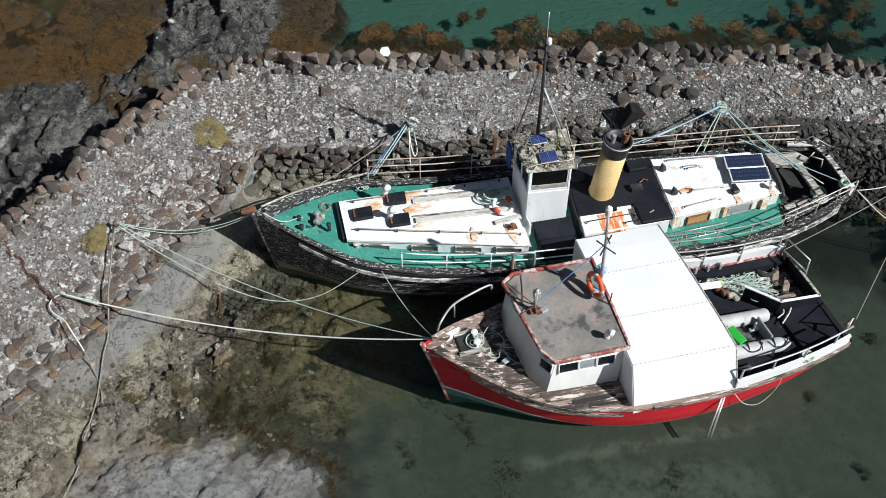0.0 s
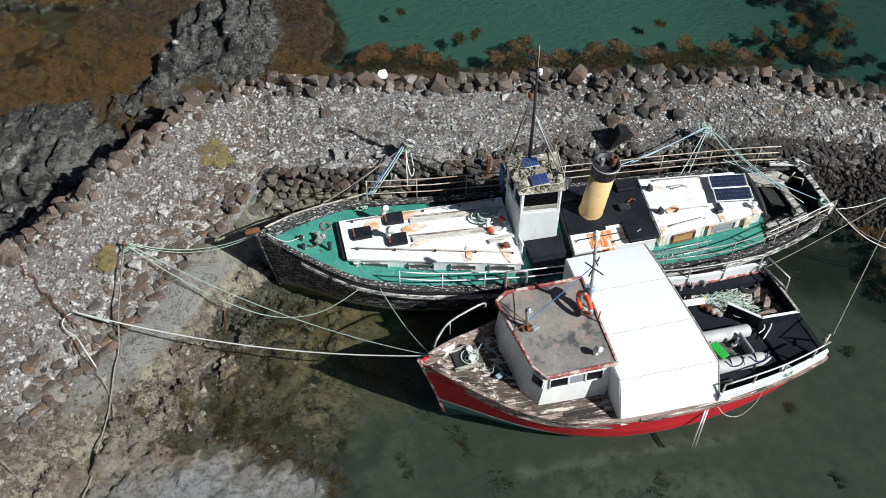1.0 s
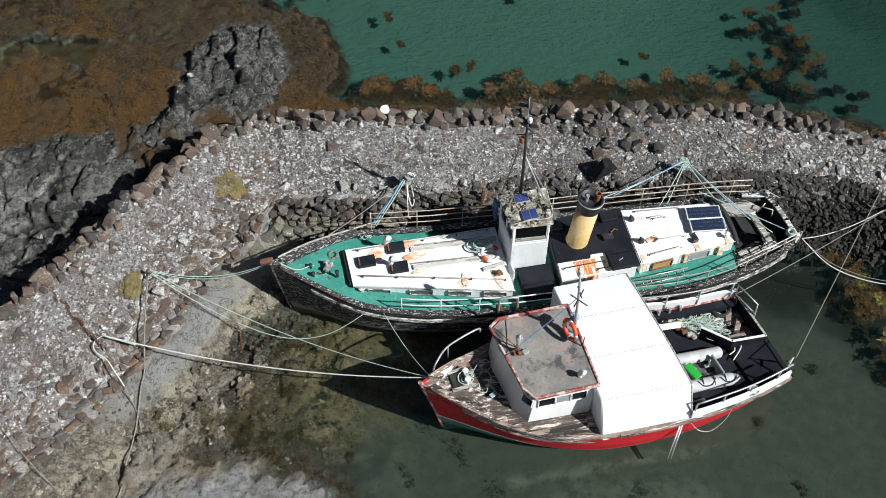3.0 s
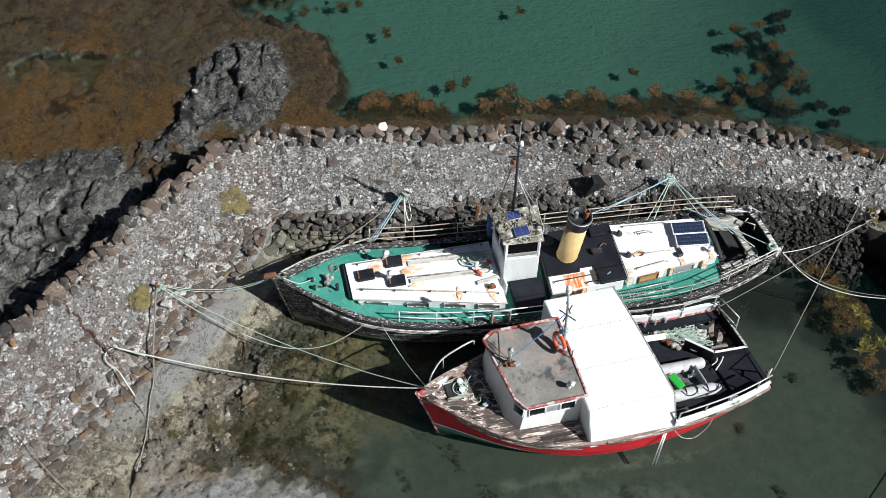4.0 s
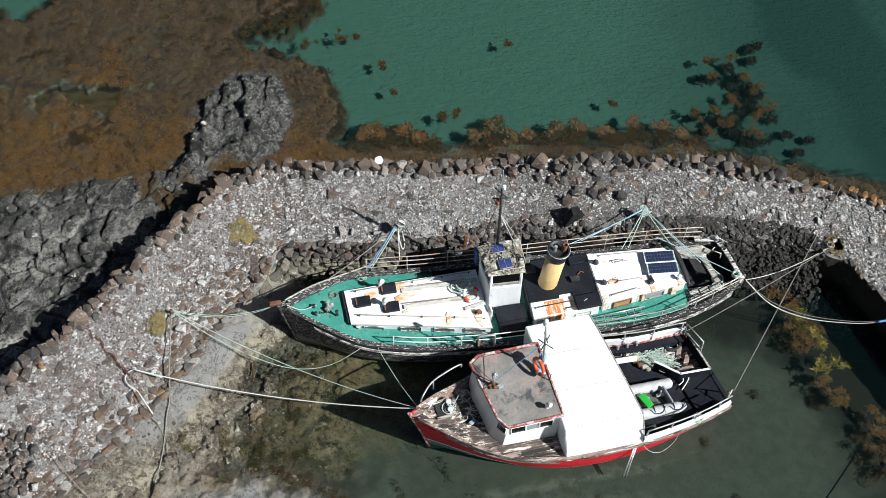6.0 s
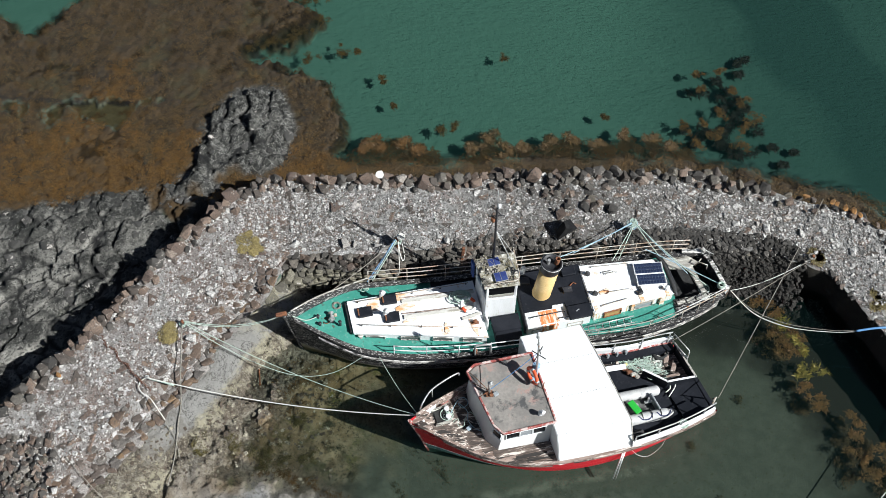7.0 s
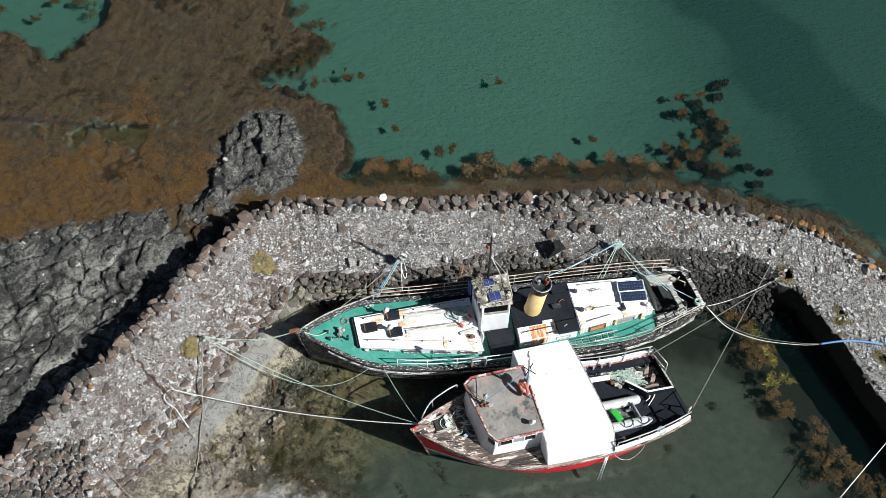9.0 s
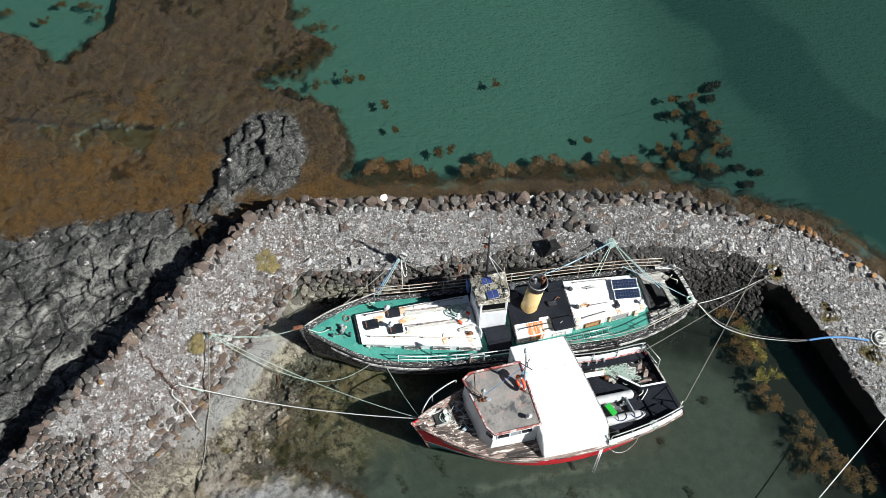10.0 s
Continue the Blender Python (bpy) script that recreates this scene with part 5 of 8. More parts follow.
for x, y in ((11.75, 0.5), (11.85, -0.4)):
    part("ventilator", lathe([(0.09, 0), (0.12, 0.03), (0.11, 0.12), (0.03, 0.34), (0.02, 0.36)], 12, pose(x, y, az(x, y) - 0.01, 4, -14) @ Matrix.Scale(0.85, 4)), BLACK_PAINT, S, "dark horn ventilator", smooth=True)
for (x0, y0), (x1, y1) in (((11.95, -0.98), (13.1, -0.82)), ((12.3, -0.45), (13.3, -0.42)), ((11.9, 0.76), (13.4, 0.72)), ((12.3, 0.45), (12.8, 0.48)), ((12.4, 0.38), (12.9, 0.4))):
    pipe("grab_rail", [(x0, y0, az(x0, y0) + 0.02), (x0 + 0.05, y0, az(x0, y0) + 0.09), (x1 - 0.05, y1, az(x1, y1) + 0.09), (x1, y1, az(x1, y1) + 0.02)], 0.016, GREY_WOOD if y0 > 0 else RUST_PIPE, S)
part("roof_fitting", joined(box(13.55, -0.62, az(13.5, -0.6) + 0.06, 0.22, 0.16, 0.14, 0.03, rz=12), box(13.6, -0.5, az(13.5, -0.6) + 0.05, 0.1, 0.3, 0.06, 0.01, rz=12)), BLACK_PAINT, S)
part("roof_fitting", lathe([(0.06, 0), (0.06, 0.16), (0.1, 0.2), (0.02, 0.25)], 12, pose(14.6, -0.62, az(14.6, -0.62))), WHITE, S)
part("hose", tube(smooth_line([(12.25, -0.48, 1.79), (12.38, -0.38, 1.8), (12.2, -0.32, 1.79)], 4), 0.022, 6), RUST, S)
for x, y, w, d, rz in ((12.2, -0.35, 0.4, 0.16, 20), (13.55, -0.75, 0.16, 0.5, 10), (14.6, -0.75, 0.14, 0.3, 5), (11.75, -1.05, 0.14, 0.3, 5)):
    part("rust_patch", box(x, y, az(x, y) + 0.003, w, d, 0.006, 0.002, rz=rz), RUST_STAIN, S)
part("rolled_tarpaulin", tube(smooth_line([(14.42, 1.05, 1.6), (14.54, 0.9, 1.82), (14.72, 0.5, 1.87), (14.8, -0.1, 1.86), (14.86, -0.5, 1.82), (14.9, -0.78, 1.7)], 5), 0.075, 8), RUBBER, S, "rolled black tarpaulin", smooth=True)
part("rolled_tarpaulin", tube(smooth_line([(14.75, 1.05, 1.5), (14.88, 0.4, 1.68), (14.97, -0.3, 1.64), (15.0, -0.78, 1.45)], 5), 0.07, 8), BLACK_PAINT, S, smooth=True)

# after well and stern
part("well_floor", prism([(14.9, 1.0), (14.9, -0.9), (16.9, -0.75), (16.5, 0.95)], 0.55, 0.72, 0.01), RUBBER, S, "dark open after well")
part("well_board", prism([(14.95, 1.05), (15.1, 0.55), (15.9, 0.42), (16.3, 0.7), (16.0, 1.0)], 1.2, 1.3, 0.015), GREY_WOOD, S, "grey weathered deck board")
part("well_coaming", prism([(15.78, 0.5), (16.04, -0.74), (16.26, -0.72), (16.02, 0.5)], 1.24, 1.33, 0.015), GREY_WOOD, S, "grey plank across the after well")
part("side_deck", prism([(14.9, -0.82), (14.9, -1.68), (16.0, -1.32), (16.75, -1.0), (16.75, -0.72)], 1.05, 1.26, 0.01), DARK_CAP, S)
for x, y, rz in ((15.15, -1.0, 12), (15.55, -0.95, 20), (15.95, -0.9, 8)):
    part("deck_scrap", box(x, y, 1.29, 0.34, 0.16, 0.05, 0.012, rz=rz), GREY_WOOD, S)
turn = [(15.75, 1.1), (16.5, 0.98), (16.7, 0.5), (16.84, -0.1), (16.97, -0.84)]
for a, b in zip(turn, turn[1:]):
    ln, ang = math.hypot(b[0] - a[0], b[1] - a[1]), math.degrees(math.atan2(b[1] - a[1], b[0] - a[0]))
    part("stern_bulwark", box((a[0] + b[0]) / 2, (a[1] + b[1]) / 2, 1.22, ln + 0.06, 0.09, 0.62, 0.012, rz=ang), BLACK_PAINT, S)
    part("stern_cap", box((a[0] + b[0]) / 2, (a[1] + b[1]) / 2, 1.555, ln + 0.1, 0.17, 0.06, 0.012, rz=ang), FLAKED, S, "grey-white flaking stern cap")
part("corner_post", box(16.5, 0.96, 1.62, 0.14, 0.14, 0.3, 0.02, rz=20), FLAKED, S)
part("quarter_post", box(16.95, -0.83, 1.5, 0.16, 0.14, 0.42, 0.02, rz=10), RUSTY_WHITE, S)
for pts in ([(16.15, 0.55, 1.25), (16.2, 0.5, 1.6), (16.5, 0.3, 1.62), (16.52, 0.28, 1.3)], [(16.2, 0.5, 1.58), (16.35, 0.62, 1.6)]):
    pipe("stern_bracket", pts, 0.022, RUST_PIPE, S)
part("rope_coil", coil(16.3, -0.4, 0.95, 0.2, 5, 0.035, seed=11), ROPE_PALE, S)
part("rope_coil", coil(16.1, -0.9, 1.27, 0.16, 5, 0.025, seed=13, wild=0.5), ROPE_WHITE, S)
part("rope_coil", coil(16.75, -0.72, 1.6, 0.13, 6, 0.05, seed=12), ROPE_PALE, S)
part("stern_rope", tube(smooth_line([(14.2, 1.2, 1.9), (15.0, 0.7, 1.75), (15.8, 0.2, 1.6), (16.7, -0.6, 1.65)], 5), 0.018, 5), ROPE_BLUE, S)
for dx in (0.0, 0.25):
    pipe("stern_rail", smooth_line([(14.5, -1.8, 1.75 + dx), (15.9, -1.35, 1.8 + dx), (16.9, -1.0, 1.85 + dx)], 4), 0.02, GALV if dx else RUST_PIPE, S)
for x in (14.9, 15.6, 16.3, 16.9):
    hb, zs = sheer_at(G, min(x, 16.8))
    pipe("rail_post", [(x, axis_at(G, x) - hb, zs), (x, axis_at(G, x) - hb, zs + 0.78)], 0.018, RUST_PIPE, S)
pipe("stern_stay", [(15.8, 1.1, 1.45), (16.3, 0.9, 2.0), (16.85, 0.7, 1.7)], 0.018, GALV, S)

# side rails of the ship


def side_rail(parent, st, x0, x1, side, heights, step, material, inset=0.08, r=0.018):
    for h in heights:
        pts = []
        for x in np.linspace(x0, x1, 14):
            hb, zs = sheer_at(st, x)
            pts.append((x, axis_at(st, x) + side * (hb - inset), zs + h + 0.012 * math.sin(3.1 * x + h)))
        pipe("rail", pts, r, material, parent)
    for x in np.arange(x0, x1 + 0.01, step):
        hb, zs = sheer_at(st, x)
        y = axis_at(st, x) + side * (hb - inset)
        pipe("rail_post", [(x, y, zs - 0.15), (x + 0.02, y, zs + max(heights) + 0.02)], r * 0.95, material, parent)


side_rail(S, G, 3.3, 15.9, 1, (0.4, 0.7, 0.98), 1.5, RUST_PIPE, 0.02)
side_rail(S, G, 3.9, 8.7, -1, (0.38, 0.72), 1.2, WHITE, 0.1, 0.02)
side_rail(S, G, 10.6, 14.6, -1, (0.36, 0.68), 1.0, GREY_WOOD)
pipe("davit", smooth_line([(6.9, -2.05, 1.2), (6.9, -2.05, 1.9), (6.98, -2.05, 2.02), (7.4, -2.06, 2.02), (7.48, -2.06, 1.9), (7.48, -2.06, 1.2)], 4), 0.045, GALV, S, "white bent pipe davit")
for y in (-1.72, -1.46):
    pipe("ladder_rail", [(11.2, y - 0.08, 1.33), (13.2, y + 0.12, 1.34)], 0.02, ALUMINIUM, S)
for k in range(7):
    x = 11.35 + k * 0.28
    pipe("ladder_rung", [(x, -1.79 + 0.1 * k * 0.28, 1.335), (x, -1.53 + 0.1 * k * 0.28, 1.335)], 0.014, ALUMINIUM, S)
part("gate_box", box(6.92, -1.96, 1.32, 0.16, 0.12, 0.5, 0.01), RUST, S)

# black strip laid over the far deck to stand for the shaded gap
sheer_strip("side_shade_strip", G, 5.7, 14.6, 1, 0.03, 0.62, BLACK_PAINT, S, lift=-0.14, out=-0.08, n=40, label="black strip standing in for the shade along the far side")
for x0, y0, h in ((1.1, -0.5, 0.3), (1.6, -0.85, 0.26), (2.3, -1.2, 0.24)):
    part("bulwark_stanchion", box(x0, y0, 1.9 - 0.12 * x0, 0.07, 0.06, h, 0.01), RED_TRIM, S)
# ---- red fishing boat ----
B = trawler
r_drop = lambda x: 0.45 - 0.3 * min(x / 4, 1)
for side in (-1, 1):
    sheer_strip("cap_rail", RD, 0.3, 11.05 if side < 0 else 10.4, side, 0.05, 0.12, OLD_WOOD, B, out=0.04, n=60, label="worn plank cap rail")
    sheer_strip("rubbing_strake", RD, 0.8, 10.9 if side < 0 else 10.35, side, 0.03, 0.05, GREY_WOOD, B, lift=-0.06, out=0.025, n=60)
part("transom_cap", prism([(10.44, 1.3), (10.96, -1.42), (11.12, -1.4), (10.6, 1.32)], 1.1, 1.39, 0.02), BLACK_SHEET, B)
sheer_strip("rub_rail", RD, 5.5, 11.0, -1, 0.15, 0.08, OLD_WOOD, B, lift=-0.08, out=0.06, n=40, label="splintered brown rub rail")
planks("plank", RD, 0.5, 4.7, np.arange(-1.9, 1.95, 0.16), 0.012, 0.15, DECK_WOOD, B, r_drop)
for side in (-1, 1):
    sheer_strip("bow_lining", RD, 0.55, 1.1, side, 0.4, 0.03, WHITE if side > 0 else OLD_WOOD, B, lift=-0.4, out=-0.09, n=8)
    sheer_strip("bulwark_lining", RD, 1.1, 4.8, side, 0.46, 0.03, OLD_WOOD, B, lift=-0.46, out=-0.05, n=24)
part("stem_post", tube([(0.66, 0, -0.3), (0.42, 0, 1.0), (0.08, 0, 2.5), (0.02, 0, 2.72)], [0.05, 0.055, 0.065, 0.06], 8), RED_TRIM, B, "faded red stem post")
part("bow_cap", prism([(0.06, -0.07), (0.62, -0.37), (0.8, -0.3), (0.5, 0.0), (0.8, 0.3), (0.62, 0.37), (0.06, 0.07)], 2.3, lambda x, y: sheer_at(RD, max(x, 0.66))[1] + 0.06, 0.015), OLD_WOOD, B, "worn pale wood over the bow")
part("breast_hook", prism([(0.2, 0.0), (0.5, -0.16), (0.58, 0.0), (0.5, 0.16)], 2.36, 2.44, 0.02), WHITE, B)
hz = 1.98
part("anchor_locker", prism([(0.95, 0.45), (1.0, -0.05), (1.5, 0.0), (1.45, 0.55)], 1.6, hz + 0.02, 0.02), RUBBER, B, "dark open chain locker")
for (x0, y0), (x1, y1) in (((0.92, 0.48), (1.5, 0.6)), ((0.95, -0.08), (1.55, -0.02)), ((1.52, 0.0), (1.47, 0.58))):
    part("locker_coaming", box((x0 + x1) / 2, (y0 + y1) / 2, hz, math.hypot(x1 - x0, y1 - y0), 0.07, 0.14, 0.01, rz=math.degrees(math.atan2(y1 - y0, x1 - x0))), GREY_WOOD, B)
for x, y in ((1.45, 0.12), (1.45, 0.42)):
    part("mooring_bitt", lathe([(0.07, 0), (0.07, 0.34), (0.09, 0.36), (0.09, 0.42), (0.04, 0.44)], 12, pose(x, y, 1.72)), WHITE, B)
pipe("bitt_bar", [(1.45, -0.02, 2.02), (1.45, 0.58, 2.02)], 0.035, WHITE, B)
part("rope_coil", coil(1.45, 0.25, 2.0, 0.15, 5, 0.032, seed=31, wild=0.6), ROPE_PALE, B)
pipe("bow_rail", smooth_line([(0.5, 0.45, 2.45), (0.62, 0.55, 2.72), (1.0, 0.95, 2.72), (1.6, 1.3, 2.58), (2.1, 1.5, 2.5), (2.15, 1.5, 2.3)], 5), 0.032, GALV, B)
pipe("rail_post", [(1.05, 0.98, 2.1), (1.05, 0.98, 2.7)], 0.022, GALV, B)
part("deck_rope", tube(smooth_line([(1.5, 0.2, 1.85), (1.9, 0.75, 1.72), (2.2, 0.9, 1.66), (2.3, 0.65, 1.65), (2.05, 0.5, 1.68), (1.95, 0.7, 1.72), (2.2, 0.35, 1.67), (2.15, 0.0, 1.64), (2.3, -0.3, 1.6), (2.5, -0.45, 1.56)], 6), 0.013, 5), ROPE_BLUE, B)
part("deck_rope", tube(smooth_line([(1.6, 0.0, 1.8), (1.8, 0.1, 1.74), (1.75, -0.15, 1.74), (1.95, -0.2, 1.71), (2.05, 0.05, 1.68), (2.3, 0.3, 1.65), (2.5, -0.1, 1.58), (2.55, -0.7, 1.5)], 6), 0.012, 5), ROPE_PALE, B)
part("rag", box(2.12, -0.3, 1.65, 0.2, 0.15, 0.04, 0.015, rz=25), surface("faded_blue_cloth", (0.36, 0.44, 0.5), (0.28, 0.36, 0.42), 6, rough=0.9), B)

# wheelhouse of the red boat
wb = [(2.35, 1.3), (2.3, 0.65), (2.55, -0.72), (2.95, -1.2), (4.85, -1.2), (4.8, 1.45), (2.7, 1.5)]
wt = [(2.52, 1.32), (2.5, 0.65), (2.9, -0.72), (3.15, -1.08), (4.95, -1.06), (4.75, 1.5), (2.8, 1.5)]
wall = bmesh.new()
lo = [wall.verts.new((x, y, 1.05)) for x, y in wb]
hi = [wall.verts.new((x, y, 2.56)) for x, y in wt]
for k in range(len(wb)):
    wall.faces.new((lo[k], lo[(k + 1) % len(wb)], hi[(k + 1) % len(wb)], hi[k]))
wall.faces.new(hi[::-1])
bmesh.ops.recalc_face_normals(wall, faces=wall.faces[:])
part("wheelhouse_wall", wall, surface("chalky_white_paint", (0.86, 0.86, 0.84), (0.8, 0.8, 0.78), 1.2, wear=(0.6, 0.5, 0.36), wear_at=0.74, wear_scale=3, soft=0.12, rough=0.5, relief=0.05, squash=(2, 2, 0.4), grime=0.06), B, "white painted wheelhouse wall")
RO = [(2.42, 1.42), (2.74, 1.64), (4.88, 1.66), (5.02, -1.12), (3.12, -1.16), (2.86, -0.78)]
part("wheelhouse_roof", prism([(x + 0.03 * (3.7 - x), y * 0.96) for x, y in RO], 2.52, lambda x, y: 2.64 - 0.015 * y * y, 0.01), ROOF_GREY, B, "worn grey felt roof")
for a, b in zip(RO, RO[1:] + RO[:1]):
    ln, ang = math.hypot(b[0] - a[0], b[1] - a[1]), math.degrees(math.atan2(b[1] - a[1], b[0] - a[0]))
    e = part("roof_edge", box((a[0] + b[0]) / 2, (a[1] + b[1]) / 2, 2.6, ln + 0.03, 0.07, 0.13, 0.015, rz=ang), RED_TRIM, B, "flaking red roof edge")
lean = -math.degrees(math.atan2(0.13, 1.5))
for t, w, g in ((0.2, 0.44, GLASS_DARK), (0.47, 0.38, GREY_PANEL), (0.73, 0.4, GLASS_DARK)):
    a, b = (3.12, -1.115), (4.95, -1.1)
    window(B, wall_pose(a, b, t, 2.2, lean), w + 0.08, 0.42, glass=g, bar=0.026)
window(B, wall_pose((2.84, -0.755), (3.1, -1.13), 0.5, 2.2, -10), 0.4, 0.36, bar=0.028)
part("roof_bracket", joined(box(2.98, 0.4, 2.68, 0.26, 0.22, 0.08, 0.02), box(3.05, 0.3, 2.74, 0.16, 0.1, 0.12, 0.02)), RUST, B, "rusty mast step")
pole = pipe("signal_pole", [(2.98, 0.42, 2.65), (3.02, 0.42, 3.55)], 0.05, GALV, B)
part("lamp_box", box(3.03, 0.46, 3.3, 0.18, 0.16, 0.24, 0.02), ALUMINIUM, pole)
part("lamp_box", box(3.2, 0.3, 2.75, 0.2, 0.16, 0.1, 0.02, rz=20), GREY_PANEL, B)
for p in ((2.5, 0.95, 2.66), (2.6, 0.35, 2.66), (2.52, 1.35, 2.66)):
    pipe("pole_stay", [(3.0, 0.42, 2.85), p], 0.014, RUST, pole, sides=5)
cowl(B, 4.55, -0.74, 2.62, 0.36, 0.1, -60, WHITE, "white mushroom ventilator")
ring = tube([(0, 0.3 * math.cos(a), 0.3 * math.sin(a)) for a in np.linspace(0, 2 * math.pi, 28, endpoint=False)], 0.065, 9, True)
bmesh.ops.transform(ring, matrix=pose(4.6, 0.58, 3.05, 0, 6, 14), verts=ring.verts)
lb = part("life_ring", ring, ORANGE, B, "orange life ring on a bracket", smooth=True)
for a0 in (-20, 70, 160, 250):
    band = tube([(0, 0.3 * math.cos(radians(a0 + k)), 0.3 * math.sin(radians(a0 + k))) for k in (0, 8, 16)], 0.069, 9)
    bmesh.ops.transform(band, matrix=pose(4.6, 0.58, 3.05, 0, 6, 14), verts=band.verts)
    part("band", band, ALUMINIUM, lb, smooth=True)
part("ring_bracket", joined(box(4.66, 0.62, 2.72, 0.12, 0.5, 0.06, 0.01, rz=32), box(4.72, 0.72, 3.2, 0.05, 0.26, 0.6, 0.01, rz=32)), PALE_BLUE, B, "pale blue bracket")
pipe("ring_post", [(4.9, 0.2, 2.6), (4.92, 0.2, 3.1)], 0.02, RUST, B)
rmast = part("mast", tube([(4.76, 0.62, 2.6), (4.72, 0.66, 4.6), (4.66, 0.68, 5.7)], [0.045, 0.04, 0.03], 9), GALV, B, "thin grey mast", smooth=True)
part("masthead_light", lathe([(0.06, 0), (0.085, 0.03), (0.085, 0.26), (0.04, 0.32)], 12, pose(4.65, 0.68, 5.72)), WHITE, rmast)
for a, b in (((4.5, 0.75, 4.7), (4.95, 0.5, 4.35)), ((4.55, 0.5, 4.4), (4.9, 0.8, 4.75)), ((4.72, 0.45, 4.9), (4.72, 0.85, 4.9))):
    pipe("crosspiece", [a, b], 0.02, BLACK_PAINT, rmast, sides=5)
part("fore_stay", tube(sagging((4.7, 0.66, 4.6), (3.02, 0.42, 2.95), 0.04), 0.014, 5), ROPE_SKY, rmast)
part("floodlight", joined(box(4.78, 0.8, 3.35, 0.22, 0.24, 0.2, 0.03, rz=20), box(4.76, 0.7, 3.5, 0.1, 0.2, 0.06, 0.01)), PALE_BLUE, rmast)

# white shelter over the hold
shell = bmesh.new()
prof = [(2.46, 1.0), (2.46, 2.5), (1.9, 2.56), (0.6, 2.6), (-0.6, 2.58), (-1.6, 2.5), (-2.1, 1.24), (-2.12, 1.0)]
ends = []
for t in (0, 1):
    row = []
    for y, z in prof:
        x0, x1 = 4.66 + 0.07 * (2.46 - y), 6.98 + 0.165 * (2.46 - y)
        row.append(shell.verts.new((x0 if t == 0 else x1, y, z)))
    ends.append(row)
for k in range(len(prof) - 1):
    shell.faces.new((ends[0][k], ends[1][k], ends[1][k + 1], ends[0][k + 1]))
shell.faces.new(ends[0])
bmesh.ops.recalc_face_normals(shell, faces=shell.faces[:])
geo_ = [e for e in shell.edges if len(e.link_faces) == 2 and e.calc_face_angle() > 0.5]
bmesh.ops.bevel(shell, geom=geo_, offset=0.025, segments=2, affect="EDGES")
sh = part("shelter", shell, ROOF_WHITE, B, "white sheet-clad shelter, open at the stern end")
mod = sh.modifiers.new("thick", "SOLIDIFY")
mod.thickness, mod.offset = 0.04, -1
for y, z in ((1.15, 2.592), (-0.25, 2.592), (-1.585, 2.508)):
    x0, x1 = 4.7 + 0.07 * (2.46 - y), 6.95 + 0.165 * (2.46 - y)
    part("seam", box((x0 + x1) / 2, y, z + 0.004, x1 - x0, 0.03, 0.008, 0.002), WHITE, sh)
    for k in range(22):
        x = x0 + (x1 - x0) * (k + 0.5) / 22
        part("rivet", lathe([(0.013, 0), (0.013, 0.01), (0.005, 0.014)], 6, pose(x, y, z + 0.006)), GREY_PANEL, sh)
part("shelter_trim", tube([(6.98 + 0.165 * (2.46 - y), y, z) for y, z in prof[1:-1]], 0.022, 6), GREY_WOOD, sh)

# after deck
part("well_deck", prism([(6.9, 1.6), (7.0, -2.0), (9.3, -1.8), (10.6, -1.5), (10.9, -1.36), (10.45, 1.25), (9.0, 1.45)], 0.9, 1.12, 0.01), BLACK_SHEET, B, "black after deck")
for side, x0, x1, top in ((-1, 7.68, 10.95, 0.34), (1, 7.0, 10.35, 0.52)):
    sheer_strip("bulwark", RD, x0, x1, side, top, 0.05, WHITE, B, lift=0.05, out=0.0, n=24, label="white after bulwark")
    sheer_strip("bulwark_lining", RD, x0, x1, side, top + 0.24 if side < 0 else 0.48, 0.03 if side < 0 else 0.3, DARK_BLUE if side < 0 else BLACK_SHEET, B, lift=-0.26, out=-0.055, n=24)
    if side > 0:
        sheer_strip("red_line", RD, x0, x1, side, 0.06, 0.05, RED_TRIM, B, lift=0.2, out=-0.05, n=24)
    sheer_strip("bulwark_cap", RD, x0, x1, side, 0.035, 0.1, WHITE, B, lift=top + 0.05, out=0.02, n=24)
side_rail(B, RD, 7.74, 10.9, -1, (0.84,), 0.9, GALV, 0.06, 0.028)
side_rail(B, RD, 7.0, 10.25, 1, (1.05,), 1.05, GALV, 0.06, 0.026)
for pts in ([(10.3, 1.42, 1.3), (10.34, 1.45, 2.2), (10.65, 0.67, 2.2), (10.64, 0.56, 1.3)], [(10.32, 1.42, 1.75), (10.63, 0.6, 1.78)]):
    pipe("stern_frame", pts, 0.026, GALV, B)
for pts in ([(10.85, -1.4, 1.7), (10.95, -1.32, 2.25), (11.02, -1.1, 1.6)], [(10.85, -1.4, 1.9), (10.98, -1.22, 1.95)]):
    pipe("stern_bracket", pts, 0.03, RUST_PIPE, B)

# net bin with its heap of rope
NB = [(8.9, 0.53), (9.63, -0.12), (10.7, -0.15), (10.4, 1.3)]
for k, (a, b) in enumerate(zip(NB, NB[1:])):
    ln, ang = math.hypot(b[0] - a[0], b[1] - a[1]), math.degrees(math.atan2(b[1] - a[1], b[0] - a[0]))
    cx, cy = (a[0] + b[0]) / 2, (a[1] + b[1]) / 2
    w = part("bin_wall", box(cx, cy, 1.38, ln, 0.06, 0.62, 0.01, rz=ang), BLACK_SHEET, B, "black wall of the net bin")
    part("bin_edge", box(cx, cy, 1.705, ln + 0.05, 0.075, 0.035, 0.006, rz=ang), WHITE if k < 2 else GREY_WOOD, w)
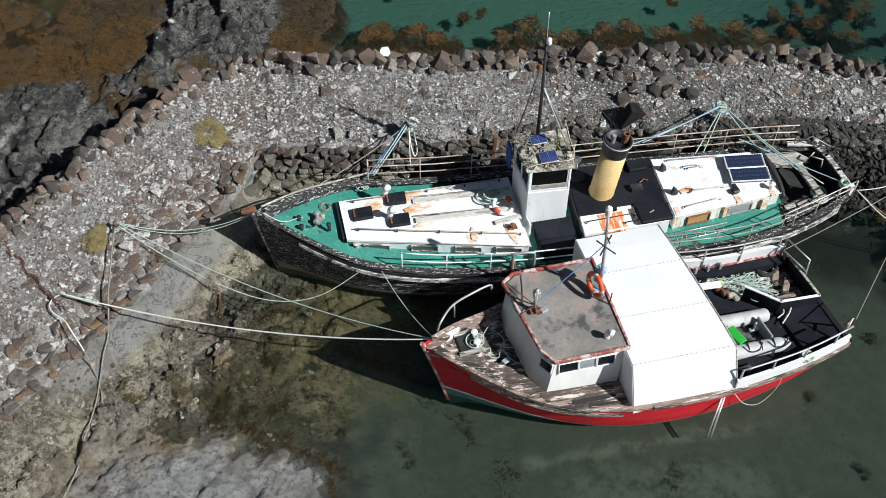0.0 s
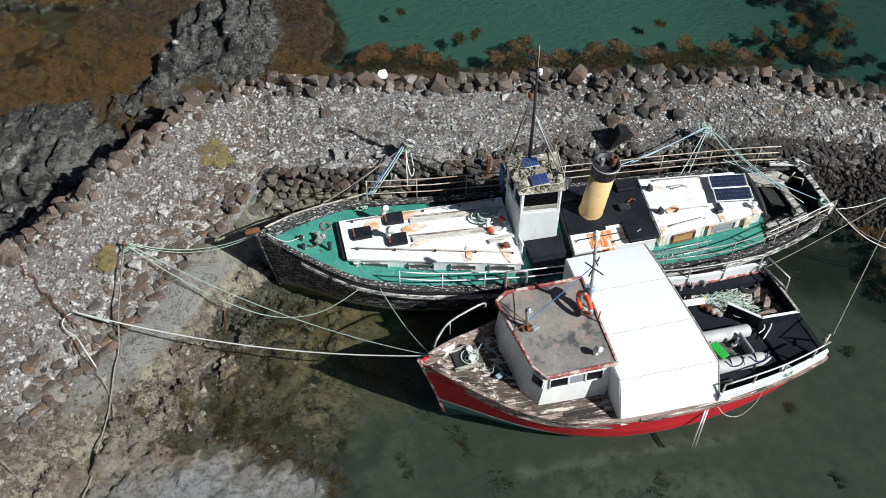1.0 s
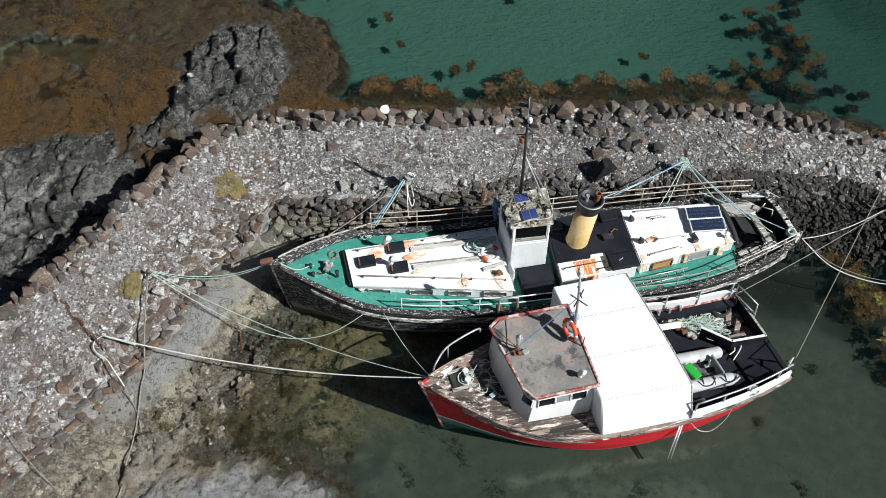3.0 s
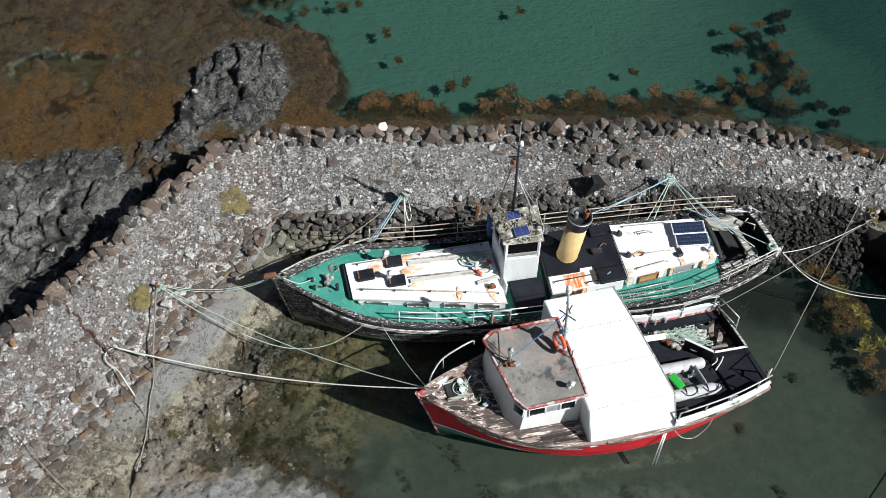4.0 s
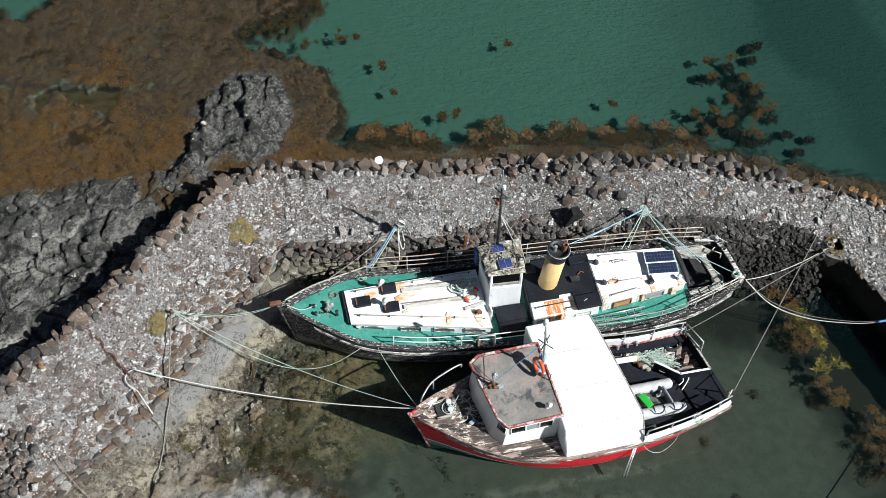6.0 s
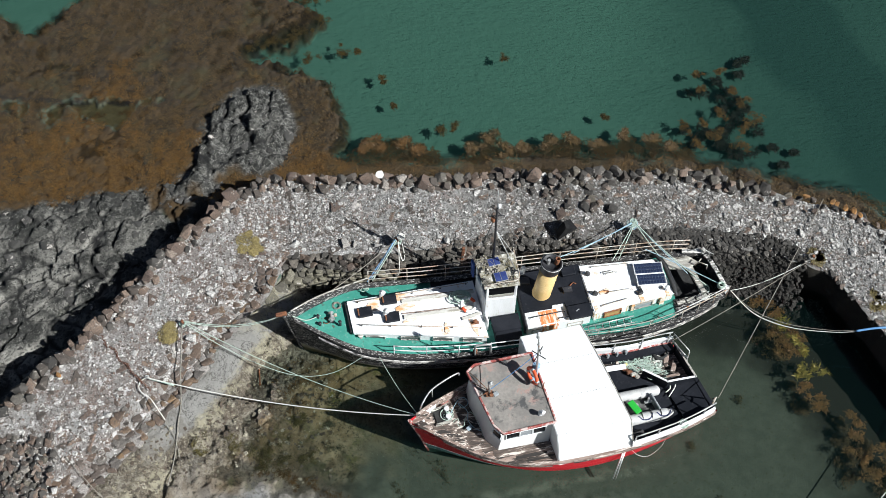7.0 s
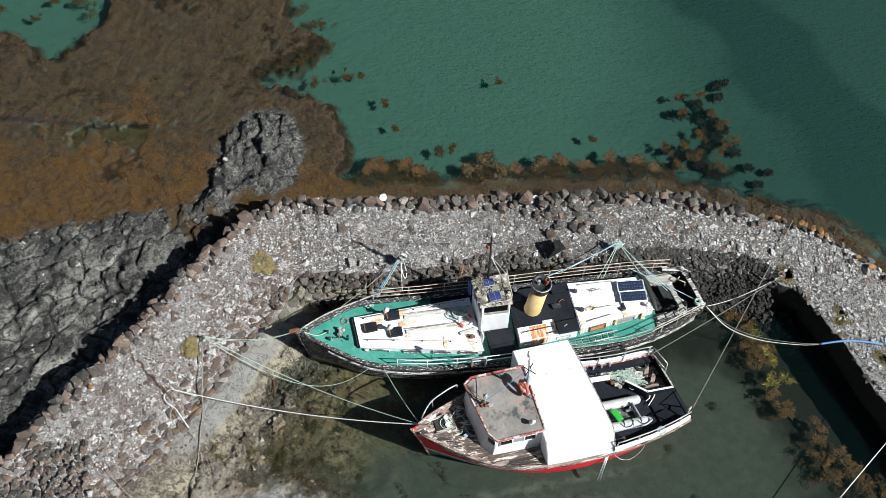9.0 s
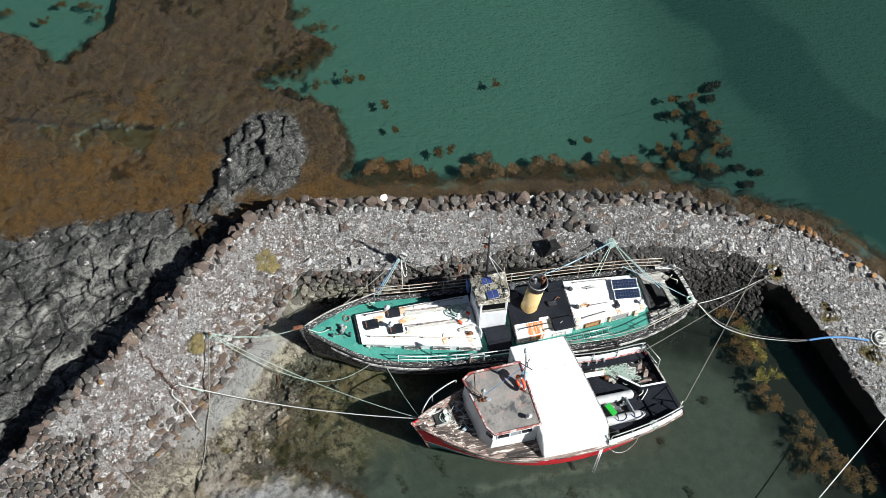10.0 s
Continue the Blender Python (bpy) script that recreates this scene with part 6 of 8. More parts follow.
part("bin_floor", prism([(7.4, 1.45), (8.9, 0.5), (9.63, -0.08), (10.65, -0.1), (10.38, 1.3), (9.0, 1.42)], 1.08, 1.16, 0.01), OLD_WOOD, B)
rnd = random.Random(5)
for k in range(20):
    x = rnd.uniform(8.45, 9.65)
    y = 1.22 - 0.45 * (x - 8.45) + rnd.uniform(-0.28, 0.22)
    part("net_rope", coil(x, y, 1.16 + 0.03 * (k % 5), rnd.uniform(0.12, 0.3), 5, 0.026, rnd.uniform(0.5, 0.9), seed=50 + k, wild=0.8, steps=11), ROPE_WHITE if k % 6 == 0 else ROPE_PALE, B)
part("net_float", box(8.42, 1.02, 1.36, 0.16, 0.12, 0.12, 0.03, rz=20), surface("faded_yellow_plastic", (0.6, 0.55, 0.25), (0.5, 0.46, 0.22), 4, rough=0.6), B, "faded yellow net float")
for x, y, rz, ln in ((10.0, 0.95, 65, 0.6), (10.15, 0.55, 60, 0.55), (10.0, 0.2, 8, 0.55)):
    part("timber_block", box(x, y, 1.28, ln, 0.18, 0.16, 0.02, rz=rz), OLD_WOOD, B)
part("tyre", tube([(9.85 + 0.26 * math.cos(a), 1.25 + 0.26 * math.sin(a), 1.3) for a in np.linspace(0, 2 * math.pi, 20, endpoint=False)], 0.08, 8, True), RUBBER, B, smooth=True)
for x, y, c in ((8.15, 1.15, OLD_WOOD), (8.35, 0.95, RUST), (8.5, 0.72, RUST), (8.0, 1.35, WHITE), (8.62, 0.62, GREY_WOOD)):
    part("debris", joined(box(x, y, 1.25, 0.22, 0.14, 0.16, 0.03, rz=rnd.uniform(0, 90)), lathe([(0.08, 0), (0.1, 0.05), (0.06, 0.1)], 9, pose(x + 0.12, y - 0.1, 1.17))), c, B)
for x in (7.5, 7.85, 8.2, 8.55):
    part("bulwark_frame", box(x, 1.42, 1.4, 0.08, 0.1, 0.5, 0.01), GREY_PANEL, B)
part("side_shelf", box(7.9, 0.95, 1.42, 1.0, 0.22, 0.06, 0.02, rz=-3), WHITE, B)
part("stern_mat", prism([(9.6, -0.1), (9.9, -1.5), (10.92, -1.42), (10.72, -0.15)], 1.1, lambda x, y: 1.2 + 0.17 * min(1.0, (x - 9.6) / 1.2), 0.01), BLACK_SHEET, B)
part("stern_hose", tube(smooth_line([(9.55, -0.35, 1.28), (9.75, -0.25, 1.3), (9.8, -0.08, 1.36), (9.98, -0.12, 1.36), (9.9, -0.28, 1.32), (9.6, -0.55, 1.28)], 5), 0.02, 5), ROPE_WHITE, B)
pipe("boat_pole", [(7.45, -2.05, 0.9), (6.95, -2.7, -0.05)], 0.028, ALUMINIUM, B)
pipe("boat_pole", [(7.52, -2.05, 0.9), (7.05, -2.72, -0.05)], 0.028, ALUMINIUM, B)
part("slack_rope", tube(smooth_line([(7.7, -2.14, 1.05), (8.0, -2.25, 0.6), (8.4, -2.3, 0.5), (8.8, -2.2, 0.85), (8.95, -2.1, 1.25)], 5), 0.009, 5), ROPE_WHITE, B)
part("spare_tyre", tube([(7.95 + 0.24 * math.cos(a), -1.72, 1.4 + 0.24 * math.sin(a)) for a in np.linspace(0, 2 * math.pi, 20, endpoint=False)], 0.06, 8, True), RUBBER, B, smooth=True)
part("rope_coil", coil(7.65, -1.72, 1.14, 0.16, 5, 0.05, seed=71), ROPE_BLUE, B)
part("rope_coil", coil(9.7, -1.78, 1.5, 0.14, 6, 0.045, seed=72), ROPE_PALE, B)

# inflatable dinghy on the after deck
dinghy = thing("dinghy", RED_POSE @ pose(0, 0, 0), "pale grey inflatable dinghy on the after deck", "dinghy")
for y, x1, r in ((-0.22, 9.35, 0.19), (-1.16, 9.55, 0.2)):
    line = smooth_line([(6.6, -0.55, 1.42), (6.9, -0.55 + (y + 0.55) * 0.75, 1.4), (7.5, y, 1.36), (8.6, y, 1.34), (9.2, y, 1.34), (x1, y, 1.34)], 5)
    n = len(line)
    part("tube", tube(line, [r * min(1, 0.25 + (n - 1 - i) / 6) for i in range(n)], 14), INFLATED, dinghy, smooth=True)
part("floor", prism([(6.9, -0.45), (7.3, -1.05), (9.0, -1.05), (8.92, -0.35), (7.3, -0.35)], 1.16, 1.24, 0.01), surface("dark_grey_floor", (0.05, 0.05, 0.05), (0.12, 0.12, 0.115), 4, wear=(0.3, 0.3, 0.29), wear_at=0.66, rough=0.6), dinghy)
part("transom", box(8.97, -0.72, 1.42, 0.07, 0.68, 0.42, 0.02, rz=12), GREY_PANEL, dinghy, "grey transom board")
part("thwart", box(8.18, -0.76, 1.52, 0.26, 0.54, 0.05, 0.015, rz=22), BRIGHT_GREEN, dinghy, "bright green seat board")
part("outboard_bracket", joined(box(8.75, -0.6, 1.45, 0.06, 0.06, 0.5, 0.01), box(8.78, -0.6, 1.35, 0.3, 0.1, 0.08, 0.01)), ALUMINIUM, dinghy)
for x in (8.2, 8.9):
    part("grab_loop", tube(smooth_line([(x, -1.14, 1.55), (x + 0.15, -1.3, 1.5), (x + 0.4, -1.3, 1.5), (x + 0.55, -1.12, 1.55)], 4), 0.022, 5), DARK_BLUE, dinghy)
for x in (8.35, 8.7, 9.05):
    part("patch_band", tube([(x, -1.12 - 0.215 * math.cos(a), 1.34 + 0.215 * math.sin(a)) for a in np.linspace(0.3, 2.8, 8)], 0.02, 5), RUBBER, dinghy)

# ---- stones ----
EDGE_TONES = [(0.0, (0.145, 0.1, 0.08)), (0.2, (0.2, 0.138, 0.105)), (0.4, (0.1, 0.08, 0.068)), (0.56, (0.24, 0.17, 0.13)), (0.72, (0.085, 0.07, 0.06)), (0.84, (0.28, 0.22, 0.18)), (0.95, (0.4, 0.36, 0.32))]
WALL_TONES = [(0.0, (0.06, 0.056, 0.052)), (0.25, (0.09, 0.082, 0.074)), (0.5, (0.042, 0.04, 0.038)), (0.7, (0.125, 0.112, 0.096)), (0.9, (0.17, 0.148, 0.115))]
PEBBLE_TONES = [(0.0, (0.22, 0.215, 0.208)), (0.22, (0.3, 0.295, 0.285)), (0.42, (0.13, 0.122, 0.114)), (0.57, (0.22, 0.17, 0.14)), (0.68, (0.37, 0.36, 0.347)), (0.77, (0.18, 0.17, 0.16)), (0.87, (0.84, 0.825, 0.8))]
EDGE_STONE, WALL_STONE, PEBBLE = stone_surface("brown_stone", EDGE_TONES), stone_surface("dark_wall_stone", WALL_TONES), stone_surface("pebble", PEBBLE_TONES, lichen=False)
PALE_STONE = stone_surface("pale_stone", [(0.0, (0.72, 0.7, 0.67)), (0.5, (0.58, 0.565, 0.54)), (0.8, (0.46, 0.43, 0.4))])
LICHEN_STONE = surface("orange_lichen_stone", (0.46, 0.21, 0.05), (0.24, 0.16, 0.1), 9, rough=0.95, relief=0.5)


def block_mesh(name, seed, material, square=0.7, corners=15):
    """A broken stone with flat facets and knocked-off corners."""
    rnd = random.Random(seed)
    bm = bmesh.new()
    for k in range(corners):
        p = Vector((rnd.uniform(-1, 1), rnd.uniform(-1, 1), rnd.uniform(-1, 1)))
        p = p.normalized().lerp(p / max(abs(p.x), abs(p.y), abs(p.z)), square)
        bm.verts.new(p * 0.5 * rnd.uniform(0.8, 1.05))
    out = bmesh.ops.convex_hull(bm, input=bm.verts[:])
    bmesh.ops.delete(bm, geom=[v_ for v_ in bm.verts if not v_.link_faces], context="VERTS")
    bmesh.ops.bevel(bm, geom=bm.edges[:], offset=0.009, segments=1, affect="EDGES", clamp_overlap=True)
    me = bpy.data.meshes.new(name)
    bm.to_mesh(me)
    bm.free()
    me.materials.append(material)
    return me


EDGE_MESHES = [block_mesh("edge_stone", 100 + k, EDGE_STONE, 0.6 + 0.03 * k, 13 + k % 5) for k in range(14)]
WALL_MESHES = [block_mesh("wall_stone", 200 + k, WALL_STONE, 0.7, 15) for k in range(12)]
DARK_MESHES = [block_mesh("edge_stone", 150 + k, WALL_STONE, 0.5, 18) for k in range(6)]
LOW_STONE = stone_surface("yellowish_wall_stone", [(0.0, (0.26, 0.24, 0.18)), (0.3, (0.19, 0.175, 0.13)), (0.55, (0.32, 0.295, 0.215)), (0.8, (0.13, 0.12, 0.095))])
MID_STONE = stone_surface("grey_wall_stone", [(0.0, (0.14, 0.127, 0.11)), (0.3, (0.095, 0.087, 0.077)), (0.55, (0.185, 0.16, 0.135)), (0.8, (0.065, 0.06, 0.054))])
MID_MESHES = [block_mesh("wall_stone", 270 + k, MID_STONE, 0.78, 16) for k in range(6)]
LOW_MESHES = [block_mesh("wall_stone", 250 + k, LOW_STONE, 0.6, 18) for k in range(6)]
PALE_MESHES = [block_mesh("pale_stone", 300 + k, PALE_STONE, 0.4, 12) for k in range(5)]
KERB_MESHES = [block_mesh("kerb_stone", 450 + k, stone_surface("red_brown_slab", [(0.0, (0.17, 0.115, 0.085)), (0.25, (0.13, 0.1, 0.085)), (0.5, (0.21, 0.135, 0.085)), (0.68, (0.18, 0.16, 0.145)), (0.86, (0.3, 0.18, 0.09)), (0.9, (0.36, 0.33, 0.31))]) if k == 0 else None, 0.8, 14) for k in range(6)]
for me in KERB_MESHES[1:]:
    me.materials[0] = KERB_MESHES[0].materials[0]
LICHEN_MESH = block_mesh("lichen_stone", 400, LICHEN_STONE, 0.5, 14)


def set_stone(name, meshes, x, y, z, sx, sy, sz, turn, tilt, rnd, parent=pier):
    ob = new(name, rnd.choice(meshes))
    ob.matrix_basis = Matrix.LocRotScale((x, y, z), Euler((rnd.uniform(-tilt, tilt), rnd.uniform(-tilt, tilt), turn)), (sx, sy, sz))
    ob.parent = parent
    return ob


def walk_line(line, step):
    """Places and headings at even steps of length along a broken line."""
    p = np.array(line, float)
    s = np.concatenate([[0], np.cumsum(np.hypot(*np.diff(p, axis=0).T))])
    for t in np.arange(0, s[-1], step):
        i = min(np.searchsorted(s, t, side="right") - 1, len(p) - 2)
        u = (t - s[i]) / (s[i + 1] - s[i])
        d = p[i + 1] - p[i]
        yield *(p[i] + d * u), math.atan2(d[1], d[0])


rnd = random.Random(77)
for row, (inset, base, step) in enumerate(((0.1, 1.84, 0.34), (-0.12, 1.54, 0.5), (0.42, 1.76, 0.62))):
    for x, y, a in walk_line(PIER_OUT[1:18], step):
        if rnd.random() < ((0.03, 0.1, 0.3) if x < 13.4 else (0.72, 0.4, 0.9))[row]:
            continue
        nx, ny = math.sin(a), -math.cos(a)
        j = rnd.uniform(-0.14, 0.16)
        k = rnd.choice((0.55, 0.7, 0.85, 1.0, 1.0, 1.2, 1.4)) * (1.0, 1.0, 0.7)[row]
        big = 1.1 if 8 < x < 13 else 0.95 if x < 13.4 else 0.6
        set_stone("edge_stone", EDGE_MESHES if rnd.random() > (0.58 if x > 3 else 0.15) else DARK_MESHES, x + nx * (inset + j), y + ny * (inset + j), base + rnd.uniform(-0.05, 0.12) * k, 0.52 * k * big, rnd.uniform(0.34, 0.52) * big * (0.6 + 0.4 * k), rnd.uniform(0.4, 0.6) * k * big,
                  a + rnd.uniform(-0.7, 0.7), 0.55, rnd)
for x, y, a in walk_line(PIER_OUT[1:18], 0.36):
    off = rnd.uniform(0.0, 0.55)
    s_ = rnd.uniform(0.16, 0.36)
    set_stone("edge_stone", EDGE_MESHES + DARK_MESHES + PALE_MESHES[:3], x + math.sin(a) * off, y - math.cos(a) * off, 1.8 - 0.1 * off, s_, s_ * 0.85, s_ * 0.8, rnd.uniform(0, 6), 0.6, rnd)
white = new("edge_stone", block_mesh("edge_stone", 331, surface("chalk_white_stone", (0.85, 0.84, 0.82), (0.78, 0.77, 0.74), 6, rough=0.9, relief=0.3, grime=0.1), 0.4, 18))
white.matrix_basis, white.parent = Matrix.LocRotScale((-2.3, 5.82, 1.98), Euler((0.2, 0.1, 0.4)), (0.42, 0.36, 0.34)), pier
for x, y, k in ((-4.6, 5.35, 0.32), (-13.9, -2.9, 0.3), (15.0, 4.5, 0.34), (16.0, 4.2, 0.36), (16.15, 4.1, 0.32), (16.45, 3.9, 0.4), (16.75, 3.75, 0.42), (16.95, 3.55, 0.34), (18.1, 2.45, 0.3), (18.55, 1.95, 0.4), (19.1, 1.4, 0.36), (20.5, -0.6, 0.45)):
    ob = new("edge_stone", LICHEN_MESH)
    ob.matrix_basis, ob.parent = Matrix.LocRotScale((x, y, 1.84), Euler((k, 0.2, x)), (k * 0.95, k * 0.72, k * 0.6)), pier

# ledge of pale rock in the inner corner
for x, y, z, s_ in ((-6.55, 0.75, 0.75, 0.8), (-6.2, 1.35, 0.65, 0.7), (-5.95, 1.75, 0.7, 0.6), (-6.75, 0.25, 0.6, 0.6), (-6.9, 1.0, 1.0, 0.6), (-6.3, 0.6, 0.45, 0.6), (-6.05, 1.1, 0.4, 0.6), (-5.8, 1.45, 0.42, 0.55), (-5.55, 1.75, 0.45, 0.5), (-6.5, 1.25, 0.8, 0.5), (-5.2, 1.85, 0.4, 0.5)):
    set_stone("ledge_stone", LOW_MESHES, x, y, z, s_, s_ * 0.8, s_ * 0.6, rnd.uniform(0, 6), 0.25, rnd)
# stones of the wall on the basin side
for row in range(8):
    z = 1.4 - row * 0.2
    for x, y, a in walk_line(PIER_IN[6:15], 0.23 + 0.015 * row):
        if (x > 2 and row > 1 and x < 10) or (x > 4 and row > 4) or rnd.random() < 0.05:
            continue
        nx, ny = math.sin(a), -math.cos(a)
        off = 0.04 + row * 0.08 + rnd.uniform(-0.08, 0.08)
        k = rnd.choice((0.7, 0.85, 1.0, 1.0, 1.2, 1.4))
        set_stone("wall_stone", LOW_MESHES if row > 2 + (x > -4) + (x > -2) else (MID_MESHES + EDGE_MESHES[:2] if x < 2 else WALL_MESHES), x + rnd.uniform(-0.07, 0.07) + 0.13 * (row % 2) * math.cos(a) + nx * off, y + ny * off, z + rnd.uniform(-0.05, 0.05), 0.36 * k, 0.4, rnd.uniform(0.2, 0.3) * min(k, 1.15),
                  a + rnd.uniform(-0.3, 0.3), 0.25, rnd)
# wet stone tones pushed to black to paint in the basin wall's shade
WET_SHADE = stone_surface("wet_shade_stone", [(0.0, (0.016, 0.015, 0.013)), (0.4, (0.026, 0.024, 0.02)), (0.75, (0.012, 0.012, 0.011))], lichen=False)
WET_SHADE_MESHES = [block_mesh("wall_stone", 290 + k, WET_SHADE, 0.7, 15) for k in range(3)]
for x, y, a in walk_line(PIER_IN[12:16], 0.3):
    for k in range(2):
        if x > 14.2:
            continue
        off = rnd.uniform(-0.35, 0.7)
        s_ = rnd.uniform(0.18, 0.42)
        set_stone("tumbled_stone", WET_SHADE_MESHES if off > 0 else WALL_MESHES, x + math.sin(a) * off, y - math.cos(a) * off, 1.45 - max(off, 0) * 1.7 + rnd.uniform(-0.1, 0.1), s_, s_ * 0.8, s_ * 0.6, rnd.uniform(0, 6), 0.6, rnd)
for row in range(4):
    for x, y, a in walk_line(PIER_IN[15:18], 0.42):
        off = -0.2 + rnd.uniform(-0.05, 0.03)
        set_stone("wall_stone", WALL_MESHES if row == 0 else WET_SHADE_MESHES, x + math.sin(a) * off, y - math.cos(a) * off, 1.28 - row * 0.36 + rnd.uniform(-0.06, 0.06), 0.5, 0.42, 0.4, a, 0.2, rnd)
# small dark stones along the broken basin edge
for x, y, a in walk_line(PIER_IN[14:18], 0.2):
    off = rnd.uniform(-0.3, 0.08)
    s_ = rnd.uniform(0.16, 0.38)
    set_stone("edge_stone", WALL_MESHES + EDGE_MESHES[:4], x + math.sin(a) * off, y - math.cos(a) * off, float(pier_top(np.array(x), np.array(y), 0.97)) - 0.04, s_, s_ * 0.8, s_ * 0.6, rnd.uniform(0, 6), 0.4, rnd)
# brown kerb stones over the slip
for row in range(6):
    for x, y, a in walk_line(PIER_IN[1:7], 0.27):
        off = 0.02 - 0.19 * row + rnd.uniform(-0.1, 0.1)
        if y > 1.5 or rnd.random() < 0.04 + 0.13 * row:
            continue
        k = rnd.uniform(0.6, 1.2)
        sx, sy = x + math.sin(a) * off, y - math.cos(a) * off
        set_stone("kerb_stone", KERB_MESHES, sx, sy, float(pier_top(np.array(sx), np.array(sy), 1 + off / 4.6)) + rnd.uniform(0.0, 0.06), 0.44 * k, 0.34 * k, 0.22, a + rnd.uniform(-0.5, 0.5), 0.14, rnd)
# heap of broken rock on the crown of the pier, and at its landward end
for k in range(46):
    x, y = rnd.gauss(5.7, 0.8), rnd.gauss(4.9, 0.45)
    s_ = rnd.uniform(0.2, 0.55)
    set_stone("rubble_stone", EDGE_MESHES + WALL_MESHES, x, min(y, 5.6), 1.66 + 0.1 * s_, s_, s_ * 0.8, s_ * 0.6, rnd.uniform(0, 6), 0.6, rnd)
for k in range(420):
    x, y = rnd.uniform(-17.8, -13.6), rnd.uniform(-9.5, -5.2)
    if (x + 16.2) * 0.8 - (y + 5.1) * 0.62 < 0.2 or x - y > -6.0:
        continue
    s_ = rnd.uniform(0.16, 0.42)
    set_stone("rubble_stone", EDGE_MESHES + WALL_MESHES, x, y, 1.7, s_, s_ * 0.8, s_ * 0.65, rnd.uniform(0, 6), 0.6, rnd)
# broken blocks along the basin edge behind the ship
for k in range(190):
    x = rnd.uniform(0.6, 11.6)
    y = float(np.interp(x, [p[0] for p in PIER_IN[6:15]], [p[1] for p in PIER_IN[6:15]])) + rnd.uniform(-0.15, 0.55) * (0.5 if x < 3 else 1.0)
    s_ = rnd.uniform(0.12, 0.34)
    set_stone("rubble_stone", EDGE_MESHES[:3] + WALL_MESHES + MID_MESHES, x, y, 1.5 + 0.05 * s_, s_, s_ * 0.8, s_ * 0.6, rnd.uniform(0, 6), 0.5, rnd)
# a dark slab that stands up at the basin edge, and pale stones that catch the eye
slab = new("standing_slab", block_mesh("standing_slab", 512, surface("near_black_slab", (0.012, 0.012, 0.013), (0.02, 0.02, 0.02), 3, spec=0.15, rough=0.9, relief=0.3), 0.9, 12))
slab.matrix_basis, slab.parent = Matrix.LocRotScale((5.05, 3.15, 1.75), Euler((0.3, 0.5, 0.7)), (0.75, 0.55, 1.0)), pier
for x, y, s_ in ((-9.25, -1.35, 0.5), (-8.7, 0.55, 0.4), (-12.0, -4.4, 0.4), (-12.9, -3.9, 0.35), (-13.6, -5.0, 0.4), (-11.3, -2.0, 0.35), (-12.6, -1.6, 0.3), (-10.3, 1.2, 0.3), (-14.2, -6.0, 0.45), (-13.4, -7.2, 0.35), (-8.4, 0.75, 0.35), (-5.6, 2.75, 0.45), (-3.6, 2.75, 0.5), (-3.2, 2.7, 0.35), (-2.3, 2.7, 0.4), (0.4, 2.8, 0.4), (1.7, 5.1, 0.42), (3.4, 4.6, 0.35), (-10.9, 0.3, 0.4), (-11.6, -0.6, 0.38),
                 (-9.9, 2.2, 0.3), (-12.3, -3.0, 0.35), (11.4, 4.6, 0.5), (12.2, 4.2, 0.45), (12.0, 3.4, 0.4), (13.2, 3.2, 0.5), (12.9, 4.3, 0.35), (14.6, 2.9, 0.45), (15.4, 3.0, 0.4), (16.4, 2.0, 0.45), (10.4, 4.9, 0.4), (9.8, 4.2, 0.35)):
    set_stone("pale_stone", PALE_MESHES, x, y, 1.66, s_, s_ * 0.75, s_ * 0.4, rnd.uniform(0, 6), 0.2, rnd)


def scatter(name, count, place, shape, material, label, category, seed):
    """Many small pieces in one mesh: shape is an array of corners and a list of faces."""
    rg = np.random.default_rng(seed)
    verts, faces = shape
    pos, scale = place(rg, count)
    n = len(pos)
    a = rg.uniform(0, 2 * math.pi, n)
    b = rg.uniform(-0.2, 0.2, n)
    ca, sa, cb, sb = np.cos(a), np.sin(a), np.cos(b), np.sin(b)
    v_ = verts[None] * scale[:, None, :] * rg.uniform(0.8, 1.2, (n, len(verts), 1))
    x, y, z = v_[..., 0], v_[..., 1], v_[..., 2]
    x, z = x * cb[:, None] + z * sb[:, None], z * cb[:, None] - x * sb[:, None]
    out = np.stack([x * ca[:, None] - y * sa[:, None], x * sa[:, None] + y * ca[:, None], z], 2) + pos[:, None]
    f = (np.array(faces)[None] + (np.arange(n) * len(verts))[:, None, None]).reshape(-1, len(faces[0]))
    ob = link_mesh(name, out.reshape(-1, 3), f.tolist(), material)
    return tagged(ob, label, category, kind="stuff")


def cut_shape(seed, corners=12):
    rnd = random.Random(seed)
    bm = bmesh.new()
    for k in range(corners):
        p = Vector((rnd.gauss(0, 1), rnd.gauss(0, 1), rnd.gauss(0, 1))).normalized()
        bm.verts.new(p.lerp(p / max(abs(p.x), abs(p.y), abs(p.z)), 0.4) * 0.5)
    bmesh.ops.convex_hull(bm, input=bm.verts[:])
    bmesh.ops.triangulate(bm, faces=bm.faces[:])
    bm.verts.index_update()
    out = (np.array([v_.co[:] for v_ in bm.verts]), [[v_.index for v_ in f.verts] for f in bm.faces])
    bm.free()
    return out


def disc_shape(n=6):
    """A flat worn pebble, open below where it is bedded."""
    ring = [(0.5 * r * math.cos(2 * math.pi * (k + o) / n), 0.5 * r * math.sin(2 * math.pi * (k + o) / n), z) for r, o, z in ((1.0, 0, -0.1), (0.72, 0.5, 0.42)) for k in range(n)]
    faces = [[n, n + k, n + k + 1] for k in range(1, n - 1)]
    for k in range(n):
        j = (k + 1) % n
        faces += [[k, j, n + k], [j, n + j, n + k]]
    return np.array(ring), faces


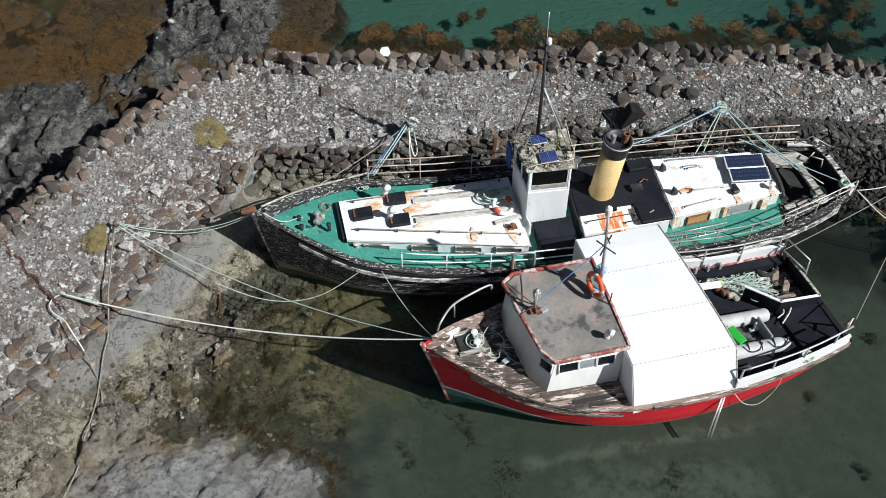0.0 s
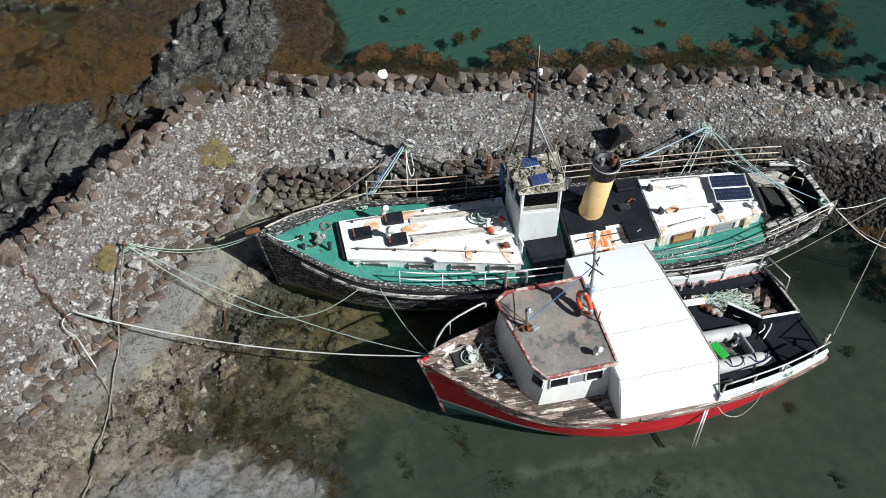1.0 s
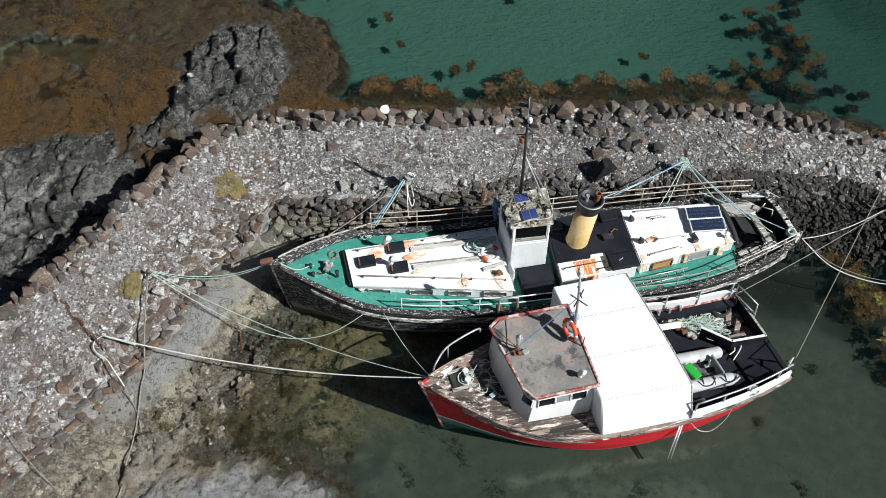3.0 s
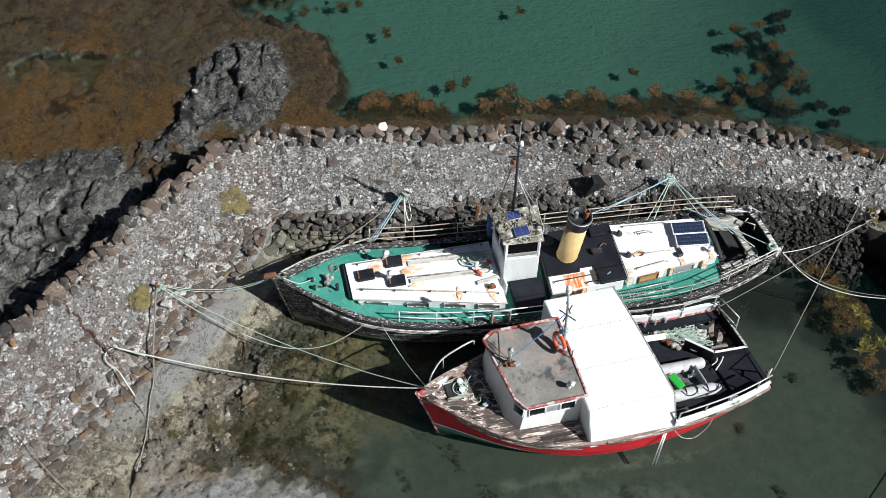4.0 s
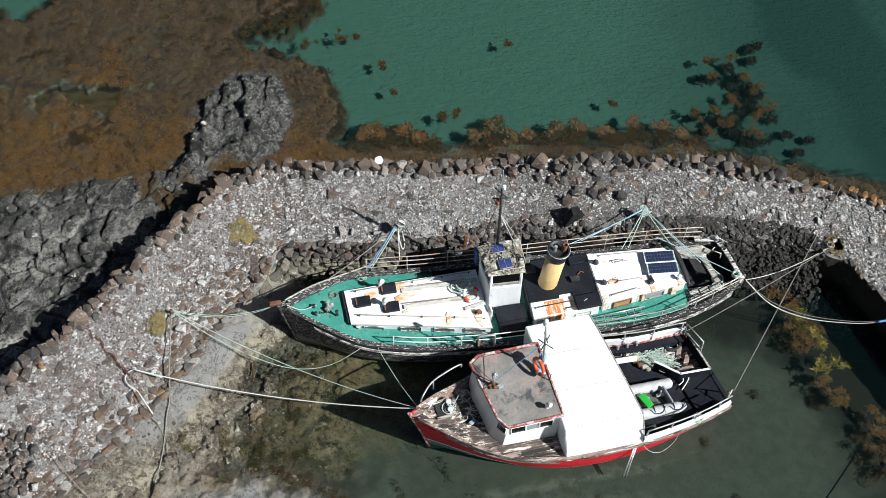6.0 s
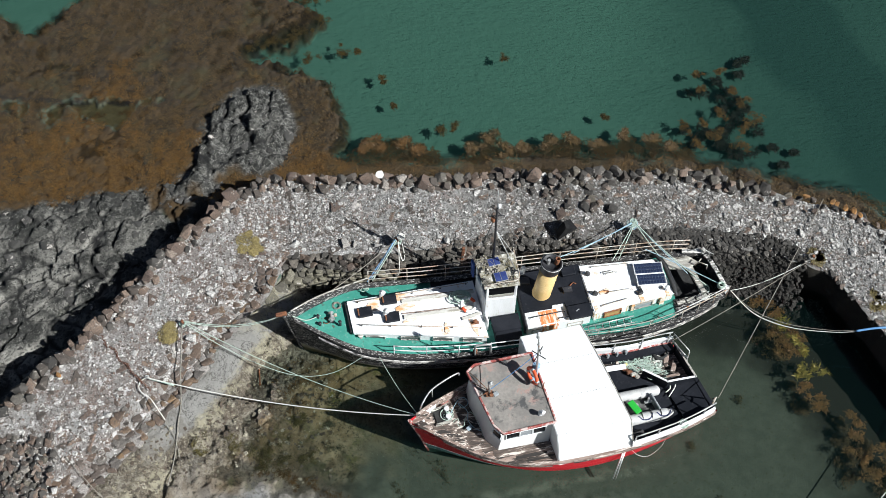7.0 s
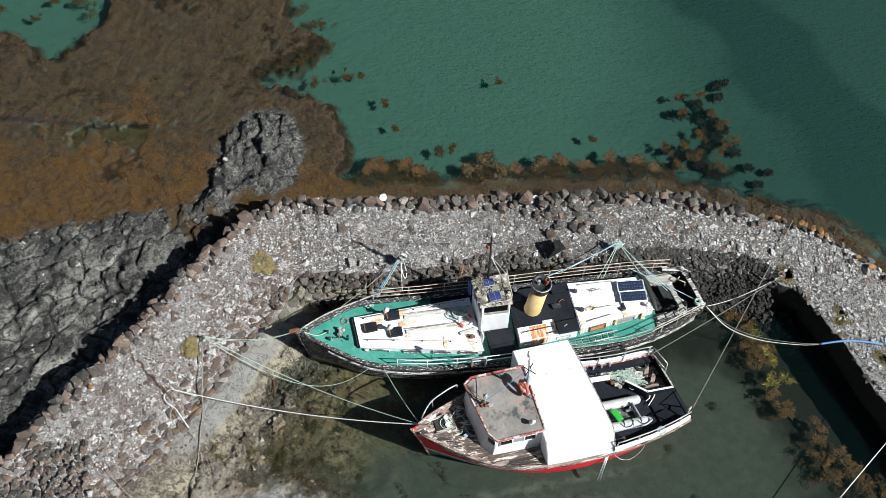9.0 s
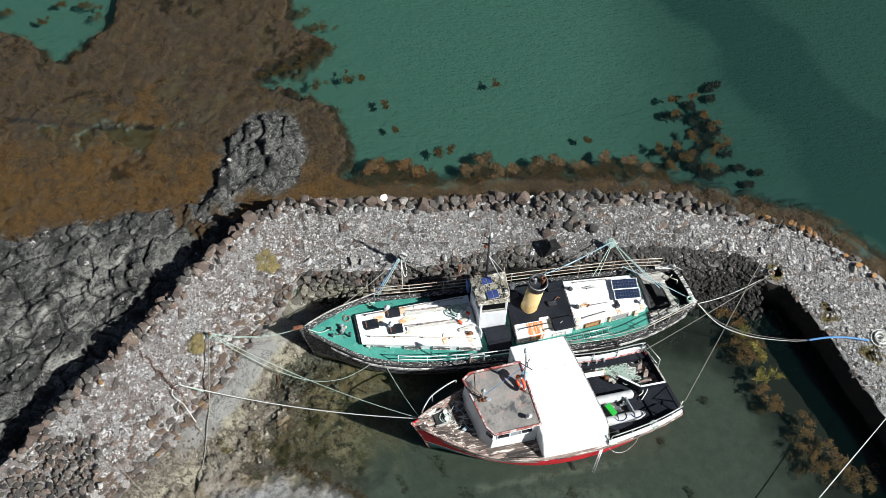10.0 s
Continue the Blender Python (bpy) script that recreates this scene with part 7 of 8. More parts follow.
def pier_points(rg, count, lo=0.03, hi=0.97):
    u, w = rg.uniform(1.0, 18.0, count), rg.uniform(lo, hi, count)
    k = np.arange(len(PIER_OUT))
    o, i = np.array(PIER_OUT, float), np.array(PIER_IN, float)
    p = np.stack([np.interp(u, k, o[:, c]) * (1 - w) + np.interp(u, k, i[:, c]) * w for c in (0, 1)], 1)
    return p, w


def pebbles(rg, count, lo, hi, power=2.5):
    p, w = pier_points(rg, count)
    s = lo + (hi - lo) * rg.random(count) ** power
    z = pier_top(p[:, 0], p[:, 1], w) + 0.1 * s
    return np.column_stack([p, z]), np.stack([s, s * rg.uniform(0.45, 0.9, count), s * rg.uniform(0.25, 0.5, count)], 1)


def pebble_side(landward):
    """Pebbles of the landward arm, or of the rest of the pier."""
    def place(rg, n):
        pos, size = pebbles(rg, n, 0.035, 0.125, 2.6)
        keep = (pos[:, 0] + rg.normal(0, 1.2, n) < -5.5) == landward
        return pos[keep], size[keep]
    return place


ARM_PEBBLE = stone_surface("arm_pebble", [(0.0, (0.25, 0.225, 0.21)), (0.2, (0.33, 0.31, 0.295)), (0.38, (0.16, 0.135, 0.12)), (0.54, (0.25, 0.17, 0.14)), (0.68, (0.4, 0.375, 0.36)), (0.78, (0.19, 0.155, 0.135)), (0.87, (0.84, 0.82, 0.8))], lichen=False)
scatter("pebbles", 54000, pebble_side(False), disc_shape(5), PEBBLE, "grey, brown and white pebbles on the pier", "pebbles", 1)
scatter("pebbles", 46000, pebble_side(True), disc_shape(5), ARM_PEBBLE, "brown-grey pebbles on the landward arm of the pier", "pebbles", 41)


def set_slabs(rg, n):
    p, w = pier_points(rg, n)
    s = 0.16 + 0.5 * rg.random(n) ** 2.5
    keep = rg.random(n) < np.where((p[:, 0] < -6) & (w > 0.55), 1.0, 0.22)
    z = pier_top(p[:, 0], p[:, 1], w)
    return np.column_stack([p, z])[keep], np.stack([s, s * rg.uniform(0.5, 0.9, n), s * 0.16], 1)[keep]


scatter("bedded_stones", 2600, set_slabs, cut_shape(601), stone_surface("bedded_stone", EDGE_TONES[:5] + [(0.82, (0.5, 0.47, 0.45))]), "flat brown stones bedded in the pier top", "stones", 12)


def white_shingle(rg, n):
    pos, s = pebbles(rg, n, 0.06, 0.26, 2.6)
    keep = rg.random(n) < np.where(pos[:, 0] > 10.8, 0.42, np.where(pos[:, 0] < -7, 0.42, 0.16))
    return pos[keep], s[keep]


scatter("pale_shingle", 7000, white_shingle, disc_shape(7), PALE_STONE, "loose pale stones scattered on the pier", "stones", 2)


def shore_stones(rg, n):
    x, y = rg.uniform(-14, -4, n), rg.uniform(-9, 2, n)
    d = line_distance(x, y, SLIP_EDGE)
    keep = (inside_distance(x, y, HARBOUR) < -0.1) & ((d > 1.0 + 0.5 * rg.random(n)) | (y < -4.4 - rg.random(n))) & (d < 2.2 + 4.5 * rg.random(n) ** 1.6) & (inside_distance(x, y, BEDROCK) > 0.1)
    x, y = x[keep], y[keep]
    s = 0.05 + 0.22 * rg.random(len(x)) ** 3
    return np.column_stack([x, y, ground_height(x, y) + 0.02]), np.stack([s, s * 0.75, s * 0.3], 1)


def slope_rubble(rg, n):
    x, t = rg.uniform(7.6, 14.4, n), rg.random(n) ** 1.2
    edge_y = np.interp(x, [p[0] for p in PIER_IN[11:16]], [p[1] for p in PIER_IN[11:16]])
    y = edge_y + np.interp(x, [9.0, 10.5], [0.4, 0.65]) - 2.3 * t * np.interp(x, [7.6, 9.8, 10.8], [0.45, 0.5, 1.0])
    d = np.maximum(edge_y - y, 0)
    s = 0.1 + 0.26 * rg.random(n) ** 2
    return np.column_stack([x, y, np.where(d > 0, 1.42 - 1.1 * d, 1.5) + rg.uniform(-0.03, 0.08, n)]), np.stack([s, s * rg.uniform(0.6, 0.9, n), s * rg.uniform(0.45, 0.8, n)], 1)


def rubble_band(low):
    def place(rg, n):
        pos, size = slope_rubble(rg, n)
        keep = (pos[:, 2] + rg.normal(0, 0.15, n) < np.interp(pos[:, 0], [10.3, 11.8, 13.2], [0.8, 1.25, 1.7])) == low
        return pos[keep], size[keep] * 0.85
    return place


scatter("rubble", 3300, rubble_band(False), cut_shape(621, 14), stone_surface("dark_rubble", [(0.0, (0.04, 0.037, 0.034)), (0.3, (0.065, 0.061, 0.056)), (0.6, (0.024, 0.023, 0.022)), (0.8, (0.11, 0.103, 0.093))], lichen=False), "small dark broken rock sliding down to the basin", "rubble", 21)
# lower rubble takes the same blackened tone, wet rock and shade together
scatter("rubble", 3300, rubble_band(True), cut_shape(622, 14), WET_SHADE, "wet, shade-darkened broken rock at the foot of the slope", "rubble", 21)
scatter("shore_stones", 9000, shore_stones, cut_shape(613), stone_surface("yellowish_stone", [(0.0, (0.24, 0.205, 0.15)), (0.3, (0.16, 0.13, 0.1)), (0.52, (0.36, 0.32, 0.23)), (0.72, (0.13, 0.095, 0.068)), (0.86, (0.5, 0.455, 0.35))], lichen=False),
        "small weedy stones along the slip", "stones", 3)


def shelf_lumps(rg, n):
    x, y = rg.uniform(-24, -5.5, n), rg.uniform(-9, 13, n)
    keep = ((inside_distance(x, y, SHELF) < -0.2) | (inside_distance(x, y, CRAG) < -0.1)) & (line_distance(x, y, PIER_OUT) > 0.5)
    x, y = x[keep], y[keep]
    s = 0.1 + 0.55 * rg.random(len(x)) ** 3
    return np.column_stack([x, y, ground_height(x, y) - 0.03 * s]), np.stack([s, s * 0.75, s * 0.22], 1)


scatter("shelf_rocks", 1500, shelf_lumps, cut_shape(602), stone_surface("basalt_lump", [(0.0, (0.05, 0.05, 0.048)), (0.4, (0.085, 0.083, 0.08)), (0.75, (0.035, 0.035, 0.034)), (0.94, (0.14, 0.135, 0.125))]),
        "lumpy dark basalt of the rock shelf", "rocks", 4)

# ---- seaweed ----
WEED_MATS = {}
for key, a, b in (("brown", (0.1, 0.057, 0.017), (0.148, 0.083, 0.023)), ("rust", (0.075, 0.041, 0.013), (0.13, 0.066, 0.019)), ("olive", (0.066, 0.042, 0.017), (0.105, 0.065, 0.023)), ("gold", (0.105, 0.052, 0.011), (0.148, 0.073, 0.014)), ("silty", (0.06, 0.055, 0.03), (0.09, 0.08, 0.042)), ("yellow", (0.25, 0.19, 0.03), (0.16, 0.13, 0.024)), ("copper", (0.23, 0.112, 0.033), (0.13, 0.07, 0.022)), ("sunken", (0.012, 0.013, 0.01), (0.02, 0.019, 0.013)), ("mossy", (0.1, 0.08, 0.02), (0.065, 0.055, 0.016))):
    WEED_MATS[key] = surface("%s_weed" % key, a, b, 4, rough=0.6, relief=0.2, islands=0.34)
FROND = np.array([(0, -0.05, 0), (0, 0.05, 0), (0.4, -0.13, 0.1), (0.4, 0.13, 0.08), (0.8, -0.1, 0.06), (0.8, 0.12, 0.05), (1.1, 0.0, -0.04)])


def fronds(name, centres, per, length, material, label, seed, spread=0.35, depth=0.03):
    """Clumps of branching fronds round the centres given as x, y, z, radius."""
    rg = np.random.default_rng(seed)
    c = np.array(centres, float)
    if per > 40:
        lobes = np.repeat(c, 5, 0)
        lobes[:, :2] += rg.normal(0, 0.45, (len(lobes), 2)) * lobes[:, 3:]
        lobes[:, 3] *= rg.uniform(0.25, 0.75, len(lobes))
        c, per, length = lobes, per, length * 0.4
    c = np.repeat(c, per, 0)
    n = len(c)
    a, r = rg.uniform(0, 2 * math.pi, n), np.sqrt(rg.random(n)) * c[:, 3]
    pos = c[:, :3] + np.stack([r * np.cos(a), r * np.sin(a), rg.uniform(-depth, depth, n) - 0.12 * r], 1)
    head = rg.uniform(0, 2 * math.pi, n) if per > 8 else a + rg.normal(0, 0.9, n)
    s = length * rg.uniform(0.5, 1.3, n)
    v_ = FROND[None] * s[:, None, None] * rg.uniform(0.75, 1.25, (n, 7, 3))
    bend = rg.normal(0, spread, n)[:, None]
    x, y = v_[..., 0], v_[..., 1] + bend * v_[..., 0] ** 2 / s[:, None]
    ch, sh_ = np.cos(head)[:, None], np.sin(head)[:, None]
    lift = rg.normal(0, 0.2, n)[:, None] * x
    out = np.stack([x * ch - y * sh_, x * sh_ + y * ch, v_[..., 2] + lift], 2) + pos[:, None]
    base = (np.arange(n) * 7)[:, None]
    quads = np.concatenate([base + np.array(f)[None] for f in ([0, 2, 3, 1], [2, 4, 5, 3])]).tolist()
    tris = (base + np.array([4, 6, 5])[None]).tolist()
    ob = link_mesh(name, out.reshape(-1, 3), quads + tris, material)
    return tagged(ob, label, "seaweed", kind="stuff")


rg = np.random.default_rng(9)


def in_field(n, test, box_):
    x, y = rg.uniform(box_[0], box_[1], n), rg.uniform(box_[2], box_[3], n)
    k = test(x, y)
    x, y = x[k], y[k]
    return np.column_stack([x, y, np.maximum(ground_height(x, y), -0.05) + 0.03, np.full(len(x), 0.22)])


field = lambda x, y: (fractal(x, y, 0.9, 3, 29) > 0.31) & (fractal(x, y * 2.2, 2.1, 2, 53) > 0.36) & (inside_distance(x, y, POOL) + 2.4 * (fractal(x, y, 1.3, 3, 75) - 0.5) > -0.1) & (algae_distance(x, y) < 0.12) & (inside_distance(x, y, CRAG) > 0) & (inside_distance(x, y, SHELF) > -0.3) & (ground_height(x, y) > -0.3) & (np.minimum.reduce([line_distance(x, y, c_) for c_ in CRACKS]) > 0.03 + 0.12 * fractal(x, y, 1.5, 2, 17) ** 2)
fronds("seaweed", in_field(13000, lambda x, y: field(x, y) & (golden(x, y) > 0.46), (-24, -3, 5, 24)), 12, 0.075, WEED_MATS["brown"], "golden-brown wrack covering the low rocks", 1)
fronds("seaweed", in_field(17000, lambda x, y: field(x, y) & (golden(x, y) < 0.56), (-24, -3, 5, 24)), 10, 0.085, WEED_MATS["olive"], "dull olive wrack covering the low rocks", 2)
fronds("seaweed", in_field(14000, lambda x, y: field(x, y) & (golden(x, y) > 0.54), (-24, -3, 5, 16)), 14, 0.07, WEED_MATS["gold"], "golden-orange wrack on the low rocks", 3)
fronds("seaweed", in_field(5200, lambda x, y: field(x, y) & (fractal(x, y * 1.8, 1.3, 4, 57) > 0.575), (-24, -3, 5, 24)), 8, 0.13, WEED_MATS["sunken"], "blackish wrack in the hollows of the low rocks", 35)
foot = lambda x, y: (inside_distance(x, y, HARBOUR) > 2) & (line_distance(x, y, PIER_OUT) < 2.5 + 2.2 * (fractal(x, y, 0.8, 3, 33) - 0.5)) & (line_distance(x, y, PIER_OUT) > 0.35) & (x > -5)
fronds("seaweed", in_field(13000, foot, (-5, 24, -4, 10)), 13, 0.075, WEED_MATS["olive"], "dark wrack at the sea foot of the pier", 4)
fronds("seaweed", in_field(9000, lambda x, y: foot(x, y) & (fractal(x, y, 0.9, 3, 35) > 0.45), (-5, 24, -4, 10)), 12, 0.075, WEED_MATS["brown"], "brown wrack at the sea foot of the pier", 34)
sea_spots = [(-3.0, 8.85, 0.42), (-2.35, 9.0, 0.4), (-1.25, 9.0, 0.42), (-0.6, 8.75, 0.4), (2.25, 9.15, 0.42), (3.8, 8.65, 0.35), (5.2, 8.95, 0.42), (6.0, 9.05, 0.35), (8.35, 9.1, 0.38), (9.45, 9.0, 0.35), (1.75, 8.7, 0.35), (3.1, 8.35, 0.4), (7.2, 8.8, 0.3), (10.4, 8.5, 0.35)]
sea_far = [(12.0, 12.7, 0.3), (13.1, 12.95, 0.32), (13.65, 11.75, 0.26), (14.0, 11.1, 0.4), (12.25, 11.9, 0.24), (12.85, 10.45, 0.36), (14.45, 10.15, 0.5), (11.1, 9.75, 0.34), (11.95, 9.85, 0.3), (12.45, 9.35, 0.46), (13.7, 9.55, 0.3), (11.55, 8.8, 0.34), (13.65, 8.6, 0.42)]
deep_far = [(14.6, 14.5, 0.35), (14.2, 14.2, 0.25), (12.3, 12.5, 0.5), (13.4, 12.4, 0.55), (13.8, 11.95, 0.55), (14.1, 11.5, 0.55), (13.5, 10.8, 0.6), (14.3, 10.55, 0.6), (12.0, 10.2, 0.5), (12.5, 9.75, 0.55), (12.95, 9.35, 0.6), (13.75, 9.1, 0.6), (11.2, 10.3, 0.22), (15.0, 9.3, 0.2), (15.3, 8.3, 0.18), (15.95, 9.0, 0.14), (16.6, 7.0, 0.16), (14.2, 13.6, 0.3), (13.1, 13.2, 0.45), (11.5, 9.5, 0.4), (13.2, 11.5, 0.4), (13.0, 10.2, 0.4)]
sea_sunk = [(-5.7, 14.1, 0.36), (-4.2, 14.35, 0.36), (-3.5, 14.45, 0.2), (-2.35, 12.7, 0.26), (3.4, 13.95, 0.24), (-1.8, 11.2, 0.16), (0.25, 9.7, 0.3), (0.9, 9.9, 0.22), (-6.1, 17.8, 0.4), (-5.6, 17.9, 0.3), (7.6, 10.4, 0.18), (-5.3, 16.5, 0.35), (-6.2, 15.7, 0.4), (-6.9, 15.3, 0.5), (-8.3, 14.9, 0.5), (-7.6, 15.4, 0.5), (-6.6, 19.1, 0.5), (-5.9, 16.9, 0.45), (-22.3, 19.3, 0.4), (-20.3, 18.6, 0.25), (-18.3, 19.6, 0.35), (-17.4, 19.2, 0.45), (-19.5, 19.7, 0.3)]


def ragged(spots, n, seed):
    """Each round spot broken into n smaller ones, drawn out along a heading of its own."""
    r_ = random.Random(seed)
    out_ = []
    for x, y, r in spots:
        a = r_.uniform(0, math.pi)
        for k in range(n):
            u, w = r_.gauss(0, 0.62) * r, r_.gauss(0, 0.34) * r
            out_.append((x + u * math.cos(a) - w * math.sin(a), y + u * math.sin(a) + w * math.cos(a), r * r_.uniform(0.22, 0.55)))
    return out_


lift_to = lambda spots, z: [(x, y, z, r) for x, y, r in spots]
fronds("seaweed", lift_to(sea_spots[:4], 0.0), 150, 0.3, WEED_MATS["rust"], "rust-brown kelp floating off the pier", 5)
fronds("seaweed", lift_to(sea_spots[4:], 0.0), 120, 0.3, WEED_MATS["olive"], "olive-brown kelp floating off the pier", 25)
fronds("seaweed", lift_to([(x + 0.3, y - 0.4, r * 1.5) for x, y, r in sea_spots], -0.08), 120, 0.3, WEED_MATS["olive"], "olive kelp under the surface", 6)
fronds("seaweed", lift_to(ragged([(x, y, r * 0.9) for x, y, r in sea_far], 8, 71), -0.05), 40, 0.085, WEED_MATS["copper"], "brown kelp clumps in open water", 7)
# near-black masses: deep kelp together with the shadow that the tips throw
fronds("seaweed", lift_to(ragged([(x, y - 0.5, r * 0.72) for x, y, r in deep_far], 7, 72), -0.45), 40, 0.15, WEED_MATS["sunken"], "near-black fronds for deep kelp and the kelp's shadow", 8)
fronds("seaweed", lift_to(ragged(sea_sunk, 7, 73), -0.06), 36, 0.1, WEED_MATS["brown"], "small dark kelp clumps under water", 9)
right_spots = [(13.3, 0.9, 0.35), (12.9, 0.65, 0.3), (13.45, 0.2, 0.3), (13.7, -0.7, 0.45), (13.3, -0.8, 0.35), (13.75, -1.35, 0.42), (14.2, -1.25, 0.3), (13.5, -1.1, 0.4), (14.05, -2.95, 0.22), (14.4, -3.55, 0.35), (14.3, -3.85, 0.25), (15.6, -4.4, 0.3), (15.45, -5.1, 0.35), (15.65, -5.9, 0.4), (16.4, -5.65, 0.35), (16.5, -6.35, 0.45), (16.9, -6.9, 0.5), (15.75, -6.6, 0.4), (17.6, -7.2, 0.55)]
fronds("seaweed", lift_to(ragged(right_spots, 8, 74), -0.04), 40, 0.1, WEED_MATS["copper"], "rust-brown kelp in the basin", 10)
fronds("seaweed", lift_to(ragged([(14.0, -2.35, 0.3), (14.65, -2.25, 0.33), (14.3, -1.5, 0.3), (13.6, -0.45, 0.35), (13.9, -0.9, 0.25)], 5, 75), -0.03), 30, 0.14, WEED_MATS["yellow"], "yellow-green weed in the basin", 11)
# offset dark copies of the kelp stand in for its shadow on the floor
fronds("seaweed", lift_to([(x - 0.4, y + 0.15, r * 0.95) for x, y, r in right_spots[3:]], -0.55), 90, 0.22, WEED_MATS["olive"], "dark weed copies painting the kelp's shadow on the basin floor", 12)
shallow = lambda x, y: (inside_distance(x, y, HARBOUR) < -0.3) & (line_distance(x, y, SLIP_EDGE) > 2.3) & (line_distance(x, y, SLIP_EDGE) < 6.2) & (fractal(x, y, 0.55, 3, 15) > 0.56)
pts = in_field(1500, shallow, (-12, 0, -9, 2))
pts[:, 2] = ground_height(pts[:, 0], pts[:, 1]) + 0.05
fronds("seaweed", pts, 9, 0.075, WEED_MATS["olive"], "dark weed over the shallow basin floor", 13)
bed_spots = [(5.4, -7.4, 0.4), (10.3, -7.2, 0.2), (9.5, -5.1, 0.2), (1.1, -7.3, 0.55), (0.0, -5.8, 0.35), (-3.9, -5.0, 0.3), (-3.2, -6.0, 0.25), (-1.5, -6.7, 0.35), (-1.1, -4.9, 0.4), (-3.9, -3.1, 0.35), (-4.1, -4.0, 0.2), (6.9, -4.9, 0.15), (11.6, -3.2, 0.2)]
rim_spots = [(-3.9, -7.0, 0.45), (-4.6, -7.0, 0.3), (-5.4, -6.4, 0.3), (-3.6, -7.7, 0.4), (-6.6, -6.1, 0.3), (-4.1, -8.6, 0.4), (-3.2, -8.4, 0.35), (-4.2, -7.5, 0.5), (-4.7, -6.6, 0.4), (-3.8, -8.2, 0.5), (-5.9, -6.1, 0.35), (-3.5, -7.2, 0.4)]
brown_spots = rim_spots + [(-15.0, 10.8, 0.25), (-16.2, 10.9, 0.3), (-13.8, 10.9, 0.25), (-17.3, 10.9, 0.2), (-5.8, -1.8, 0.6), (-5.6, -3.3, 0.4), (-6.1, -2.7, 0.5), (-5.2, -2.2, 0.4), (-6.6, -3.6, 0.4)]
moss_spots = [(-6.85, -5.0, 0.5), (-6.3, -5.2, 0.7), (-5.8, -5.6, 0.5), (-8.9, -5.1, 0.4), (-6.5, -5.7, 0.35), (-4.9, -5.4, 0.3), (-7.6, -4.9, 0.4), (-5.3, -3.9, 0.3)]
on_bed = lambda spots: [(x, y, float(ground_height(np.array([x]), np.array([y]))[0]) + 0.1, r) for x, y, r in spots]
fronds("seaweed", on_bed(ragged(bed_spots, 9, 76)), 16, 0.075, WEED_MATS["silty"], "dark weed clumps on the basin floor", 14)
fronds("seaweed", [(x, y, min(z - 0.06, -0.05), r * 0.8) for x, y, z, r in on_bed(ragged(brown_spots, 9, 77))], 16, 0.08, WEED_MATS["brown"], "brown weed in the shallows by the slip", 26)
fronds("seaweed", on_bed(ragged(moss_spots, 12, 78)), 22, 0.07, WEED_MATS["mossy"], "olive-yellow weed in the shallows", 27)
grass_spots = [(-7.3, 2.75, 1.72, 0.5), (-10.2, -1.25, 1.74, 0.5), (-7.1, 2.6, 1.7, 0.25), (14.9, 1.9, 1.55, 0.4), (17.0, -0.2, 1.55, 0.35), (18.3, -2.2, 1.55, 0.35)]
ob = fronds("dry_grass", [(a, b, c_, r * 1.05) for a, b, c_, r in grass_spots], 420, 0.16, surface("dry_moss", (0.3, 0.24, 0.1), (0.22, 0.175, 0.075), 5, rough=0.9, islands=0.4), "yellow-green moss patches on the pier", 15, depth=0.01)
ob["category"] = "moss"
for v_ in ob.data.vertices:
    v_.co.z = max(v_.co.z, 1.6)

# ---- posts, ropes and chain on the pier ----


def mooring_post(x, y, z, h, material, label, r=0.09):
    post = thing("mooring_post", pose(x, y, z), label, "mooring post", "mooring posts")
    part("post", lathe([(r * 1.1, -0.3), (r, 0.05), (r * 0.9, h * 0.7), (r * 1.25, h * 0.8), (r * 1.25, h * 0.95), (r * 0.7, h)], 12), material, post, smooth=True)
    return post


def rope(name, points, r, material, label, per=5):
    return tagged(part(name, tube(smooth_line(points, per), r, 6), material, None, label, smooth=True), category="rope")


p1 = mooring_post(-1.55, 2.62, 1.5, 0.72, RUST, "iron mooring post wrapped in pale blue rope", 0.06)
p2 = mooring_post(7.8, 3.2, 1.5, 0.6, RUST, "iron mooring post wrapped in blue rope", 0.06)
for k, (post, m_) in enumerate(((p1, ROPE_PALE), (p2, ROPE_BLUE), (p2, ROPE_PALE))):
    part("wrapping", coil(0, 0, 0.4 + 0.12 * (k == 2), 0.13, 10, 0.035, seed=80 + k, wild=0.5), m_, post)
part("knot", coil(0.12, 0.05, 0.6, 0.1, 5, 0.06, seed=85, wild=0.4), ROPE_WHITE, p1)
part("hanging_coil", tube(smooth_line([(0.05, -0.1, 0.6), (0.1, -0.35, 0.1), (0.2, -0.5, -0.2), (0.28, -0.35, -0.1), (0.2, -0.1, 0.4)], 5), 0.022, 5), ROPE_WHITE, p1)
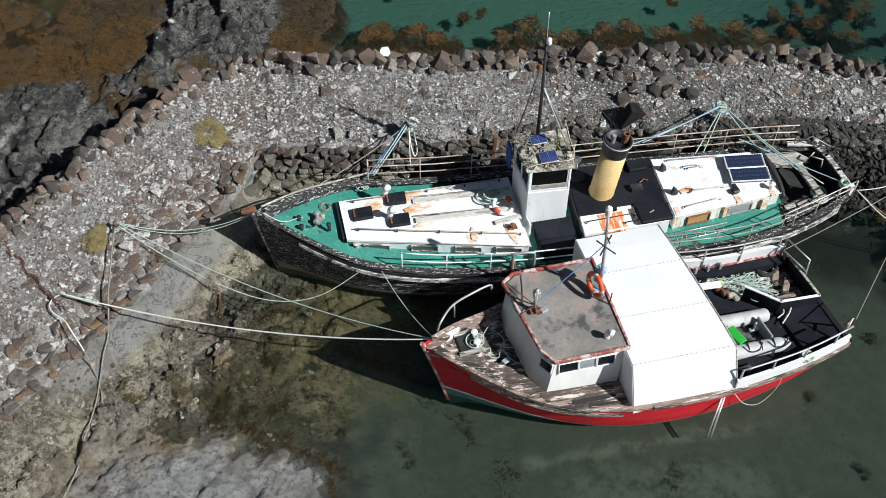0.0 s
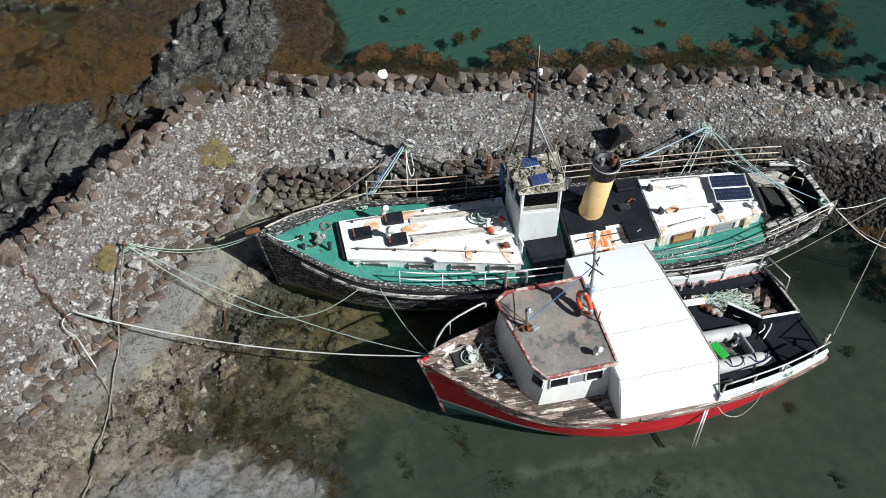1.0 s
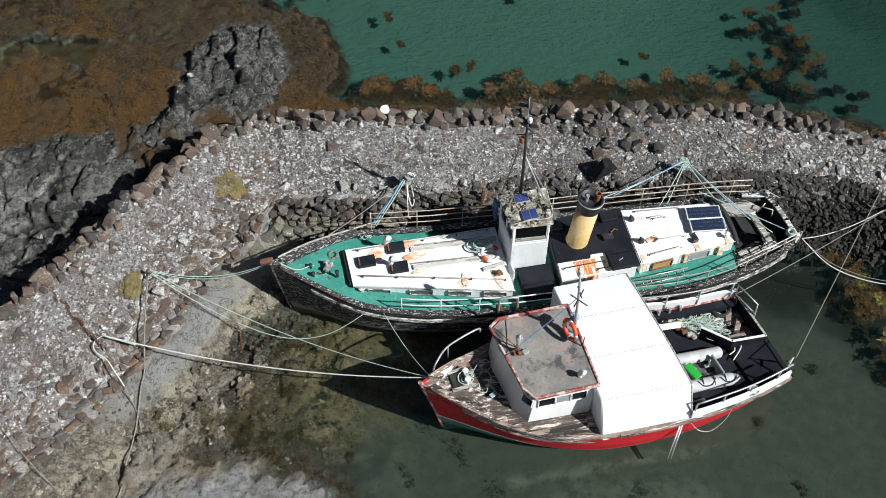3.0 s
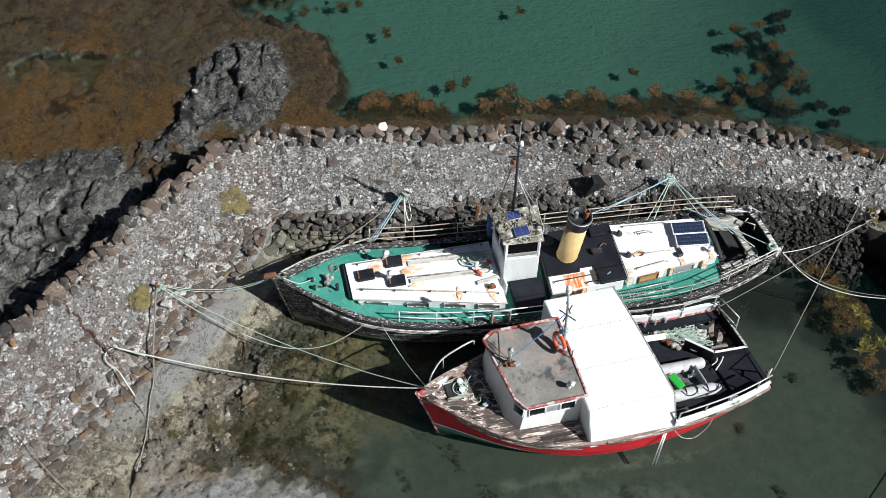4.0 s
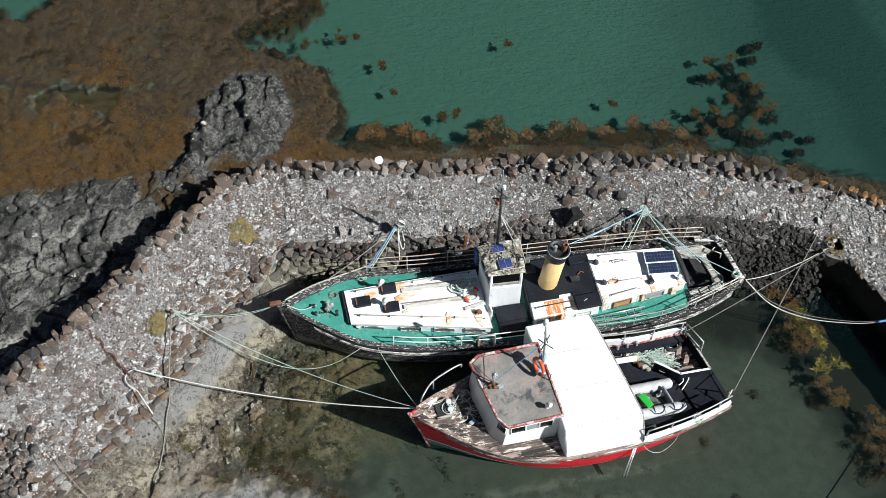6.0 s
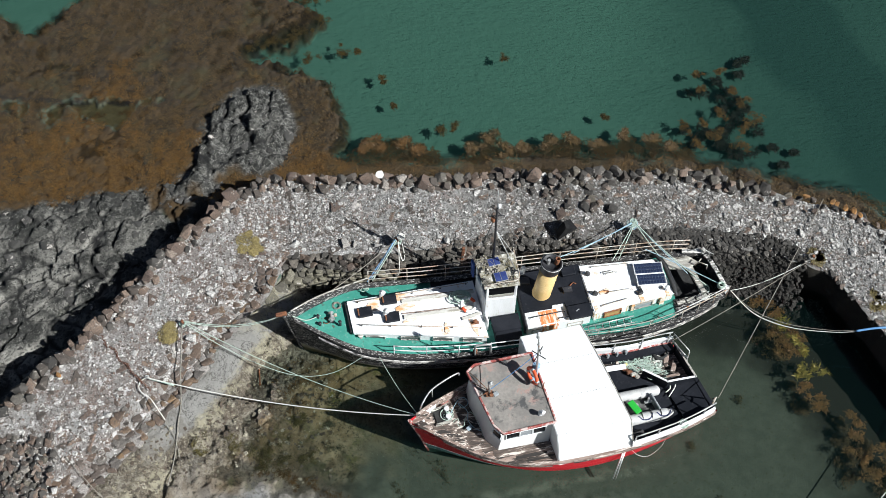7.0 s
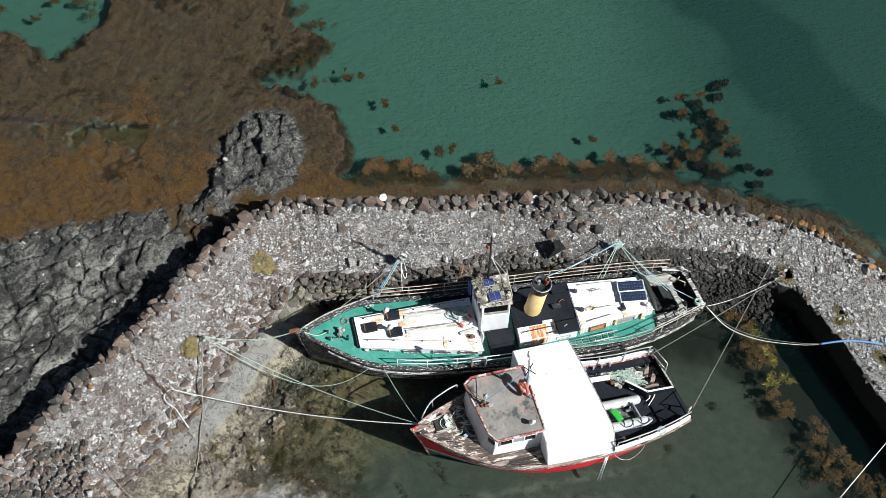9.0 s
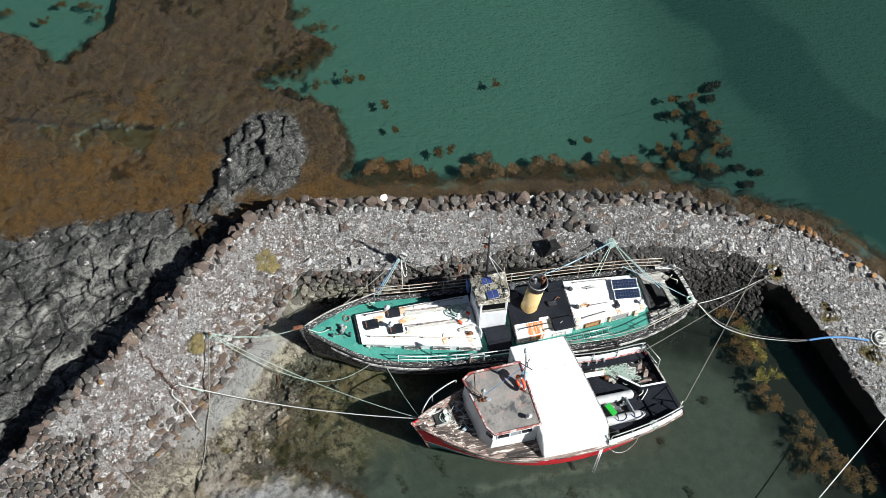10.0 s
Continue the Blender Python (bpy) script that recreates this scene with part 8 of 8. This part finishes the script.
for k, (a, b, m_, sag) in enumerate((((-1.6, 2.55, 2.2), (-2.55, 0.95, 1.85), ROPE_BLUE, 0.03), ((-1.55, 2.55, 2.15), (-2.5, 0.9, 1.85), ROPE_PALE, 0.05), ((-1.65, 2.58, 2.1), (-2.7, 0.85, 1.85), ROPE_SKY, 0.04), ((-1.5, 2.5, 2.1), (-1.45, 1.25, 1.8), ROPE_WHITE, 0.25),
                                  ((-1.6, 2.6, 2.1), (-4.0, 0.3, 2.2), ROPE_GREY, 0.12), ((7.7, 3.15, 2.2), (5.3, 1.9, 2.0), ROPE_BLUE, 0.05), ((7.72, 3.12, 2.2), (4.6, 1.6, 2.1), ROPE_BLUE, 0.1), ((7.75, 3.1, 2.1), (6.85, 1.7, 1.7), ROPE_PALE, 0.02),
                                  ((7.8, 3.1, 2.1), (7.1, 1.75, 1.7), ROPE_PALE, 0.03), ((7.85, 3.15, 2.15), (8.75, 1.85, 1.7), ROPE_PALE, 0.03), ((7.9, 3.15, 2.1), (9.75, 1.1, 1.65), ROPE_BLUE, 0.06), ((7.9, 3.12, 2.15), (10.4, 0.6, 1.6), ROPE_PALE, 0.12))):
    rope("mooring_line", sagging(a, b, sag, 8), 0.017, m_, "taut mooring rope from the post to the ship", 2)
bow_red, bow_green = (-0.75, -5.0, 2.45), (-5.6, -0.85, 2.5)
p3_ = mooring_post(-9.6, -0.8, 1.6, 0.42, RUST, "short iron stake with pale ropes", 0.05)
part("wrapping", coil(0, 0, 0.1, 0.1, 5, 0.035, seed=90, wild=0.4), ROPE_PALE, p3_)
rope("mooring_line", sagging((-9.55, -0.8, 2.0), bow_green, 0.6, 16), 0.013, ROPE_PALE, "slack pale rope from the stake to the ship's bow", 2)
rope("mooring_line", sagging((-9.55, -0.82, 1.98), (-5.5, -0.75, 2.45), 0.75, 16), 0.012, ROPE_PALE, "slack pale rope to the ship's bow", 2)
rope("mooring_line", sagging((-9.5, -0.85, 2.0), bow_red, 0.75, 20), 0.014, ROPE_PALE, "long pale rope to the red boat's bow", 2)
rope("mooring_line", [(-9.5, -0.9, 1.98), (-8.4, -1.45, 1.45), (-6.9, -2.0, 0.75), (-5.4, -2.35, 0.35), (-4.0, -2.35, 0.55), (-2.6, -2.0, 1.45)], 0.013, ROPE_PALE, "slack pale rope dipping to the water beside the ship", 8)
rope("mooring_line", sagging((-10.72, -3.05, 1.85), bow_red, 0.68, 24), 0.02, ROPE_WHITE, "thick white mooring rope to the red boat", 2)
rope("rope_splice", [(-10.6, -3.05, 1.74), (-10.2, -3.15, 1.72), (-9.7, -3.3, 1.68)], 0.034, ROPE_PALE, "frayed pale green splice on the white rope", 6)
rope("mooring_line", sagging((-2.3, -2.0, 1.45), bow_red, 0.35, 12), 0.012, ROPE_PALE, "slack rope between ship and red boat", 2)
laid = lambda points, lift=0.07: [(x, y, float(ground_height(np.array([x]), np.array([y]))[0]) + lift) for x, y in points]
rope("slip_rope", [(-9.62, -0.85, 1.85), (-9.58, -1.6, 1.82), (-9.52, -2.4, 1.75), (-9.5, -3.0, 1.6)] + laid([(-9.55, -3.7), (-9.6, -4.3), (-9.63, -4.9), (-9.67, -5.5), (-9.72, -6.1), (-9.8, -6.7), (-9.9, -7.3), (-10.2, -8.4)], 0.1), 0.023, ROPE_GREY, "weathered rope lying down the slip", 6)
rope("shore_rope", [(-10.62, -2.98, 1.76), (-10.9, -3.1, 1.7), (-10.96, -3.36, 1.72), (-10.8, -3.6, 1.72), (-10.5, -3.8, 1.7), (-10.28, -4.08, 1.66), (-9.98, -4.45, 1.2)], 0.019, ROPE_WHITE, "white rope end lying on the pier", 6)
rope("shore_rope", [(-9.98, -4.45, 1.2)] + laid([(-9.75, -4.85), (-9.6, -5.2), (-9.48, -5.6)]), 0.015, ROPE_GREY, "thin grey rope on the slip", 6)
rope("shore_rope", [(-13.2, -6.0, 1.68), (-12.6, -6.6, 1.58), (-12.2, -7.0, 1.36)] + laid([(-11.6, -7.5), (-11.0, -8.1)]), 0.013, ROPE_GREY, "thin weathered rope crossing the landward kerb", 5)

# rusty chain across the pier
chain = thing("chain", pose(0, 0, 0), "rusty iron chain lying across the pier", "chain")
a, b = Vector((-12.7, -1.25, 1.72)), Vector((-10.6, -3.45, 1.62))
LINK = bpy.data.meshes.new("link")
bm = tube([(0.07 * math.cos(t), 0.036 * math.sin(t), 0) for t in np.linspace(0, 2 * math.pi, 12, endpoint=False)], 0.014, 5, True)
bm.to_mesh(LINK)
bm.free()
LINK.materials.append(surface("dark_rusty_iron", (0.16, 0.065, 0.04), (0.1, 0.05, 0.035), 8, rough=0.95, relief=0.4))
for k in range(30):
    t = k / 29
    q = a.lerp(b, t) + Vector((0.05 * math.sin(k * 0.9), 0.05 * math.cos(k * 0.7), 0))
    q.z = pier_top(np.array(q.x), np.array(q.y), 0.5) + 0.09
    link = new("link", LINK)
    link.matrix_basis = pose(q.x, q.y, q.z, 60 if k % 2 else -20, 0, -46 + 10 * math.sin(k))
    link.parent = chain

# lines at the stern end of the basin
stern_g, stern_r = (11.3, 0.35, 1.6), (9.92, -4.49, 2.34)
rope("mooring_line", [stern_g, (12.2, -0.45, 1.15), (13.5, -0.95, 0.95), (15.0, -1.3, 1.15), (15.8, -1.45, 1.45)], 0.016, ROPE_WHITE, "slack white stern rope of the ship", 6)
rope("mooring_line", [stern_g, (12.2, -0.35, 1.2), (13.5, -0.85, 1.0), (15.0, -1.25, 1.2), (15.8, -1.42, 1.5)], 0.012, ROPE_GREY, "slack stern rope of the ship", 6)
rope("chafe_hose", [(15.8, -1.45, 1.5), (16.6, -1.42, 1.66), (17.4, -1.45, 1.68), (18.3, -1.6, 1.66)], 0.045, ROPE_SKY, "bright blue hose over the stern rope", 6)
ob = part("rope_coil", coil(18.8, -1.5, 1.6, 0.32, 6, 0.04, seed=95, wild=0.3), ROPE_WHITE, None, "white rope coiled on the pier")
tagged(ob, category="rope")
p4_ = mooring_post(14.75, 1.75, 1.45, 0.35, RUST, "rusty iron stake at the basin edge", 0.05)
part("wrapping", coil(0, 0, 0.15, 0.1, 5, 0.04, seed=97, wild=0.4), ROPE_GREY, p4_)
rope("mooring_line", sagging(stern_g, (14.75, 1.72, 1.7), 0.45, 14), 0.013, ROPE_WHITE, "stern rope of the ship to the stake", 2)
rope("mooring_line", sagging((8.7, -1.9, 1.8), (14.75, 1.7, 1.68), 0.15, 14), 0.013, ROPE_GREY, "thin dark line to the stake", 2)
rope("mooring_line", sagging(stern_r, (14.75, 2.9, 1.75), 0.25, 16), 0.014, ROPE_GREY, "thin stern line of the red boat", 2)
rope("mooring_line", sagging((14.75, 2.9, 1.75), (15.6, 4.3, 1.95), 0.01, 8), 0.014, ROPE_GREY, "thin line across the pier", 2)
rope("mooring_line", sagging((14.2, -9.0, 0.9), (19.6, -3.8, 1.7), 0.1, 10), 0.02, ROPE_WHITE, "white rope stretched over the basin", 2)
timber = thing("timber_post", pose(1.0, 2.35, 0.9, 4, 3), "rusty timber post against the basin wall", "post")
part("post", box(0, 0, 0.3, 0.12, 0.1, 1.5, 0.015), RUST, timber)

pipe_thing = part("sunken_pipe", tube(smooth_line([(-6.95, -1.5, 0.06), (-6.9, -2.1, -0.04), (-6.82, -2.9, -0.2), (-6.7, -3.8, -0.36)], 5), 0.035, 7), RUST, None, "dark rusty pipe lying down the slip into the water", smooth=True)
tagged(pipe_thing, category="pipe")
